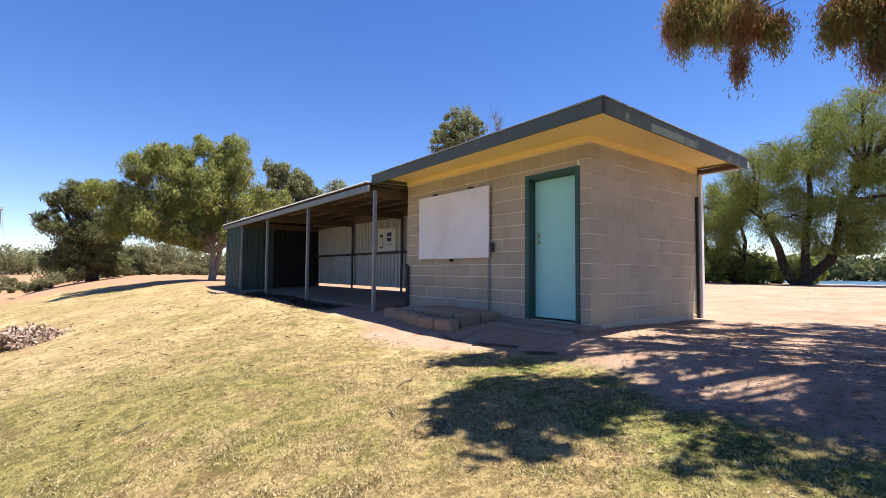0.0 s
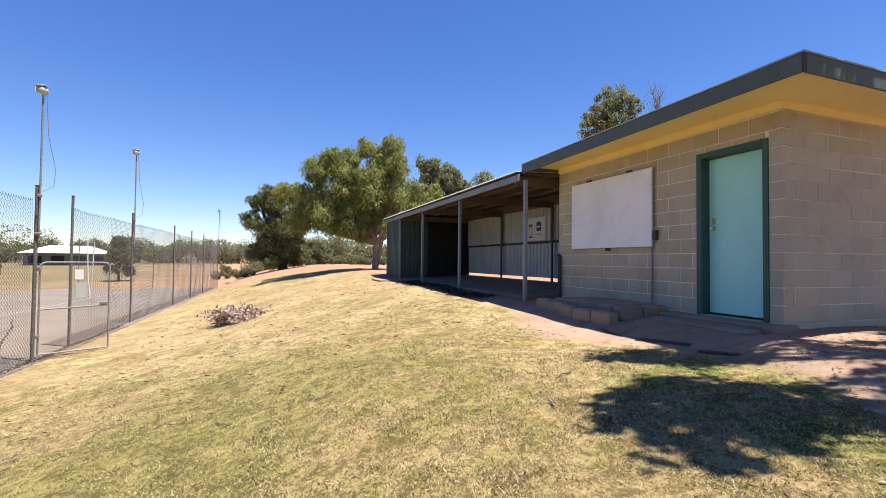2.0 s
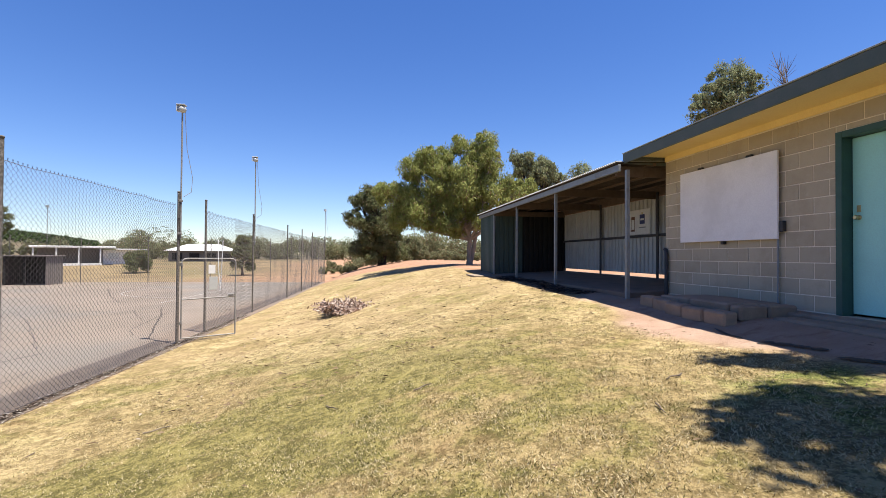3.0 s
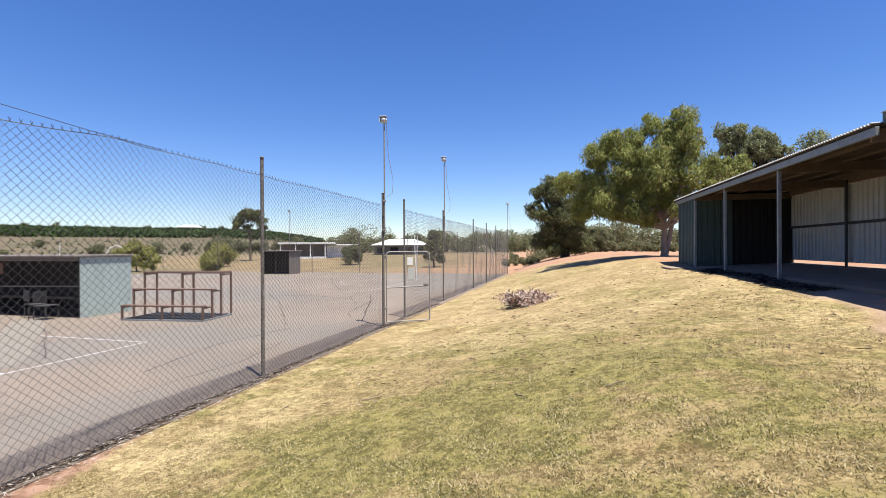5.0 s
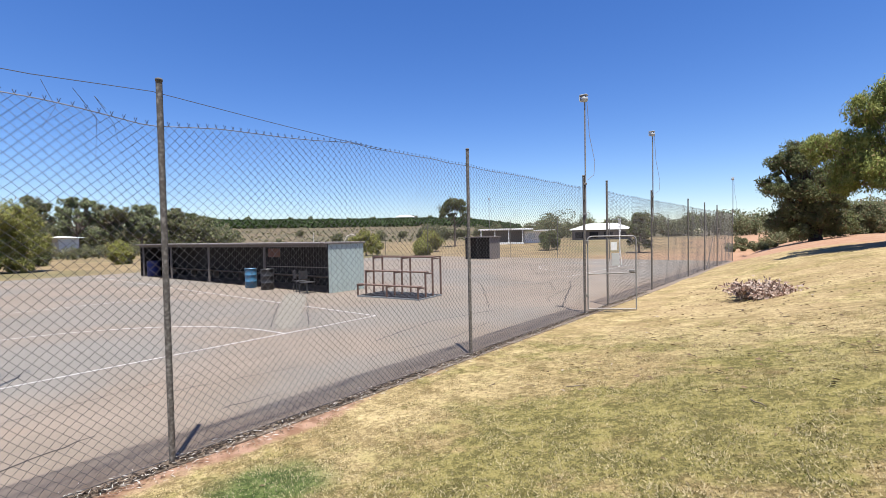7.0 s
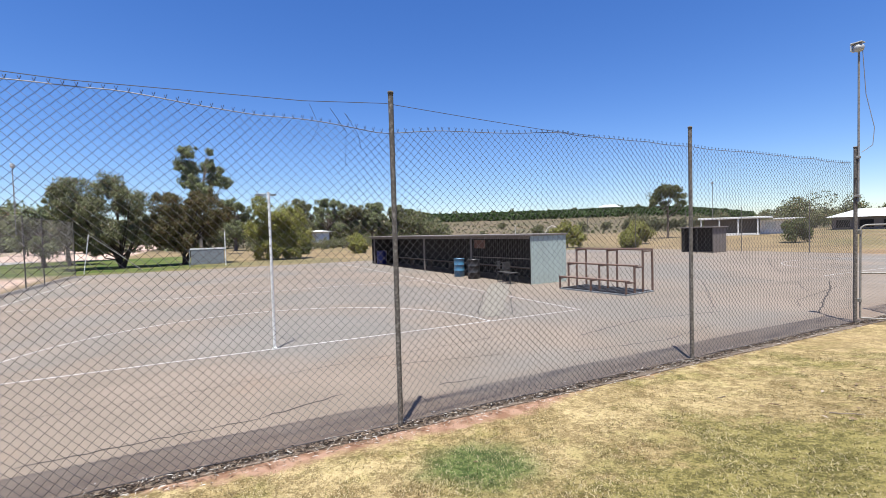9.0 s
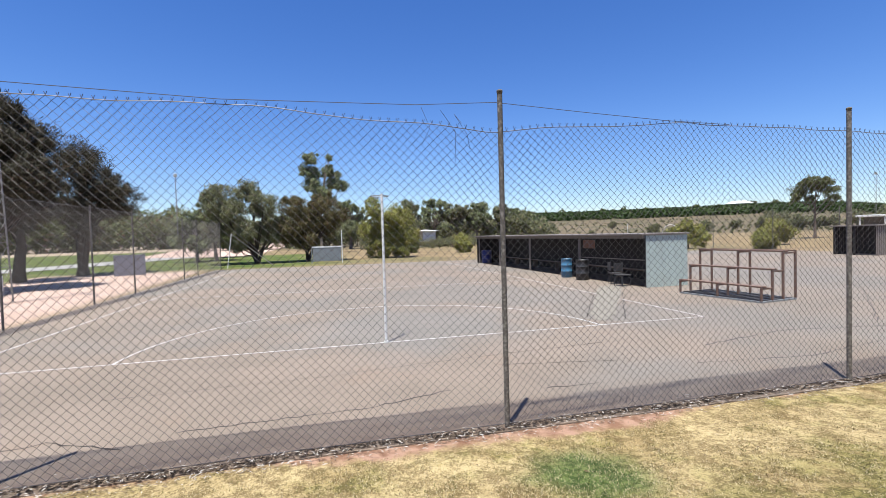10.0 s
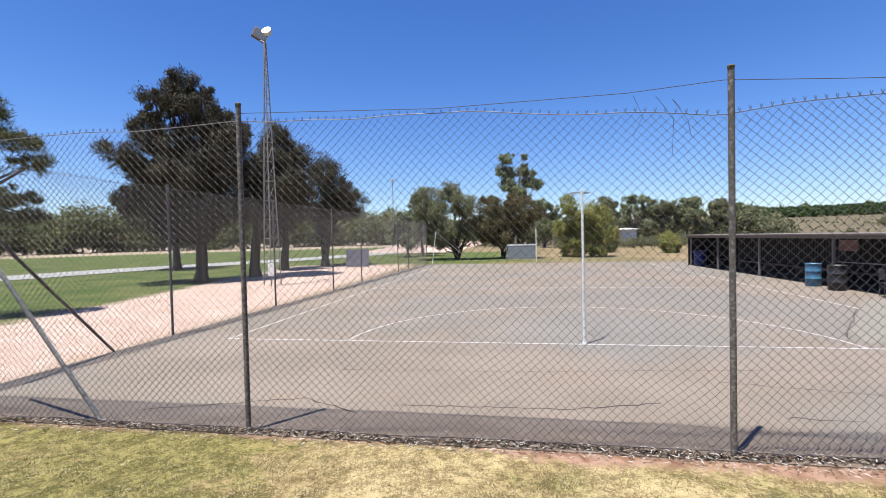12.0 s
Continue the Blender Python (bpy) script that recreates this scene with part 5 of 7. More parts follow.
def tree(name, label, base, trunk, blobs, leaf, count, length, width, bark="bark", seed=1, droop=0.35, category="tree", clump=0.35, shell=0.55, limbs=True, group="", limb=0.45, arch=0.0, hang=0.0, dense=0, puff=60, forks=()):
    """trunk: (height, radius); blobs: crown masses (dx, dy, z over the base, rx, ry, rz); forks: more stems (dx, dy, height, radius).
    Leaves sit on the outside of many small clumps, the clumps towards the outside of the masses."""
    r = np.random.RandomState(seed)
    t = thing(name, label, category, base, group=group)
    bx, by, bz = base
    sh = Shape()
    h, rad = trunk
    if h > 0:
        pts, x, y = [], bx, by
        for i in range(7):
            k = i / 6
            pts.append((x, y, bz - 0.15 + h * k))
            x += r.uniform(-0.05, 0.05) * h * 0.4
            y += r.uniform(-0.05, 0.05) * h * 0.4
        sh.tube(pts, [rad * (1.35 if i == 0 else 1 - 0.09 * i) for i in range(7)], 10)
        for dx, dy, fh, fr in forks:
            sh.tube([(bx + dx * k + 0.12 * dx * math.sin(3 * k), by + dy * k, bz - 0.1 + fh * k) for k in (0, 0.3, 0.6, 0.85, 1.0)], [fr * 1.2, fr, fr * 0.85, fr * 0.6, fr * 0.3], 8)
        if limbs:
            for nth, (dx, dy, z, rx, ry, rz) in enumerate(blobs):
                if nth < dense and nth % 3:
                    continue
                k = r.randint(3, 7) if len(pts) > 3 else -1
                a = Vector(pts[min(k, 6)])
                e = Vector((bx + dx, by + dy, bz + z))
                mid = (a + e) / 2 + Vector((r.uniform(-0.3, 0.3), r.uniform(-0.3, 0.3), r.uniform(-0.4, 0.2) + arch))
                sh.tube([a, a.lerp(mid, 0.6) + Vector((0, 0, arch * 0.3)), mid, mid.lerp(e, 0.6) + Vector((0, 0, arch * 0.3)), e], [rad * limb, rad * limb * 0.75, rad * limb * 0.55, rad * limb * 0.35, rad * limb * 0.12], 7)
                for q in range(1 if hang else 3):
                    g = e + Vector((r.uniform(-1, 1) * rx, r.uniform(-1, 1) * ry, r.uniform(-0.8, 0.8) * rz)) * 0.75
                    sh.tube([mid, (mid + g) / 2 + Vector((0, 0, 0.15)), g], [rad * limb * 0.35, rad * limb * 0.2, rad * limb * 0.07], 5)
        part("trunk", sh, bark, t, smooth=True)
    vol = np.array([b[3] * b[4] + b[4] * b[5] + b[3] * b[5] for b in blobs])
    share = np.maximum(1, (count * vol / vol.sum()).astype(int))
    share[:dense] *= 13
    C, N = [], []
    for (dx, dy, z, rx, ry, rz), n in zip(blobs, share):
        m = max(5, n // puff)
        d = r.normal(size=(m, 3))
        d /= np.linalg.norm(d, axis=1)[:, None]
        rr = (shell + (1 - shell) * r.rand(m) ** 0.6) * (0.8 + 0.35 * r.rand(m))
        cen = d * rr[:, None] * np.array([rx, ry, rz]) + np.array([bx + dx, by + dy, bz + z])
        which = r.randint(0, m, n)
        size = clump * (0.45 + 1.1 * r.rand(m) ** 1.4) * min(rx, ry, rz) ** 0.5
        u = r.normal(size=(n, 3)) + np.array([0, 0, 0.2])
        u /= np.linalg.norm(u, axis=1)[:, None]
        far = (0.45 + 0.75 * r.rand(n) ** 0.7) * (1 + 0.35 * (r.rand(n) < 0.08))
        at = cen[which] + u * (size[which] * 1.5 * far)[:, None] * np.array([1, 1, 0.9])
        at[:, 2] -= size[which] * 0.9 * r.rand(n) ** 2
        C.append(at)
        N.append(u + 0.35 * d[which] + np.array([0, 0, 0.3]))
    C, N = np.concatenate(C), np.concatenate(N)
    if hang:
        # leaves string down from thin twigs
        key = np.floor(C[:, 0] / 0.07) * 7.3 + np.floor(C[:, 1] / 0.07) * 3.1
        C[:, 2] -= hang * r.rand(len(C)) * (0.3 + 0.7 * (np.sin(key * 12.9898) * 43758.5453 % 1.0))
        C[:, :2] = np.floor(C[:, :2] / 0.07) * 0.07 + r.normal(size=(len(C), 2)) * 0.022
        N = r.normal(size=C.shape)
    near = int(share[:dense].sum())
    part("crown", leaves(C[near:], N[near:], r, leaf, length, width, droop), leaf, t, kind="stuff")
    if near:
        part("hanging_leaves", leaves(C[:near], N[:near], r, leaf, length * 0.72, width * 0.24, 1.1), leaf, t, "slender rusty-green leaves", kind="stuff")
    return t


def crown(bearing, masses, deep, flat=0.8, seed=1):
    """Crown masses (across, up, radius) that stand side by side along a bearing, some before and some behind."""
    r = random.Random(seed)
    c, s = math.cos(radians(bearing)), math.sin(radians(bearing))
    out = []
    for a, z, q in masses:
        for side in (-1, 1):
            d, e = side * r.uniform(0.25, 1.0) * deep, a + r.uniform(-0.25, 0.25) * q
            k = q * r.uniform(0.75, 1.12)
            out.append((e * c - d * s, e * s + d * c, z - 0.12 * q, k, k, k * flat))
    return out


def round_blobs(seed, n, w, h, z0, flat=0.7, size=0.45):
    """n masses that make a crown w wide and h high from z0 up."""
    r = random.Random(seed)
    out = []
    for i in range(n):
        a, q = r.uniform(0, 2 * math.pi), math.sqrt(r.random()) * 0.5 * w * (1 - size * 0.6)
        k = r.random()
        q *= 1.0 - 0.55 * k * k
        rx = w * size * r.uniform(0.35, 0.6)
        out.append((q * math.cos(a), q * math.sin(a), z0 + h * (0.12 + 0.76 * k), rx, rx, rx * flat))
    return out


def on(x, y):
    return (x, y, land(x, y))


# beyond the shed
GUM_MASSES = [(0.7, 6.5, 0.67), (0.2, 5.9, 0.69), (1.1, 5.5, 0.55), (-0.6, 6.3, 0.43), (-1.4, 5.6, 0.63), (-2.4, 5.6, 0.65), (-2.8, 4.9, 0.76), (-1.4, 4.7, 0.66), (-0.3, 4.8, 0.72), (0.9, 4.8, 0.58), (0.2, 3.8, 0.83), (1.1, 3.6, 0.63), (-0.9, 3.7, 0.68),
              (-1.9, 3.7, 0.67), (-3.1, 3.7, 0.74), (-3.8, 4.0, 0.55), (-2.6, 2.8, 0.66), (-1.3, 2.6, 0.66), (-0.3, 2.7, 0.58), (-3.3, 2.5, 0.57), (0.6, 2.8, 0.5), (2.1, 4.3, 0.64), (2.7, 3.7, 0.54), (3.0, 4.0, 0.48), (1.9, 3.4, 0.5), (-0.7, 1.9, 0.43), (-1.0, 2.1, 0.45), (-0.6, 1.75, 0.3), (-1.9, 2.2, 0.45), (-3.7, 2.4, 0.48), (-3.5, 3.0, 0.52), (-2.6, 2.4, 0.45), (0.4, 2.3, 0.36), (-4.4, 3.7, 0.5), (-4.8, 4.0, 0.38)]
tree("gum_tree", "spreading green gum tree with a pale trunk beside the shed", on(-0.3, 20.4), (2.9, 0.16), crown(-12, GUM_MASSES, 1.3, 0.82, 3),
     "gum", 130000, 0.16, 0.044, "pale_bark", 3, clump=0.26, puff=170, limb=0.4, droop=0.7, shell=0.6, forks=((0.6, 0.2, 3.4, 0.11),))
tree("dark_tree", "dense dark round tree standing on red earth", on(-4.4, 41.0), (2.6, 0.4),
     crown(-1, [(-1.2, 6.7, 0.95), (-2.1, 6.0, 0.9), (-0.6, 5.8, 1.1), (-2.8, 4.5, 0.85), (-1.4, 4.0, 1.27), (0.1, 4.0, 1.2), (-1.6, 2.5, 1.1), (0.3, 2.1, 1.12), (-0.4, 1.1, 0.94), (1.1, 2.9, 1.0), (0.6, 4.9, 1.0), (-2.2, 1.7, 0.8), (-1.1, 0.9, 0.7), (1.3, 1.4, 0.8)], 1.4, 0.85, 5),
     "olive", 62000, 0.22, 0.07, "dark_bark", 5, clump=0.27, puff=140, droop=0.5, forks=((0.5, 0.3, 3.0, 0.22), (-0.7, 0.1, 2.6, 0.2)))
tree("bush", "grey-green bush beside the dark tree", on(-1.2, 46.2), (0.9, 0.07), crown(-5, [(0.0, 1.9, 1.2), (1.0, 1.1, 0.86), (-0.8, 1.1, 0.95)], 0.6, 0.8, 2), "far_gum", 9000, 0.22, 0.07, "bark", 4, 0.3, "bush", clump=0.28, puff=100)
tree("gum_tree", "grey-green gum tree rising behind the shed roof", on(6.8, 30.3), (5.0, 0.26),
     crown(-20, [(-0.7, 7.8, 0.83), (0.4, 7.4, 0.81), (-1.4, 8.1, 0.51), (1.2, 7.1, 0.62), (1.7, 6.4, 0.56), (0.3, 6.6, 0.75), (0.9, 6.1, 0.58), (-1.2, 6.9, 0.6), (-1.6, 5.6, 0.8), (0.0, 5.2, 0.8), (1.4, 5.0, 0.7)], 1.0, 0.7, 6),
     "bluegum", 36000, 0.2, 0.06, "dark_bark", 6, clump=0.24, puff=130, droop=0.6)
tree("gum_tree", "small far gum tree above the shed roof", on(13.8, 37.2), (6.0, 0.2), [(0, 0, 8.2, 1.0, 1.0, 0.9), (0.3, 0, 7.0, 1.2, 1.1, 0.8), (-0.4, 0, 6.0, 1.1, 1.1, 0.8)], "bluegum", 7000, 0.22, 0.07, "bark", 7, clump=0.28)
tree("gum_tree", "gum tree with a round top behind the kiosk roof", on(12.7, 17.8), (7.0, 0.18),
     [(0, 0, 9.7, 0.9, 0.9, 0.65), (-0.7, 0.4, 8.9, 0.85, 0.85, 0.6), (0.8, -0.4, 9.3, 0.75, 0.75, 0.55), (0.1, 0, 8.5, 1.1, 1.1, 0.6), (-0.9, 0.5, 8.1, 0.9, 0.9, 0.6)], "bluegum", 20000, 0.16, 0.05, "bark", 8, clump=0.2, puff=110, droop=0.6)


def bare_tree():
    r = random.Random(3)
    b = Vector(on(14.6, 16.2))
    sh = Shape()
    top = b + Vector((0, 0, 8.8))
    sh.tube([b, b + Vector((0.1, 0, 5)), top], [0.14, 0.09, 0.04], 7)
    for i in range(17):
        k = r.uniform(0.72, 1.0)
        a = b.lerp(top, k)
        e = a + Vector((r.uniform(-0.9, 0.9), r.uniform(-0.9, 0.9), r.uniform(0.8, 2.2)))
        m = (a + e) / 2 + Vector((r.uniform(-0.15, 0.15), 0, 0))
        sh.tube([a, m, e], [0.03, 0.02, 0.008], 5)
        for j in range(4):
            sh.tube([m, m + Vector((r.uniform(-0.5, 0.5), r.uniform(-0.5, 0.5), r.uniform(0.3, 0.9)))], [0.014, 0.005], 4)
    t = thing("dead_tree", "bare dead branches of a tree behind the kiosk", "tree", tuple(b))
    part("trunk", sh, "bark", t, smooth=True)


bare_tree()


PEPPER_MASSES = [(1.4, 8.8, 0.7), (2.3, 8.9, 0.68), (3.0, 7.7, 0.81), (0.8, 7.8, 0.61), (1.8, 7.4, 0.76), (-0.2, 7.1, 0.59), (-1.3, 6.9, 0.61), (-2.0, 6.9, 0.51), (-0.7, 6.2, 0.75), (0.8, 6.3, 0.85), (2.2, 5.8, 0.88), (3.2, 5.8, 0.74), (-1.7, 5.1, 0.7), (-0.4, 4.8, 0.78),
                 (0.9, 4.5, 0.85), (2.2, 4.1, 0.8), (3.1, 4.0, 0.68), (-1.1, 3.5, 0.77), (0.2, 3.2, 0.76), (1.7, 2.8, 0.71), (2.7, 2.8, 0.63), (0.7, 1.9, 0.62), (2.1, 1.9, 0.58), (-2.6, 6.0, 0.6), (-2.4, 5.2, 0.65), (-2.9, 4.3, 0.6), (4.3, 7.4, 0.9), (5.4, 6.2, 0.9), (4.6, 4.6, 0.9), (5.8, 4.2, 0.9), (4.4, 9.2, 0.9)]


def pepper(name, label, base, bearing, masses, count, seed, stems, floor=0.7):
    """A pepper tree: crooked leaning stems, arching limbs, and short hanging strands of small leaves below each of them."""
    t = thing(name, label, "tree", base)
    b = Vector(base)
    r = random.Random(seed)
    sh = Shape()
    tops = []
    for dx, dy, h, rad in stems:
        pts = [b + Vector((dx * k + r.gauss(0, 0.12) * (k > 0), dy * k + r.gauss(0, 0.12) * (k > 0), h * (k ** 1.5) - 0.15)) for k in (0, 0.2, 0.4, 0.6, 0.8, 1.0)]
        sh.tube(pts, [rad * (1.2 - 0.75 * i / 5) for i in range(6)], 9)
        tops += pts[2:]
    q = np.random.RandomState(seed)
    C = []
    blobs = crown(bearing, masses, 1.7, 0.8, seed)
    total = sum(m[3] ** 2 for m in blobs)
    for dx, dy, z, rx, ry, rz in blobs:
        e = b + Vector((dx, dy, z))
        a = min(tops, key=lambda p: (p - e).length + r.uniform(0, 1.0))
        mid = (a + e) / 2 + Vector((r.gauss(0, 0.25), r.gauss(0, 0.25), 0.35))
        sh.tube([a, a.lerp(mid, 0.5) + Vector((0, 0, 0.15)), mid, mid.lerp(e, 0.5) + Vector((0, 0, 0.12)), e], [0.1, 0.085, 0.07, 0.05, 0.02], 6)
        for k in range(5):
            g = e + Vector((r.uniform(-1, 1) * rx, r.uniform(-1, 1) * ry, r.uniform(-0.2, 0.9) * rz))
            sh.tube([mid.lerp(e, 0.4), (mid + g) / 2 + Vector((0, 0, 0.2)), g], [0.03, 0.02, 0.006], 4)
        n = int(count * rx * rx / total)
        m = max(6, n // 90)
        d = q.normal(size=(m, 3))
        d /= np.linalg.norm(d, axis=1)[:, None]
        cen = d * (0.3 + 0.95 * q.rand(m))[:, None] * np.array([rx, ry, rz]) * 1.1 + np.array([*e])
        per = n // m
        k = q.rand(m, per) ** 0.8
        ln = q.uniform(0.2, 1.25, m)[:, None]
        P = cen[:, None, :] + q.normal(size=(m, per, 3)) * np.array([0.2, 0.2, 0.1])
        P[:, :, 2] -= ln * k
        C.append(P.reshape(-1, 3))
    part("trunk", sh, "dark_bark", t, smooth=True)
    C = np.concatenate(C)
    C = C[C[:, 2] > b.z + floor]
    N = q.normal(size=C.shape) + np.array([-0.2, -0.2, 0.3])
    part("crown", leaves(C, N, q, "pepper", 0.15, 0.03, 0.7), "pepper", t, kind="stuff")
    return t


pepper("pepper_tree", "wide weeping pepper tree with bright green foliage by the water", on(23.8, 3.8), -76, PEPPER_MASSES, 150000, 4, ((-0.6, 1.8, 4.5, 0.24), (0.5, -2.2, 5.5, 0.26), (0.2, -0.3, 6.0, 0.22)), 1.5)
pepper("pepper_tree", "leaning weeping pepper tree behind the kiosk by the water", on(24.6, 6.6), -69, [(-1.3, 5.6, 0.74), (-0.7, 4.4, 0.68), (-1.5, 3.9, 0.79), (-1.0, 2.8, 0.68), (-1.3, 1.9, 0.69), (0.8, 1.1, 0.79), (1.8, 0.8, 0.7), (-0.3, 5.0, 0.6), (-2.4, 4.6, 0.7), (-2.6, 3.0, 0.7)], 48000, 9, ((-1.2, 1.6, 1.6, 0.2), (0.6, 0.3, 3.6, 0.16)), 0.25)

# the gum whose boughs hang over the camera's right
GUM = on(4.4, -6.4)
BOUGHS = [(2.1, -0.45, 6.45, 0.36, 0.36, 0.4), (1.98, -0.28, 6.15, 0.2, 0.22, 0.35), (2.15, -0.72, 6.15, 0.3, 0.3, 0.3), (2.28, -1.08, 6.05, 0.26, 0.28, 0.3), (2.36, -1.40, 5.8, 0.16, 0.18, 0.2), (2.24, -0.98, 5.42, 0.09, 0.09, 0.25),
          (2.52, -2.05, 5.75, 0.16, 0.18, 0.35), (2.58, -2.3, 5.75, 0.24, 0.22, 0.4), (2.6, -2.45, 5.15, 0.16, 0.16, 0.25), (2.65, -2.75, 5.6, 0.3, 0.3, 0.5), (2.7, -3.2, 5.7, 0.4, 0.4, 0.6),
          (0.2, -1.35, 7.5, 0.35, 0.25, 0.2), (0.7, -1.6, 7.5, 0.35, 0.25, 0.2), (1.3, -1.75, 7.5, 0.35, 0.25, 0.2), (-0.55, -0.75, 7.4, 0.4, 0.32, 0.22), (-0.3, -1.0, 7.5, 0.4, 0.32, 0.22), (-0.5, -0.9, 7.6, 0.35, 0.3, 0.2), (-0.15, -1.2, 7.4, 0.35, 0.3, 0.22), (-0.75, -0.55, 7.4, 0.3, 0.22, 0.2),
          (-1.27, -1.75, 7.4, 0.6, 0.55, 0.35), (-0.97, -2.1, 7.5, 0.6, 0.5, 0.35), (-1.12, -1.85, 7.9, 0.6, 0.55, 0.3), (-0.72, -2.35, 7.7, 0.5, 0.45, 0.3),
          (-1.22, -1.8, 7, 0.6, 0.55, 0.3), (-0.92, -2.2, 7.1, 0.55, 0.5, 0.3),
          (-1.5, -2.35, 7.2, 0.5, 0.45, 0.3), (-1.75, -2.15, 7.4, 0.42, 0.4, 0.3), (-1.55, -2.5, 7.6, 0.45, 0.4, 0.25), (1.64, -2.1, 7.6, 0.5, 0.3, 0.25), (2.5, -1.85, 7.7, 0.5, 0.3, 0.25), (3.5, -2.4, 7.8, 0.5, 0.35, 0.25),
          (0.7, -2.8, 7.4, 0.5, 0.35, 0.3), (4.3, -3.2, 7.9, 0.6, 0.4, 0.3),
          (-0.1, -2.4, 7.4, 0.45, 0.4, 0.3), (-0.57, -2.95, 7.2, 0.45, 0.4, 0.3), (-0.97, -3.45, 7.2, 0.5, 0.45, 0.3), (-0.22, -3.95, 7.3, 0.6, 0.5, 0.3), (0.38, -2.85, 7.4, 0.4, 0.35, 0.25),
          (0.68, -2.25, 7.5, 0.5, 0.4, 0.3), (1.1, -2.5, 7.6, 0.55, 0.4, 0.3), (2.2, -2.5, 7.9, 0.6, 0.4, 0.3), (3.2, -2.1, 7.8, 0.5, 0.4, 0.3), (4.2, -2.8, 8, 0.7, 0.5, 0.35),
          (0.58, -3.55, 7.4, 0.6, 0.5, 0.35), (1, -3.7, 7.7, 0.7, 0.5, 0.35), (-0.32, -3.45, 7.2, 0.55, 0.5, 0.3), (-0.82, -4.05, 7, 0.6, 0.5, 0.3), (-0.02, -4.45, 7.3, 0.8, 0.6, 0.4), (2.2, -3.5, 7.9, 0.7, 0.5, 0.35),
          (0.0, -1.2, 7.4, 0.4, 0.25, 0.2), (0.7, -1.2, 7.4, 0.4, 0.25, 0.2), (3.6, -1.2, 7.5, 0.4, 0.25, 0.2), (1.5, -0.7, 7.4, 0.35, 0.3, 0.2), (2.1, -1.55, 7.4, 0.35, 0.3, 0.2), (3.0, -1.45, 7.5, 0.4, 0.3, 0.2), (0.65, -1.95, 7.4, 0.35, 0.3, 0.2), (3.7, -1.9, 7.6, 0.4, 0.3, 0.2),
          (1.0, -4.8, 8.2, 1.0, 0.9, 0.5), (2.4, -4.8, 8.4, 1.1, 0.9, 0.5), (3.6, -3.6, 8.3, 0.8, 0.7, 0.4), (5.2, -4.0, 8.4, 1.2, 1.1, 0.6), (4.2, -6.0, 9.0, 1.4, 1.3, 0.7), (6.6, -6.4, 8.4, 1.3, 1.2, 0.7), (2.4, -7.4, 8.6, 1.3, 1.2, 0.7)]
tree("gum_tree", "large gum tree whose rusty-green boughs hang over the earth", GUM, (5.2, 0.36),
     [(x - GUM[0], y - GUM[1], z - GUM[2], a, b, c) for x, y, z, a, b, c in BOUGHS],
     "warm", 84000, 0.12, 0.056, "dark_bark", 21, 0.9, clump=0.17, shell=0.3, limb=0.2, arch=1.5, hang=0.42, dense=11)

# dark she-oak pines by the park, south-west
PINE_MASSES = [(-1.0, 11.4, 0.82), (0.2, 11.0, 0.86), (-1.9, 9.9, 0.85), (-0.5, 9.9, 1.06), (0.9, 9.4, 1.06), (-2.3, 8.4, 0.84), (-3.6, 7.1, 0.81), (-1.3, 7.9, 1.27), (0.5, 7.8, 1.33), (2.0, 8.7, 1.09), (-2.6, 6.6, 1.05), (-1.0, 6.1, 1.18), (0.8, 6.0, 1.24), (2.3, 6.7, 1.2),
               (-2.4, 4.9, 0.97), (-0.7, 4.1, 1.06), (1.1, 4.4, 1.02), (-3.2, 4.7, 0.82), (-1.8, 3.3, 0.76), (0.0, 3.1, 0.8), (2.4, 4.6, 1.11)]
PINES = (
    (-30.0, -21.2, 126, PINE_MASSES, 115000, 31, ((0.5, 0.6, 5.0, 0.24),)),
    (-33.1, -19.6, 120, [(1.5, 8.9, 1.04), (1.1, 7.3, 1.1), (2.5, 7.8, 1.12), (1.6, 5.8, 1.2), (2.9, 6.0, 1.24), (0.8, 4.3, 0.92), (2.4, 4.3, 1.0), (0.2, 6.0, 1.08)], 48000, 32, ((0.6, 0.9, 5.5, 0.2), (-0.4, -0.2, 5.0, 0.18))),
    (-44.0, -19.4, 112, [(-0.1, 8.2, 1.34), (1.1, 7.0, 1.36), (-0.5, 5.5, 1.34), (1.3, 5.2, 1.21), (2.5, 5.5, 1.15), (0.1, 3.7, 1.2), (2.3, 6.4, 0.99)], 40000, 33, ((0.3, 0.8, 4.5, 0.2),)),
    (-39.6, -21.0, 118, [(0.0, 7.4, 1.3), (-0.6, 6.0, 1.4), (0.9, 5.6, 1.3), (0.0, 4.4, 1.2)], 22000, 34, ()),
    (-41.5, -31.5, 126, [(-1.5, 7.6, 1.5), (0.4, 8.6, 1.5), (-0.4, 6.0, 1.7), (1.4, 6.4, 1.5), (0.4, 4.4, 1.4), (-1.6, 4.6, 1.3)], 26000, 35, ()))
for x, y, bearing, masses, count, sd, forks in PINES:
    tree("pine_tree", "tall dense dark pine tree at the edge of the park", on(x, y), (4.6, 0.34), crown(bearing, masses, 1.6, 0.9, sd), "pine", count, 0.3, 0.04, "dark_bark", sd, 0.35, clump=0.27, group="pines by the park", puff=150, forks=forks)
PB = on(-16.6, -21.6)
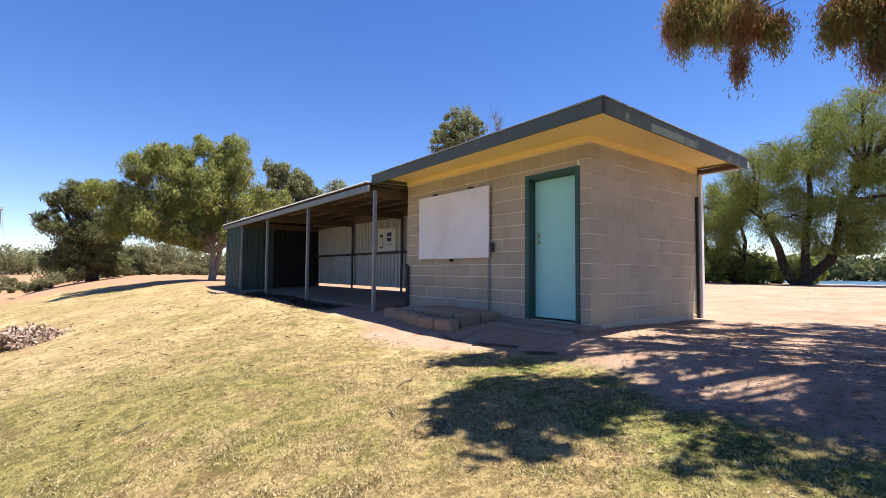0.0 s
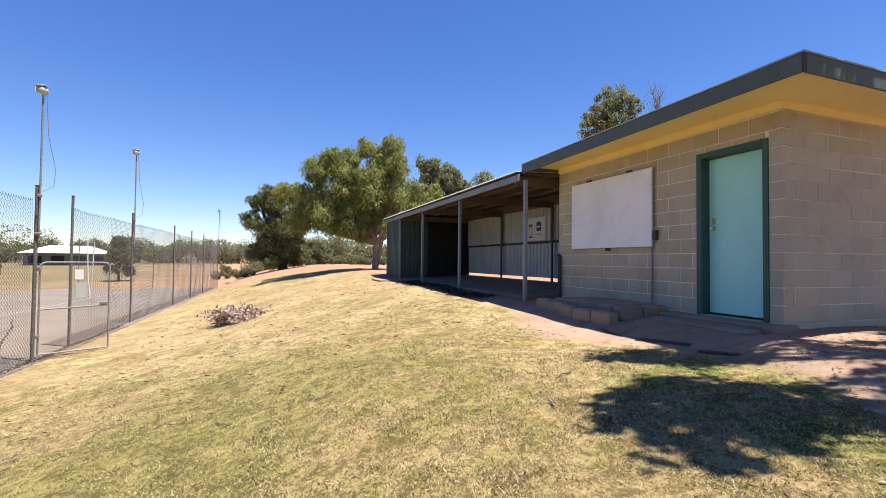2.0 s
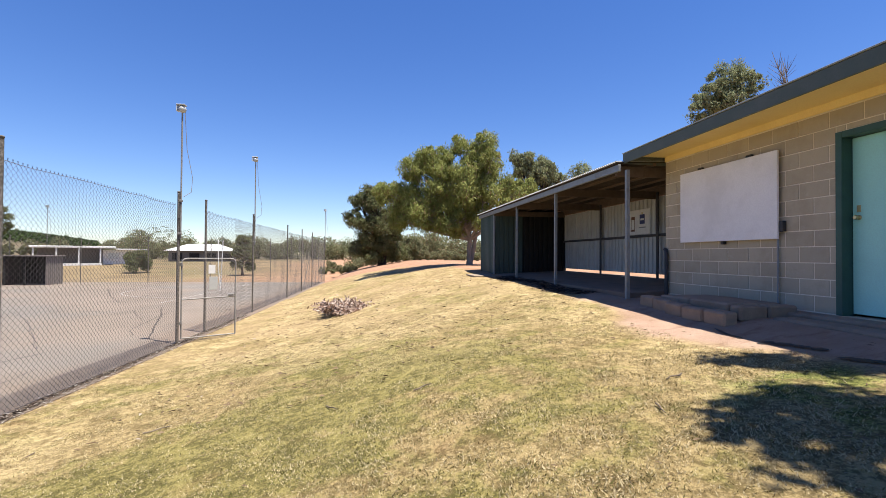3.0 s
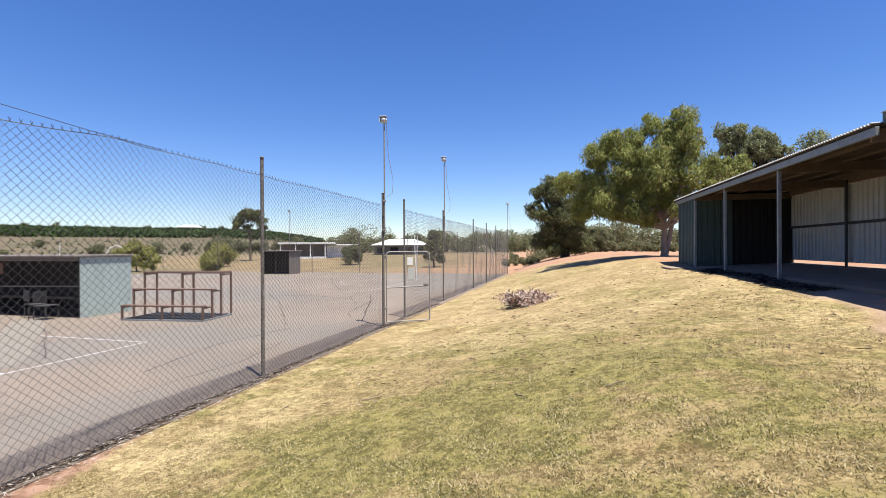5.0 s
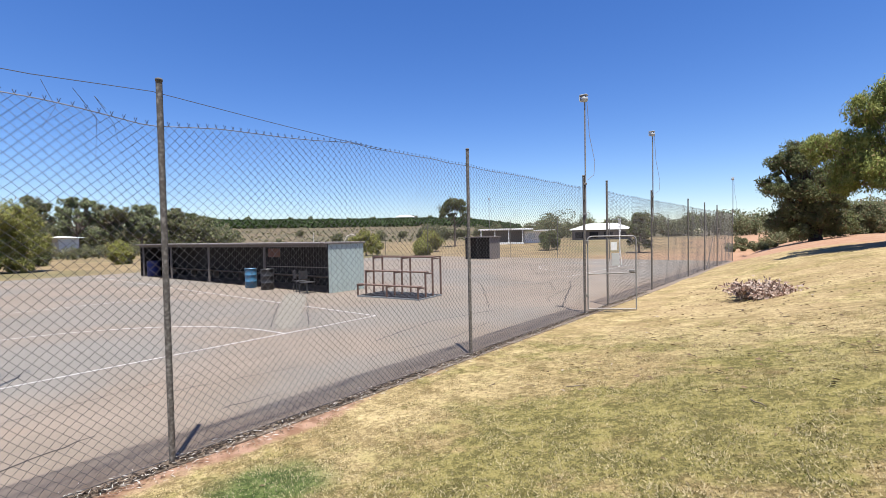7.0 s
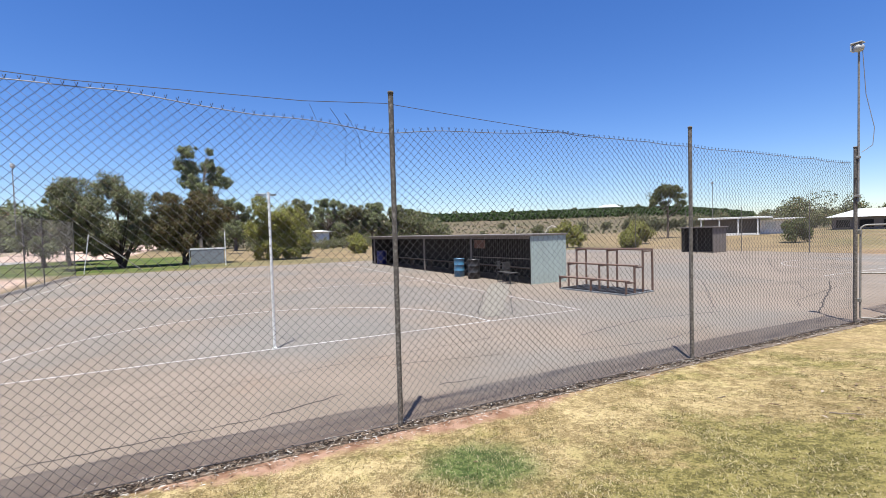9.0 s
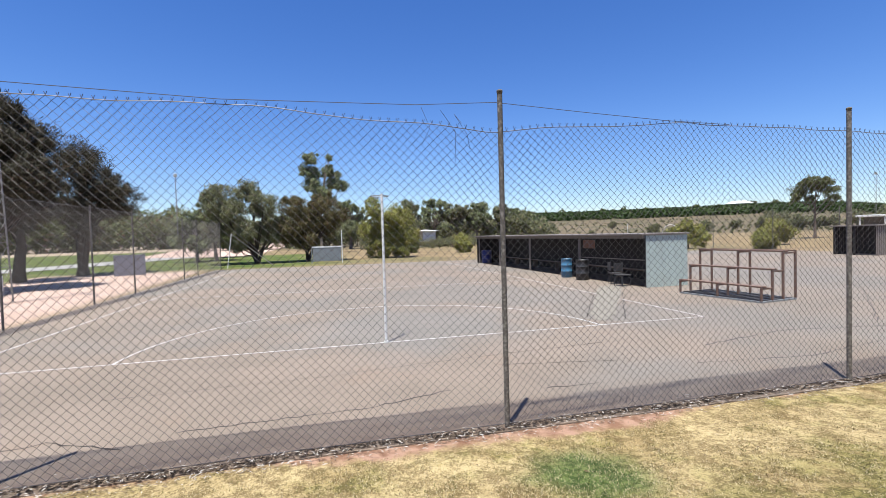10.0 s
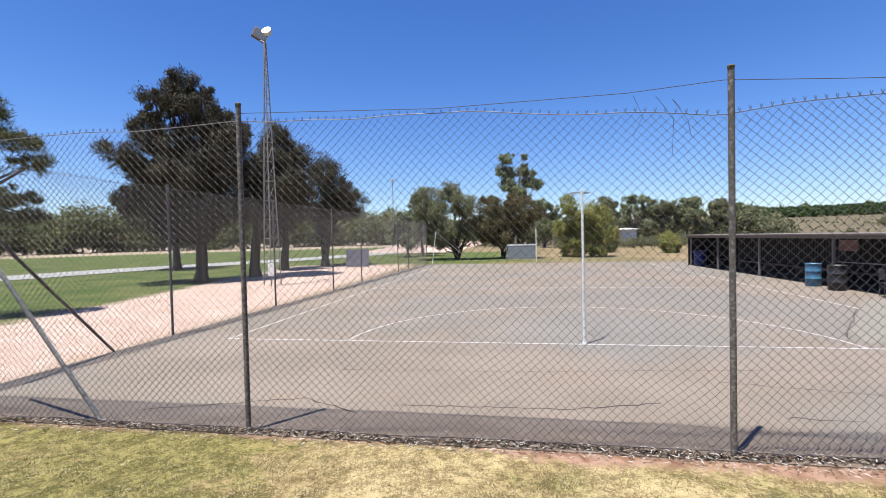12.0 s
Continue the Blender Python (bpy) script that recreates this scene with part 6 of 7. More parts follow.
tree("pine_tree", "pine tree with open feathery branches at the park's edge", PB, (6.0, 0.3),
     [(x - PB[0], y - PB[1], z - PB[2], a, b, c) for x, y, z, a, b, c in ((-18.3, -19.1, 5.6, 0.9, 0.8, 0.35), (-18.7, -18.8, 4.9, 0.7, 0.6, 0.25), (-18.1, -19.3, 3.8, 0.9, 0.8, 0.3), (-17.6, -20.0, 6.6, 1.2, 1.1, 0.5),
      (-16.6, -21.6, 7.4, 1.6, 1.5, 0.8), (-15.4, -22.0, 5.6, 1.7, 1.6, 0.8), (-17.6, -20.2, 4.6, 0.9, 0.8, 0.3), (-18.4, -19.0, 3.2, 0.7, 0.6, 0.25))], "hedge", 34000, 0.26, 0.02, "bark", 36, 0.1, clump=0.2)

# gums and bushes beyond the far end of the court
FAR_TREES = (
    (-60.0, -15.5, 6.4, 6.0, "bluegum", 61), (-93.7, 3.0, 9.8, 8.0, "bluegum", 47), (-97.4, 14.1, 10.0, 8.5, "far_gum", 48), (-99.6, 20.8, 10.4, 9.0, "bluegum", 49), (-101.6, 26.7, 10.2, 9.0, "far_gum", 50),
    (-102.4, 31.2, 9.6, 9.0, "bluegum", 62), (-103.6, 36.6, 9.0, 8.5, "far_gum", 63), (-104.6, 42.0, 8.2, 8.0, "olive", 64), (-88.0, 12.0, 7.0, 6.0, "far_gum", 65),
    (-59.2, 13.5, 2.0, 2.6, "shrub", 51), (-64.0, 8.5, 1.8, 3.0, "olive", 52), (-40.0, 37.5, 1.7, 2.4, "shrub", 54), (-46.0, 34.5, 3.0, 3.6, "shrub", 55),
    (-44.0, 44.0, 3.2, 3.6, "shrub", 56), (-18.0, 45.0, 4.0, 2.4, "olive", 57), (-29.3, 48.5, 2.6, 2.8, "olive", 58), (-62.0, -14.0, 6.0, 7.0, "olive", 59), (-72.0, -16.0, 7.0, 9.0, "olive", 60))
for x, y, h, w, leaf, sd in FAR_TREES:
    near = math.hypot(x + 5, y + 4)
    bushy = h < 4.5 or leaf == "shrub"
    tree("bush" if bushy else "gum_tree", "bushy green shrub in the dry field" if bushy else "leafy gum tree beyond the court", on(x, y), (h * 0.55, 0.06 * h * 0.5), round_blobs(sd, 9 if bushy else 26, w, h * (0.9 if bushy else 0.80), h * (0.1 if bushy else 0.18), size=0.45 if bushy else 0.24),
         leaf, 14000 if not bushy else 9000, 0.004 * near + 0.04, 0.0014 * near + 0.012, "bark", sd, 0.4, "bush" if bushy else "tree", group="trees beyond the court", clump=0.3, puff=90)


tree("gum_tree", "spreading grey-olive gum tree with forked stems beyond the court", on(-51.6, -8.7), (1.6, 0.17),
     crown(96, [(-3.2, 6.5, 1.2), (-0.6, 6.7, 1.1), (-4.0, 5.3, 1.0), (-1.9, 4.9, 1.6), (0.9, 5.5, 1.2), (-3.6, 3.5, 1.1), (-0.9, 3.1, 1.4), (1.5, 3.4, 1.5), (-1.6, 1.9, 0.95)], 1.8, 0.8, 41),
     "far_gum", 40000, 0.24, 0.07, "dark_bark", 41, 0.5, clump=0.27, puff=120, group="trees beyond the court", forks=((-1.8, -1.6, 3.4, 0.15), (0.6, 1.2, 3.2, 0.14)))
tree("gum_tree", "brown-green gum tree beyond the court", on(-52.4, -4.3), (1.9, 0.2),
     crown(91, [(-1.0, 5.5, 1.3), (1.8, 5.8, 1.36), (0.3, 4.1, 1.8), (-1.4, 3.1, 1.5), (2.1, 3.7, 1.36), (0.0, 2.1, 1.0), (2.9, 4.7, 1.1)], 1.6, 0.8, 42),
     "shrub_brown", 32000, 0.24, 0.07, "dark_bark", 42, 0.5, clump=0.27, puff=120, group="trees beyond the court", forks=((0.4, 1.4, 3.0, 0.15),))
tree("bush", "large rounded yellow-green bush at the far edge of the court", on(-53.0, 3.6), (1.2, 0.16),
     crown(81, [(-1.2, 5.3, 0.98), (-0.3, 3.9, 1.45), (1.3, 4.2, 1.19), (-1.9, 3.0, 1.23), (0.0, 1.9, 1.45), (1.9, 2.5, 1.27), (-1.0, 0.9, 1.06), (1.2, 0.7, 0.95)], 1.2, 0.85, 46),
     "shrub", 34000, 0.22, 0.07, "bark", 46, 0.4, "bush", clump=0.25, puff=120, limbs=False, group="trees beyond the court")
tree("gum_tree", "tall thin gum tree with two ragged heads beyond the court", on(-75.6, -2.4), (9.0, 0.24),
     crown(89, [(-1.2, 13.7, 1.0), (-1.5, 11.9, 1.2), (-1.0, 10.2, 1.15), (1.3, 13.8, 0.55), (1.0, 12.1, 0.85), (1.7, 10.3, 0.95), (3.1, 9.8, 0.8), (2.2, 11.5, 0.6), (0.0, 8.7, 1.4)], 0.9, 0.9, 44),
     "bluegum", 24000, 0.3, 0.09, "pale_bark", 44, 0.6, clump=0.24, puff=100, group="trees beyond the court")
tree("gum_tree", "lone gum tree with a domed crown in the dry field", on(-47.7, 54.7), (4.4, 0.17),
     [(0, 0, 6.8, 1.5, 1.5, 0.7), (-1.3, -0.9, 5.6, 0.9, 0.9, 0.8), (1.3, 1.0, 5.5, 0.9, 0.9, 0.8), (-0.7, -0.4, 6.2, 1.0, 1.0, 0.8), (0.8, 0.5, 6.3, 1.0, 1.0, 0.7), (-0.4, 0, 5.0, 0.7, 0.7, 0.4), (-1.6, -1.2, 4.7, 0.5, 0.5, 0.4), (1.6, 1.2, 4.5, 0.5, 0.5, 0.4)],
     "olive", 14000, 0.24, 0.075, "bark", 53, 0.4, clump=0.24, puff=100, group="trees beyond the court")


def woods(label, spots, leaf, seed, size, per=800):
    """A far belt of trees, which nobody could count: trunks and leaves in one mesh."""
    r = np.random.RandomState(seed)
    V, F = [], []
    for x, y, h, w in spots:
        z = land(x, y)
        k = len(V)
        V += [(x - 0.2, y, z), (x + 0.2, y, z), (x, y + 0.2, z), (x, y, z + h * 0.7)]
        F += [(k, k + 1, k + 3), (k + 1, k + 2, k + 3), (k + 2, k, k + 3)]
        blobs = [(r.uniform(-0.3, 0.3) * w, r.uniform(-0.3, 0.3) * w, h * r.uniform(0.25, 0.8), w * r.uniform(0.2, 0.34)) for _ in range(6)]
        for i in range(per):
            bx, by, bz, br = blobs[r.randint(6)]
            d = r.normal(size=3)
            d /= np.linalg.norm(d)
            c = np.array([x + bx, y + by, z + bz]) + d * br * r.uniform(0.5, 1.1)
            if c[2] < z:
                c[2] = z + 0.1
            a = r.normal(size=3)
            a /= np.linalg.norm(a)
            s = np.cross(a, r.normal(size=3))
            s /= np.linalg.norm(s) + 1e-9
            L, W = size * r.uniform(0.6, 1.4), size * 0.5 * r.uniform(0.6, 1.4)
            k = len(V)
            V += [tuple(c - a * L / 2), tuple(c + s * W), tuple(c + a * L / 2)]
            F.append((k, k + 1, k + 2))
    return single("far_woods", Shape().add(V, F), leaf, label, "woods", kind="stuff")


def belt(az0, az1, r0, r1, n, h0, h1, seed):
    """Places between two bearings (degrees to the left of the way along y) and two distances."""
    r = random.Random(seed)
    out = []
    for i in range(n):
        a, d = radians(az0 + (az1 - az0) * (i + r.random()) / n), r.uniform(r0, r1)
        h = r.uniform(h0, h1)
        out.append((-5.4 - d * math.sin(a), -3.7 + d * math.cos(a), h, h * r.uniform(0.9, 1.4)))
    return out


woods("dark belt of trees beyond the dry field", belt(-8, 27, 105, 135, 50, 3.5, 6.0, 1) + belt(27, 40, 115, 140, 14, 2.0, 4.0, 31), "far_gum", 1, 0.42, 1500)
woods("scattered scrub and trees below the orchard ridge", belt(34, 66, 95, 160, 10, 1.4, 3.0, 2), "far_gum", 2, 0.35, 1400)
woods("low grey-green scrub over the slope below the orchard", belt(26, 68, 100, 200, 520, 0.2, 0.6, 12), "far_gum", 12, 0.4, 30)
woods("belt of grey-green trees west of the court", belt(62, 92, 105, 130, 44, 4.5, 7.5, 3), "far_gum", 3, 0.6, 900)
woods("trees beyond the park", belt(88, 104, 105, 130, 14, 5.0, 9.0, 4) + belt(104, 135, 174, 195, 30, 9.0, 14.0, 24), "far_gum", 4, 1.0, 700)
woods("low scrub before the western trees", belt(64, 84, 76, 88, 66, 0.8, 2.1, 21), "far_gum", 21, 0.24, 360)
woods("green trees far beyond the park", belt(104, 152, 168, 190, 80, 9.0, 15.0, 8), "olive", 8, 1.25, 1000)
woods("low green undergrowth beyond the red earth", belt(-34, 6, 48, 60, 140, 0.4, 1.3, 15), "far_gum", 15, 0.15, 600)
woods("trees and scrub behind the shed", belt(-70, 2, 66, 90, 76, 1.6, 4.2, 5), "far_gum", 5, 0.36, 900)
woods("trees on the far bank of the water", belt(-125, -62, 150, 175, 90, 7.0, 10.0, 6), "olive", 6, 1.6, 380)
woods("trees along the crest of the orchard ridge", belt(30, 64, 318, 330, 40, 2.0, 5.0, 7), "olive", 7, 1.2, 420)
woods("low bushes along the bank by the water", belt(-76.5, -40, 31, 35, 34, 0.9, 1.9, 9), "pepper", 9, 0.3)


def orchard():
    """Hedge rows across the ridge."""
    r = np.random.RandomState(5)
    V, F = [], []
    for band0, band1, step in ((208, 312, 6.0),):
        d = band0
        while d < band1:
            for i in range(260):
                a = radians(28 + 38 * i / 260 + r.uniform(-0.05, 0.05))
                x, y = -5.4 - d * math.sin(a), -3.7 + d * math.cos(a)
                z = land(x, y)
                for j in range(5):
                    c = np.array([x, y, z + r.uniform(0.2, 1.7)]) + r.normal(size=3) * np.array([0.5, 0.5, 0.2])
                    u = r.normal(size=3)
                    u /= np.linalg.norm(u)
                    s = np.cross(u, r.normal(size=3))
                    s /= np.linalg.norm(s) + 1e-9
                    k = len(V)
                    L = r.uniform(0.5, 0.95)
                    V += [tuple(c - u * L), tuple(c + s * L * 0.7), tuple(c + u * L), tuple(c - s * L * 0.7)]
                    F.append((k, k + 1, k + 2, k + 3))
            d += step
    return single("orchard_rows", Shape().add(V, F), "orchard", "dark green orchard rows across the far ridge", "orchard", kind="stuff")


orchard()


# ---- water ----
def lake():
    xs = [34, 60, 100, 200]
    v = [(x, y, 0.95) for x in xs for y in (-160, 120)]
    f = [(2 * i, 2 * i + 2, 2 * i + 3, 2 * i + 1) for i in range(3)]
    n = Nodes("water")
    n.finish((0.06, 0.13, 0.20), 0.25, bump=n.noise(1.2, 4.0), depth=0.15, strength=0.6)
    MAT["water"] = n.mat
    return single("water", Shape().add(v, f), "water", "blue lake beyond the bank", "lake", kind="structure")


lake()


# ---- far buildings ----
def verandah_house():
    b = thing("club_house", "long low white building with an open verandah", "building", (-43, 61.5, land(-43, 61.5)))
    m = Matrix.Translation((-46.0, 60.2, land(-46, 60) + 0.1)) @ Matrix.Rotation(radians(26), 4, "Z")

    def put(sh):
        sh.v = [tuple(m @ Vector(p)) for p in sh.v]
        return sh

    part("roof", put(Shape().box(-0.4, 8.0, -2.6, 4, 2.06, 2.3, 0.03)), "white", b, "white sheet roof with a deep fascia")
    part("lower_roof", put(Shape().box(8.02, 11.4, -1.8, 4, 1.85, 2.02, 0.02)), "white", b)
    part("wall", put(Shape().box(0, 6.6, 0.6, 3.8, -0.3, 2.05)), "hut_roof", b)
    part("wall_end", put(Shape().box(6.62, 11.0, -1.0, 3.7, -0.3, 1.84)), "white", b, "white end wall")
    part("kerb", put(Shape().box(-0.3, 6.6, -2.6, -2.3, -0.3, 0.18)), "white", b)
    for i in range(4):
        part("post", put(Shape().box(-0.1 + i * 2.15, 0.05 + i * 2.15, -2.5, -2.32, 0.18, 2.055)), "white", b)
    for i in range(2):
        part("window", put(Shape().box(7.2 + i * 1.8, 8.3 + i * 1.8, -1.04, -1.01, 0.7, 1.5)), "glass", b)
    return b


verandah_house()


def hip_house(x, y, z, w, d, wall_h, roof_h, turn, label, wall="pale_sheet"):
    b = thing("house", label, "house", (x, y, z))
    m = Matrix.Translation((x, y, z)) @ Matrix.Rotation(radians(turn), 4, "Z")

    def put(sh):
        sh.v = [tuple(m @ Vector(p)) for p in sh.v]
        return sh

    e = 0.6
    part("wall", put(Shape().box(-w / 2, w / 2, -d / 2, d / 2, -0.5, wall_h - 0.003)), wall, b)
    v = [(-w / 2 - e, -d / 2 - e, wall_h), (w / 2 + e, -d / 2 - e, wall_h), (w / 2 + e, d / 2 + e, wall_h), (-w / 2 - e, d / 2 + e, wall_h), (-w / 2 + d * 0.4, 0, wall_h + roof_h), (w / 2 - d * 0.4, 0, wall_h + roof_h)]
    part("roof", put(Shape().add(v, [(0, 1, 5, 4), (1, 2, 5), (2, 3, 4, 5), (3, 0, 4), (3, 2, 1, 0)])), "white", b, "white hipped roof")
    for i in range(4):
        u = -w / 2 + w * (i + 0.5) / 4
        part("window", put(Shape().box(u - 0.7, u + 0.7, -d / 2 - 0.06, -d / 2 - 0.01, 0.7, wall_h - 0.4)), "hut_dark", b)
    return b


# the first house's dark wall colour stands for shade under its eaves
hip_house(-32.5, 77.5, land(-32.5, 77.5) - 0.45, 9.4, 6, 2.1, 1.1, 15, "house with a white hipped roof beyond the field", "hut_roof")
hip_house(-208, 222, land(-208, 222), 12, 8, 3.0, 1.6, 40, "far house on the crest of the orchard ridge")
hip_house(-93.2, 17.2, 0.1, 2.7, 3.4, 2.9, 0.3, -75, "small white building among trees west of the court", "white")


# ---- beyond the left fence ----
def tower():
    x, y, h = -27.3, -15.4, 12.0
    t = thing("light_tower", "tall three-legged lattice tower with flood lights", "light tower", (x, y, 0))
    legs = []
    for i in range(3):
        a = 2 * math.pi * i / 3 + 0.4
        legs.append([(x + (0.42 * (1 - k) + 0.05) * math.cos(a), y + (0.42 * (1 - k) + 0.05) * math.sin(a), h * k) for k in (0, 0.25, 0.5, 0.75, 1.0)])
        part("leg", Shape().tube(legs[-1], 0.03, 6), "galv", t, smooth=True)
    for j in range(12):
        k = (j + 0.5) / 12 * 0.95
        for i in range(3):
            a, b = 2 * math.pi * i / 3 + 0.4, 2 * math.pi * (i + 1) / 3 + 0.4
            q, q2 = 0.42 * (1 - k) + 0.05, 0.42 * (1 - k - 0.07) + 0.05
            part("rung", Shape().tube([(x + q * math.cos(a), y + q * math.sin(a), h * k), (x + q * math.cos(b), y + q * math.sin(b), h * k)], 0.014, 4), "galv", t)
            part("lattice_bar", Shape().tube([(x + q * math.cos(a), y + q * math.sin(a), h * k), (x + q2 * math.cos(b), y + q2 * math.sin(b), h * (k + 0.07))], 0.010, 4), "galv", t)
    part("bracket", Shape().tube([(x - 0.5, y - 0.5, h + 0.35), (x, y, h), (x + 0.3, y + 0.3, h + 0.2)], 0.03, 6), "galv", t)
    m = Matrix.Translation((x - 0.55, y - 0.55, h + 0.65)) @ Matrix.Rotation(radians(35), 4, "Z") @ Matrix.Rotation(radians(-25), 4, "X")
    part("flood_lamp", Shape().box(-0.1, 0.1, -0.35, 0.35, -0.28, 0.28, 0.04, m), "rust", t, "square rusty flood lamp")
    part("lamp_glass", Shape().box(0.102, 0.115, -0.30, 0.30, -0.24, 0.24, 0.004, m), "steel", t)
    m = Matrix.Translation((x + 0.35, y + 0.35, h + 0.30)) @ Matrix.Rotation(radians(60), 4, "Y")
    sh = Shape().lathe([(0.06, -0.15), (0.18, -0.05), (0.25, 0.12), (0.24, 0.16)], 16)
    sh.v = [tuple(m @ Vector(p)) for p in sh.v]
    part("flood_lamp", sh, "pale_sheet", t, "round flood lamp", True)
    part("switch_box", Shape().box(x + 0.42, x + 0.60, y + 0.1, y + 0.42, 0.55, 1.15, 0.02), "white", t, "white switch box")
    return t


tower()


def screen_board():
    b = thing("notice_panel", "faded blue-grey panel standing behind the fence", "panel", (-40.7, -15.4, 0))
    m = Matrix.Translation((-40.7, -15.4, 0)) @ Matrix.Rotation(radians(108), 4, "Z")
    part("panel", Shape().box(-0.87, 0.87, -0.02, 0.02, 0.1, 1.46, 0.004, m), "blue_grey", b)
    for s in (-0.84, 0.84):
        part("post", Shape().box(s - 0.03, s + 0.03, 0.022, 0.07, -0.1, 1.5, 0.004, m), "steel", b)
    return b


screen_board()


def far_frame():
    b = thing("scoreboard", "grey panel on white posts beyond the court", "scoreboard", (-47.5, -2.55, 0))
    m = Matrix.Translation((-47.5, -2.55, 0)) @ Matrix.Rotation(radians(90), 4, "Z")
    part("panel", Shape().box(-1.2, 1.2, -0.03, 0.03, 0.2, 1.38, 0.004, m), "steel", b)
    part("rail", Shape().box(-1.25, 1.25, -0.05, 0.05, 1.383, 1.49, 0.004, m), "white", b)
    part("post", Shape().box(1.255, 1.33, -0.04, 0.04, -0.1, 2.85, 0.004, m), "white", b)
    part("post", Shape().box(-1.33, -1.255, -0.04, 0.04, -0.1, 1.4, 0.004, m), "steel", b)
    return b


far_frame()


def hoop_frame():
    """A thin white field frame beyond the shelter."""
    b = thing("field_frame", "thin white pipe frame standing in the dry field", "frame", on(-50.4, 36.2))
    z = land(-50.4, 36.2)
    part("hoop", Shape().tube([(-51.1, 35.4, z), (-51.0, 35.5, 1.7), (-50.75, 35.8, 2.45), (-50.4, 36.2, 2.7), (-50.05, 36.6, 2.45), (-49.8, 36.9, 1.7), (-49.7, 37.0, z)], 0.03, 8), "white", b, smooth=True)
    part("post", Shape().tube([(-53.34, 32.65, z - 0.1), (-53.34, 32.65, 2.9)], 0.035, 8), "white", b, smooth=True)
    return b


hoop_frame()


def road():
    pts = [(20.0, -52.0), (-8.0, -46.5), (-34.0, -38.8), (-42.0, -36.6), (-49.0, -32.4), (-60.0, -27.0), (-78.0, -22.0)]
    out = []
    for (x0, y0), (x1, y1) in zip(pts, pts[1:]):
        for i in range(8):
            out.append((x0 + (x1 - x0) * i / 8, y0 + (y1 - y0) * i / 8, 0))
    out.append((*pts[-1], 0))
    sh = stripe(out, 6.5, 0.0)
    sh.v = [(x, y, land(x, y) + 0.05) for x, y, z in sh.v]
    return single("road", sh, "road", "grey sealed road through the park", "road", kind="structure")


road()


# ---- on the lawn ----
def brush_pile():
    b = Vector((-6.2, 10.2, land(-6.2, 10.2)))
    t = thing("brush_pile", "heap of dead brown branches with dry curled leaves on the lawn", "brush pile", tuple(b))
    r = random.Random(7)
    sh = Shape()
    V, F = [], []
    for i in range(110):
        a = r.uniform(0, 2 * math.pi)
        s = b + Vector((r.uniform(-0.5, 0.46), r.uniform(-0.5, 0.5), r.uniform(0.02, 0.17)))
        e = s + Vector((math.cos(a) * r.uniform(0.15, 0.42), math.sin(a) * r.uniform(0.2, 0.5), r.uniform(0.0, 0.30) * (1 - 0.9 * abs(s.x - b.x))))
        e.z = max(e.z, land(e.x, e.y) + 0.03)
        sh.tube([s, (s + e) / 2 + Vector((0, 0, 0.05)), e], [0.010, 0.007, 0.003], 4)
        for j in range(26):
            c = s.lerp(e, r.random()) + Vector((r.gauss(0, 0.07), r.gauss(0, 0.07), r.gauss(0.02, 0.05)))
            c.z = max(c.z, land(c.x, c.y) + 0.02)
            d = Vector((r.gauss(0, 1), r.gauss(0, 1), r.gauss(0, 1))).normalized() * r.uniform(0.04, 0.07)
            q = d.orthogonal().normalized() * r.uniform(0.018, 0.03)
            k = len(V)
            V += [c - d, c + q, c + d, c - q]
            F.append((k, k + 1, k + 2, k + 3))
    part("branches", sh, "bark", t, smooth=True)
    part("dry_leaves", Shape().add(V, F), "dead", t, "pinkish brown dead leaves", kind="stuff")
    return t


brush_pile()


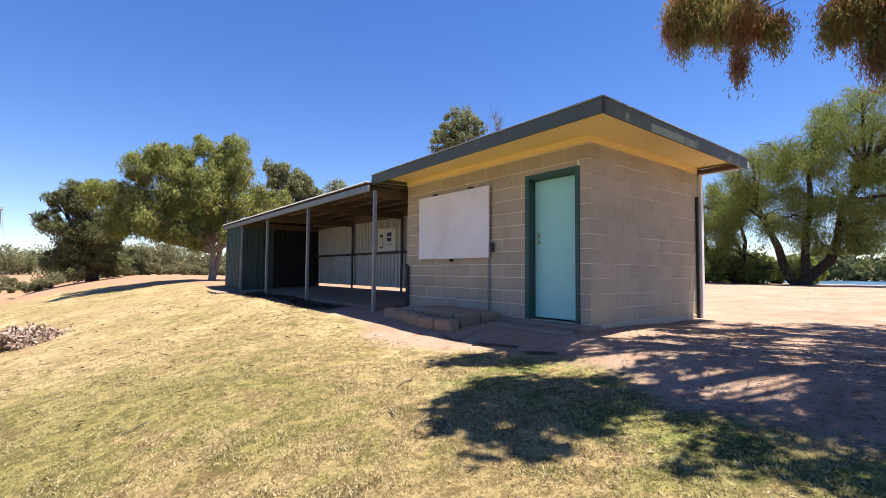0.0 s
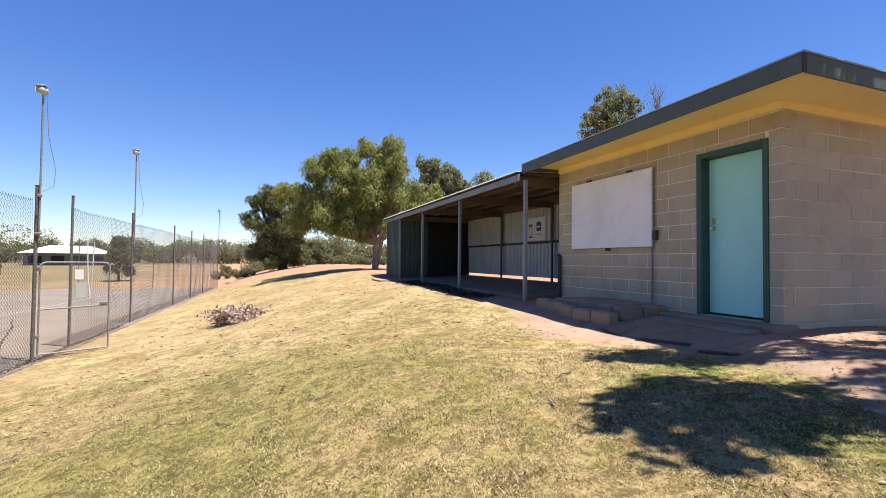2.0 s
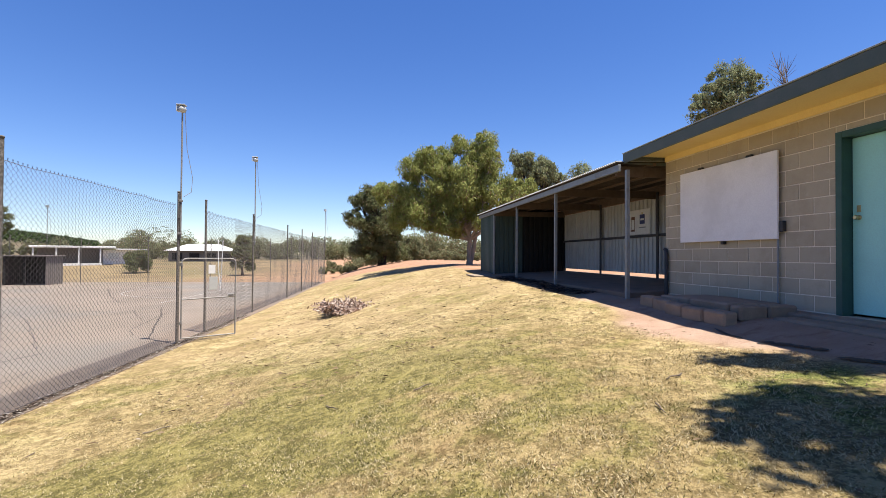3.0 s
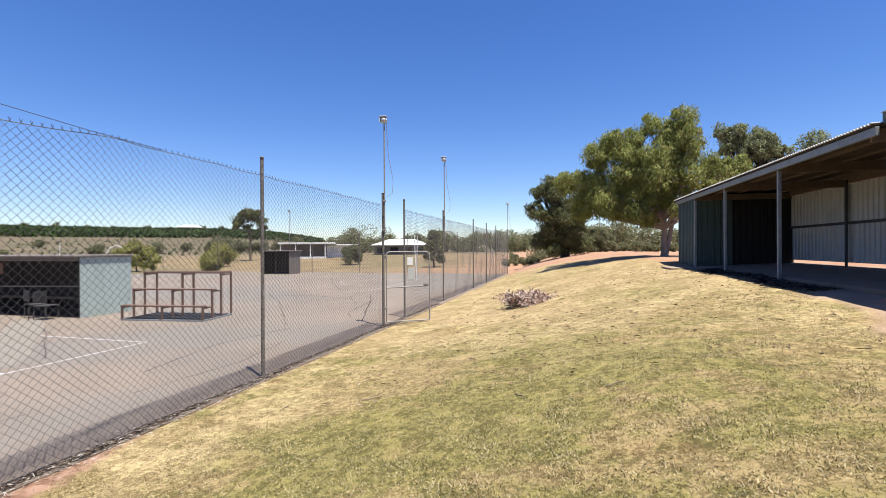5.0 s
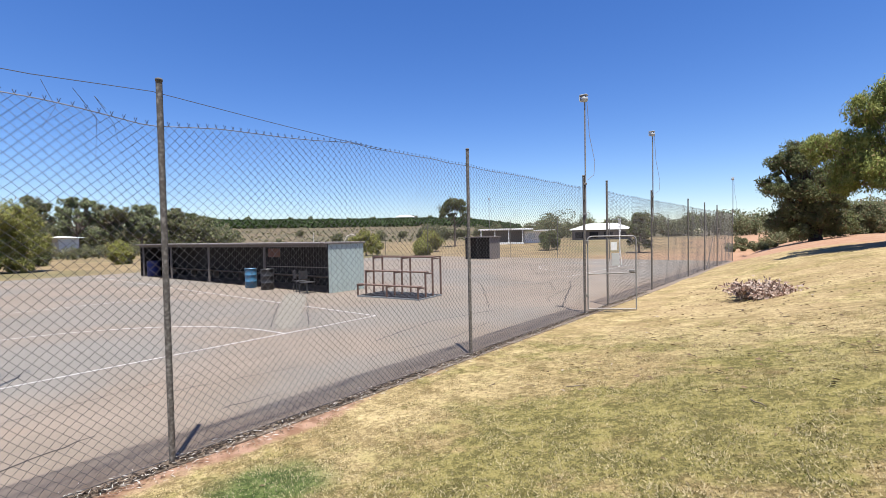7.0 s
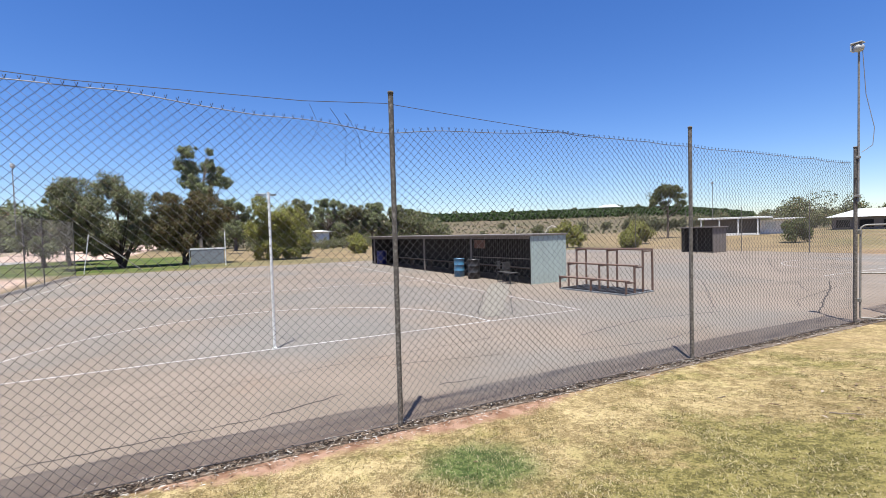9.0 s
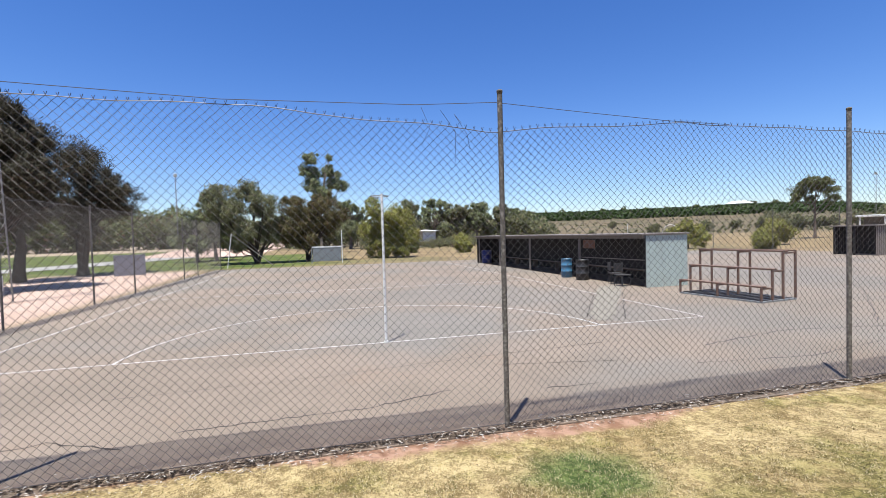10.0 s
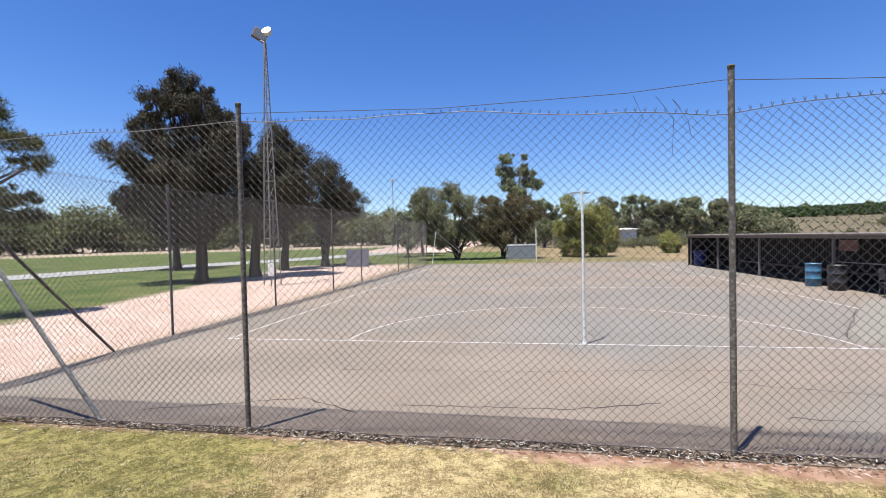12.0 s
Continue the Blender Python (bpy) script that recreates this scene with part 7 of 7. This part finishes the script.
def litter():
    """Fallen leaves and bark on the lawn, and a strip of them along the fence."""
    r = random.Random(13)
    V, F = [], []

    def scrap(x, y, z, ln, w):
        a = r.uniform(0, 2 * math.pi)
        d = Vector((math.cos(a), math.sin(a), r.uniform(-0.15, 0.15))) * ln
        q = Vector((-math.sin(a), math.cos(a), r.uniform(-0.6, 0.6))) * w
        c = Vector((x, y, z))
        k = len(V)
        V.extend([c - d, c + q + Vector((0, 0, w * 0.6)), c + d, c - q + Vector((0, 0, w * 0.6))])
        F.append((k, k + 1, k + 2, k + 3))

    for i in range(7500):
        y = r.uniform(-12.0, 14.0)
        x = fence_x(y) + 0.1 + r.gauss(0.0, 0.09)
        scrap(x, y, max(land(x, y), 0.05 if x < fence_x(y) + 0.12 else 0.0) + 0.01 + r.random() * 0.04, r.uniform(0.012, 0.04), r.uniform(0.002, 0.006))
    single("leaf_litter", Shape().add(V, F), "litter", "fallen dry leaves and bark scraps along the fence", "leaf litter", kind="stuff")
    V.clear()
    F.clear()
    for i in range(9000):
        y = r.uniform(-12.0, 14.0)
        x = fence_x(y) + 0.02 + 0.02 * math.sin(y * 2.3) + r.gauss(0.0, 0.035)
        scrap(x, y, 0.052 + r.random() * 0.03 * max(0.0, 1 - abs(x - fence_x(y)) * 8), r.uniform(0.01, 0.035), r.uniform(0.004, 0.012))
    single("leaf_litter", Shape().add(V, F), "mulch", "dark rotting leaves piled under the netting", "leaf litter", kind="stuff")
    V.clear()
    F.clear()
    for i in range(700):
        x, y = r.uniform(-9.6, -1.2), r.uniform(-7.5, 9.0)
        scrap(x, y, land(x, y) + 0.015, r.uniform(0.008, 0.03), r.uniform(0.003, 0.007))
    for i in range(700):
        x, y = r.uniform(-8.5, -1.8), r.uniform(1.5, 14.0)
        scrap(x, y, land(x, y) + 0.02, r.uniform(0.025, 0.055), r.uniform(0.01, 0.02))
    for i in range(4200):
        x, y = r.gauss(-0.4, 1.3), r.gauss(-2.6, 1.2)
        if y > -0.2 and x > -0.3:
            continue
        scrap(x, y, land(x, y) + 0.012, r.uniform(0.01, 0.035), r.uniform(0.003, 0.007))
    return single("leaf_litter", Shape().add(V, F), "fallen", "fallen brown gum leaves on the grass", "leaf litter", kind="stuff")


litter()


def twigs():
    r = random.Random(17)
    for i in range(9):
        x, y = (-7.62, 1.86) if i == 0 else (r.uniform(-9, -2.5), r.uniform(-2, 8))
        a, ln = (0.15, 0.14) if i == 0 else (r.uniform(0, 6.28), r.uniform(0.04, 0.11))
        pts = [(x + math.cos(a) * ln * k, y + math.sin(a) * ln * k + 0.015 * math.sin(5 * k), land(x + math.cos(a) * ln * k, y + math.sin(a) * ln * k) + 0.018) for k in (-1, -0.4, 0.3, 1)]
        single("twig", Shape().tube(pts, [0.007, 0.007, 0.006, 0.003], 5), "pale_bark" if i == 0 else "bark", "fallen dry twig on the lawn", "twig", group="twigs on the lawn")


twigs()


def dark_plastic():
    """Torn weed mat showing in the earth before the kiosk."""
    r = random.Random(23)
    for pts, w in (([(-1.38, 0.74), (-1.28, 0.5), (-1.24, 0.3), (-1.2, 0.12)], 0.07), ([(-1.3, -0.02), (-1.25, -0.2), (-1.16, -0.42)], 0.06), ([(-1.28, 1.5), (-1.36, 1.2), (-1.38, 0.9)], 0.025)):
        v, f, line = [], [], []
        for (x0, y0), (x1, y1) in zip(pts, pts[1:]):
            for k in range(6):
                line.append((x0 + (x1 - x0) * k / 6, y0 + (y1 - y0) * k / 6))
        for i, (x, y) in enumerate(line):
            q = w * r.uniform(0.3, 1.0) * (0.2 if i in (0, len(line) - 1) else 1)
            v += [(x - q, y, land(x - q, y) + 0.012), (x + q, y, land(x + q, y) + 0.012)]
            if i:
                f.append((2 * i - 2, 2 * i - 1, 2 * i + 1, 2 * i))
        single("weed_mat", Shape().add(v, f), "black", "torn black weed mat showing through the earth", "weed mat", group="weed mat by the kiosk")


dark_plastic()


def grass():
    """Short dry blades over the lawn near the camera, thinning out with distance."""
    r = np.random.RandomState(2)
    n = 980000
    th = r.rand(n) * 2 * math.pi
    u = r.rand(n)
    rad = np.where(r.rand(n) < 0.11, 2.1 * np.sqrt(u), 1.9 + 8.1 * u ** 1.15)
    x, y = -5.4 + rad * np.cos(th), -3.7 + rad * np.sin(th)
    edge = -1.45 - 0.6 / (1 + np.exp(-4.0 * (y - 0.6))) / (1 + np.exp(4.0 * (y - 3.0))) - 0.3 / (1 + np.exp(5.0 * (y + 1.5))) + 0.2 * np.sin(y * 1.3) + 0.15 * np.sin(y * 3.7 + 1)
    near = 1 / (1 + np.exp(-3.0 * (y + 3.6))) / (1 + np.exp(3.0 * (y - 0.4)))
    keep = (x > -10.22 + 0.03 * y + 0.24 * near + 0.14 * np.abs(np.sin(y * 2.1))) & (x < edge)
    # tufts: thinner where the earth shows through
    keep &= (np.sin(x * 2.1 + 1.3 * np.sin(y * 1.7)) * np.sin(y * 2.6 + 1.1 * np.sin(x * 1.9)) + r.rand(n) * 1.6) > 0.1
    x, y = x[keep], y[keep]
    n = len(x)
    z = np.array([land(a, b) for a, b in zip(x, y)])
    h = 0.008 + 0.016 * r.rand(n) ** 2
    a = r.rand(n) * 2 * math.pi
    w = 0.0030 + 0.0030 * r.rand(n)
    lean = 0.009 + 0.016 * r.rand(n)
    flat = r.rand(n) < 0.45
    lean[flat] *= 1.5
    h[flat] *= 0.4
    b = r.rand(n) * 2 * math.pi
    V = np.empty((n, 3, 3))
    V[:, 0] = np.stack([x - w * np.cos(a), y - w * np.sin(a), z - 0.004], 1)
    V[:, 1] = np.stack([x + w * np.cos(a), y + w * np.sin(a), z - 0.004], 1)
    V[:, 2] = np.stack([x + lean * np.cos(b), y + lean * np.sin(b), z + h], 1)
    me = bpy.data.meshes.new("grass")
    me.vertices.add(3 * n)
    me.vertices.foreach_set("co", V.ravel())
    me.loops.add(3 * n)
    me.loops.foreach_set("vertex_index", np.arange(3 * n))
    me.polygons.add(n)
    me.polygons.foreach_set("loop_start", np.arange(0, 3 * n, 3))
    me.polygons.foreach_set("loop_total", np.full(n, 3))
    me.update(calc_edges=True)
    me.materials.append(MAT["grass"])
    return tagged(new("grass", me), "short dry straw and green grass blades", "grass", kind="stuff")


grass()
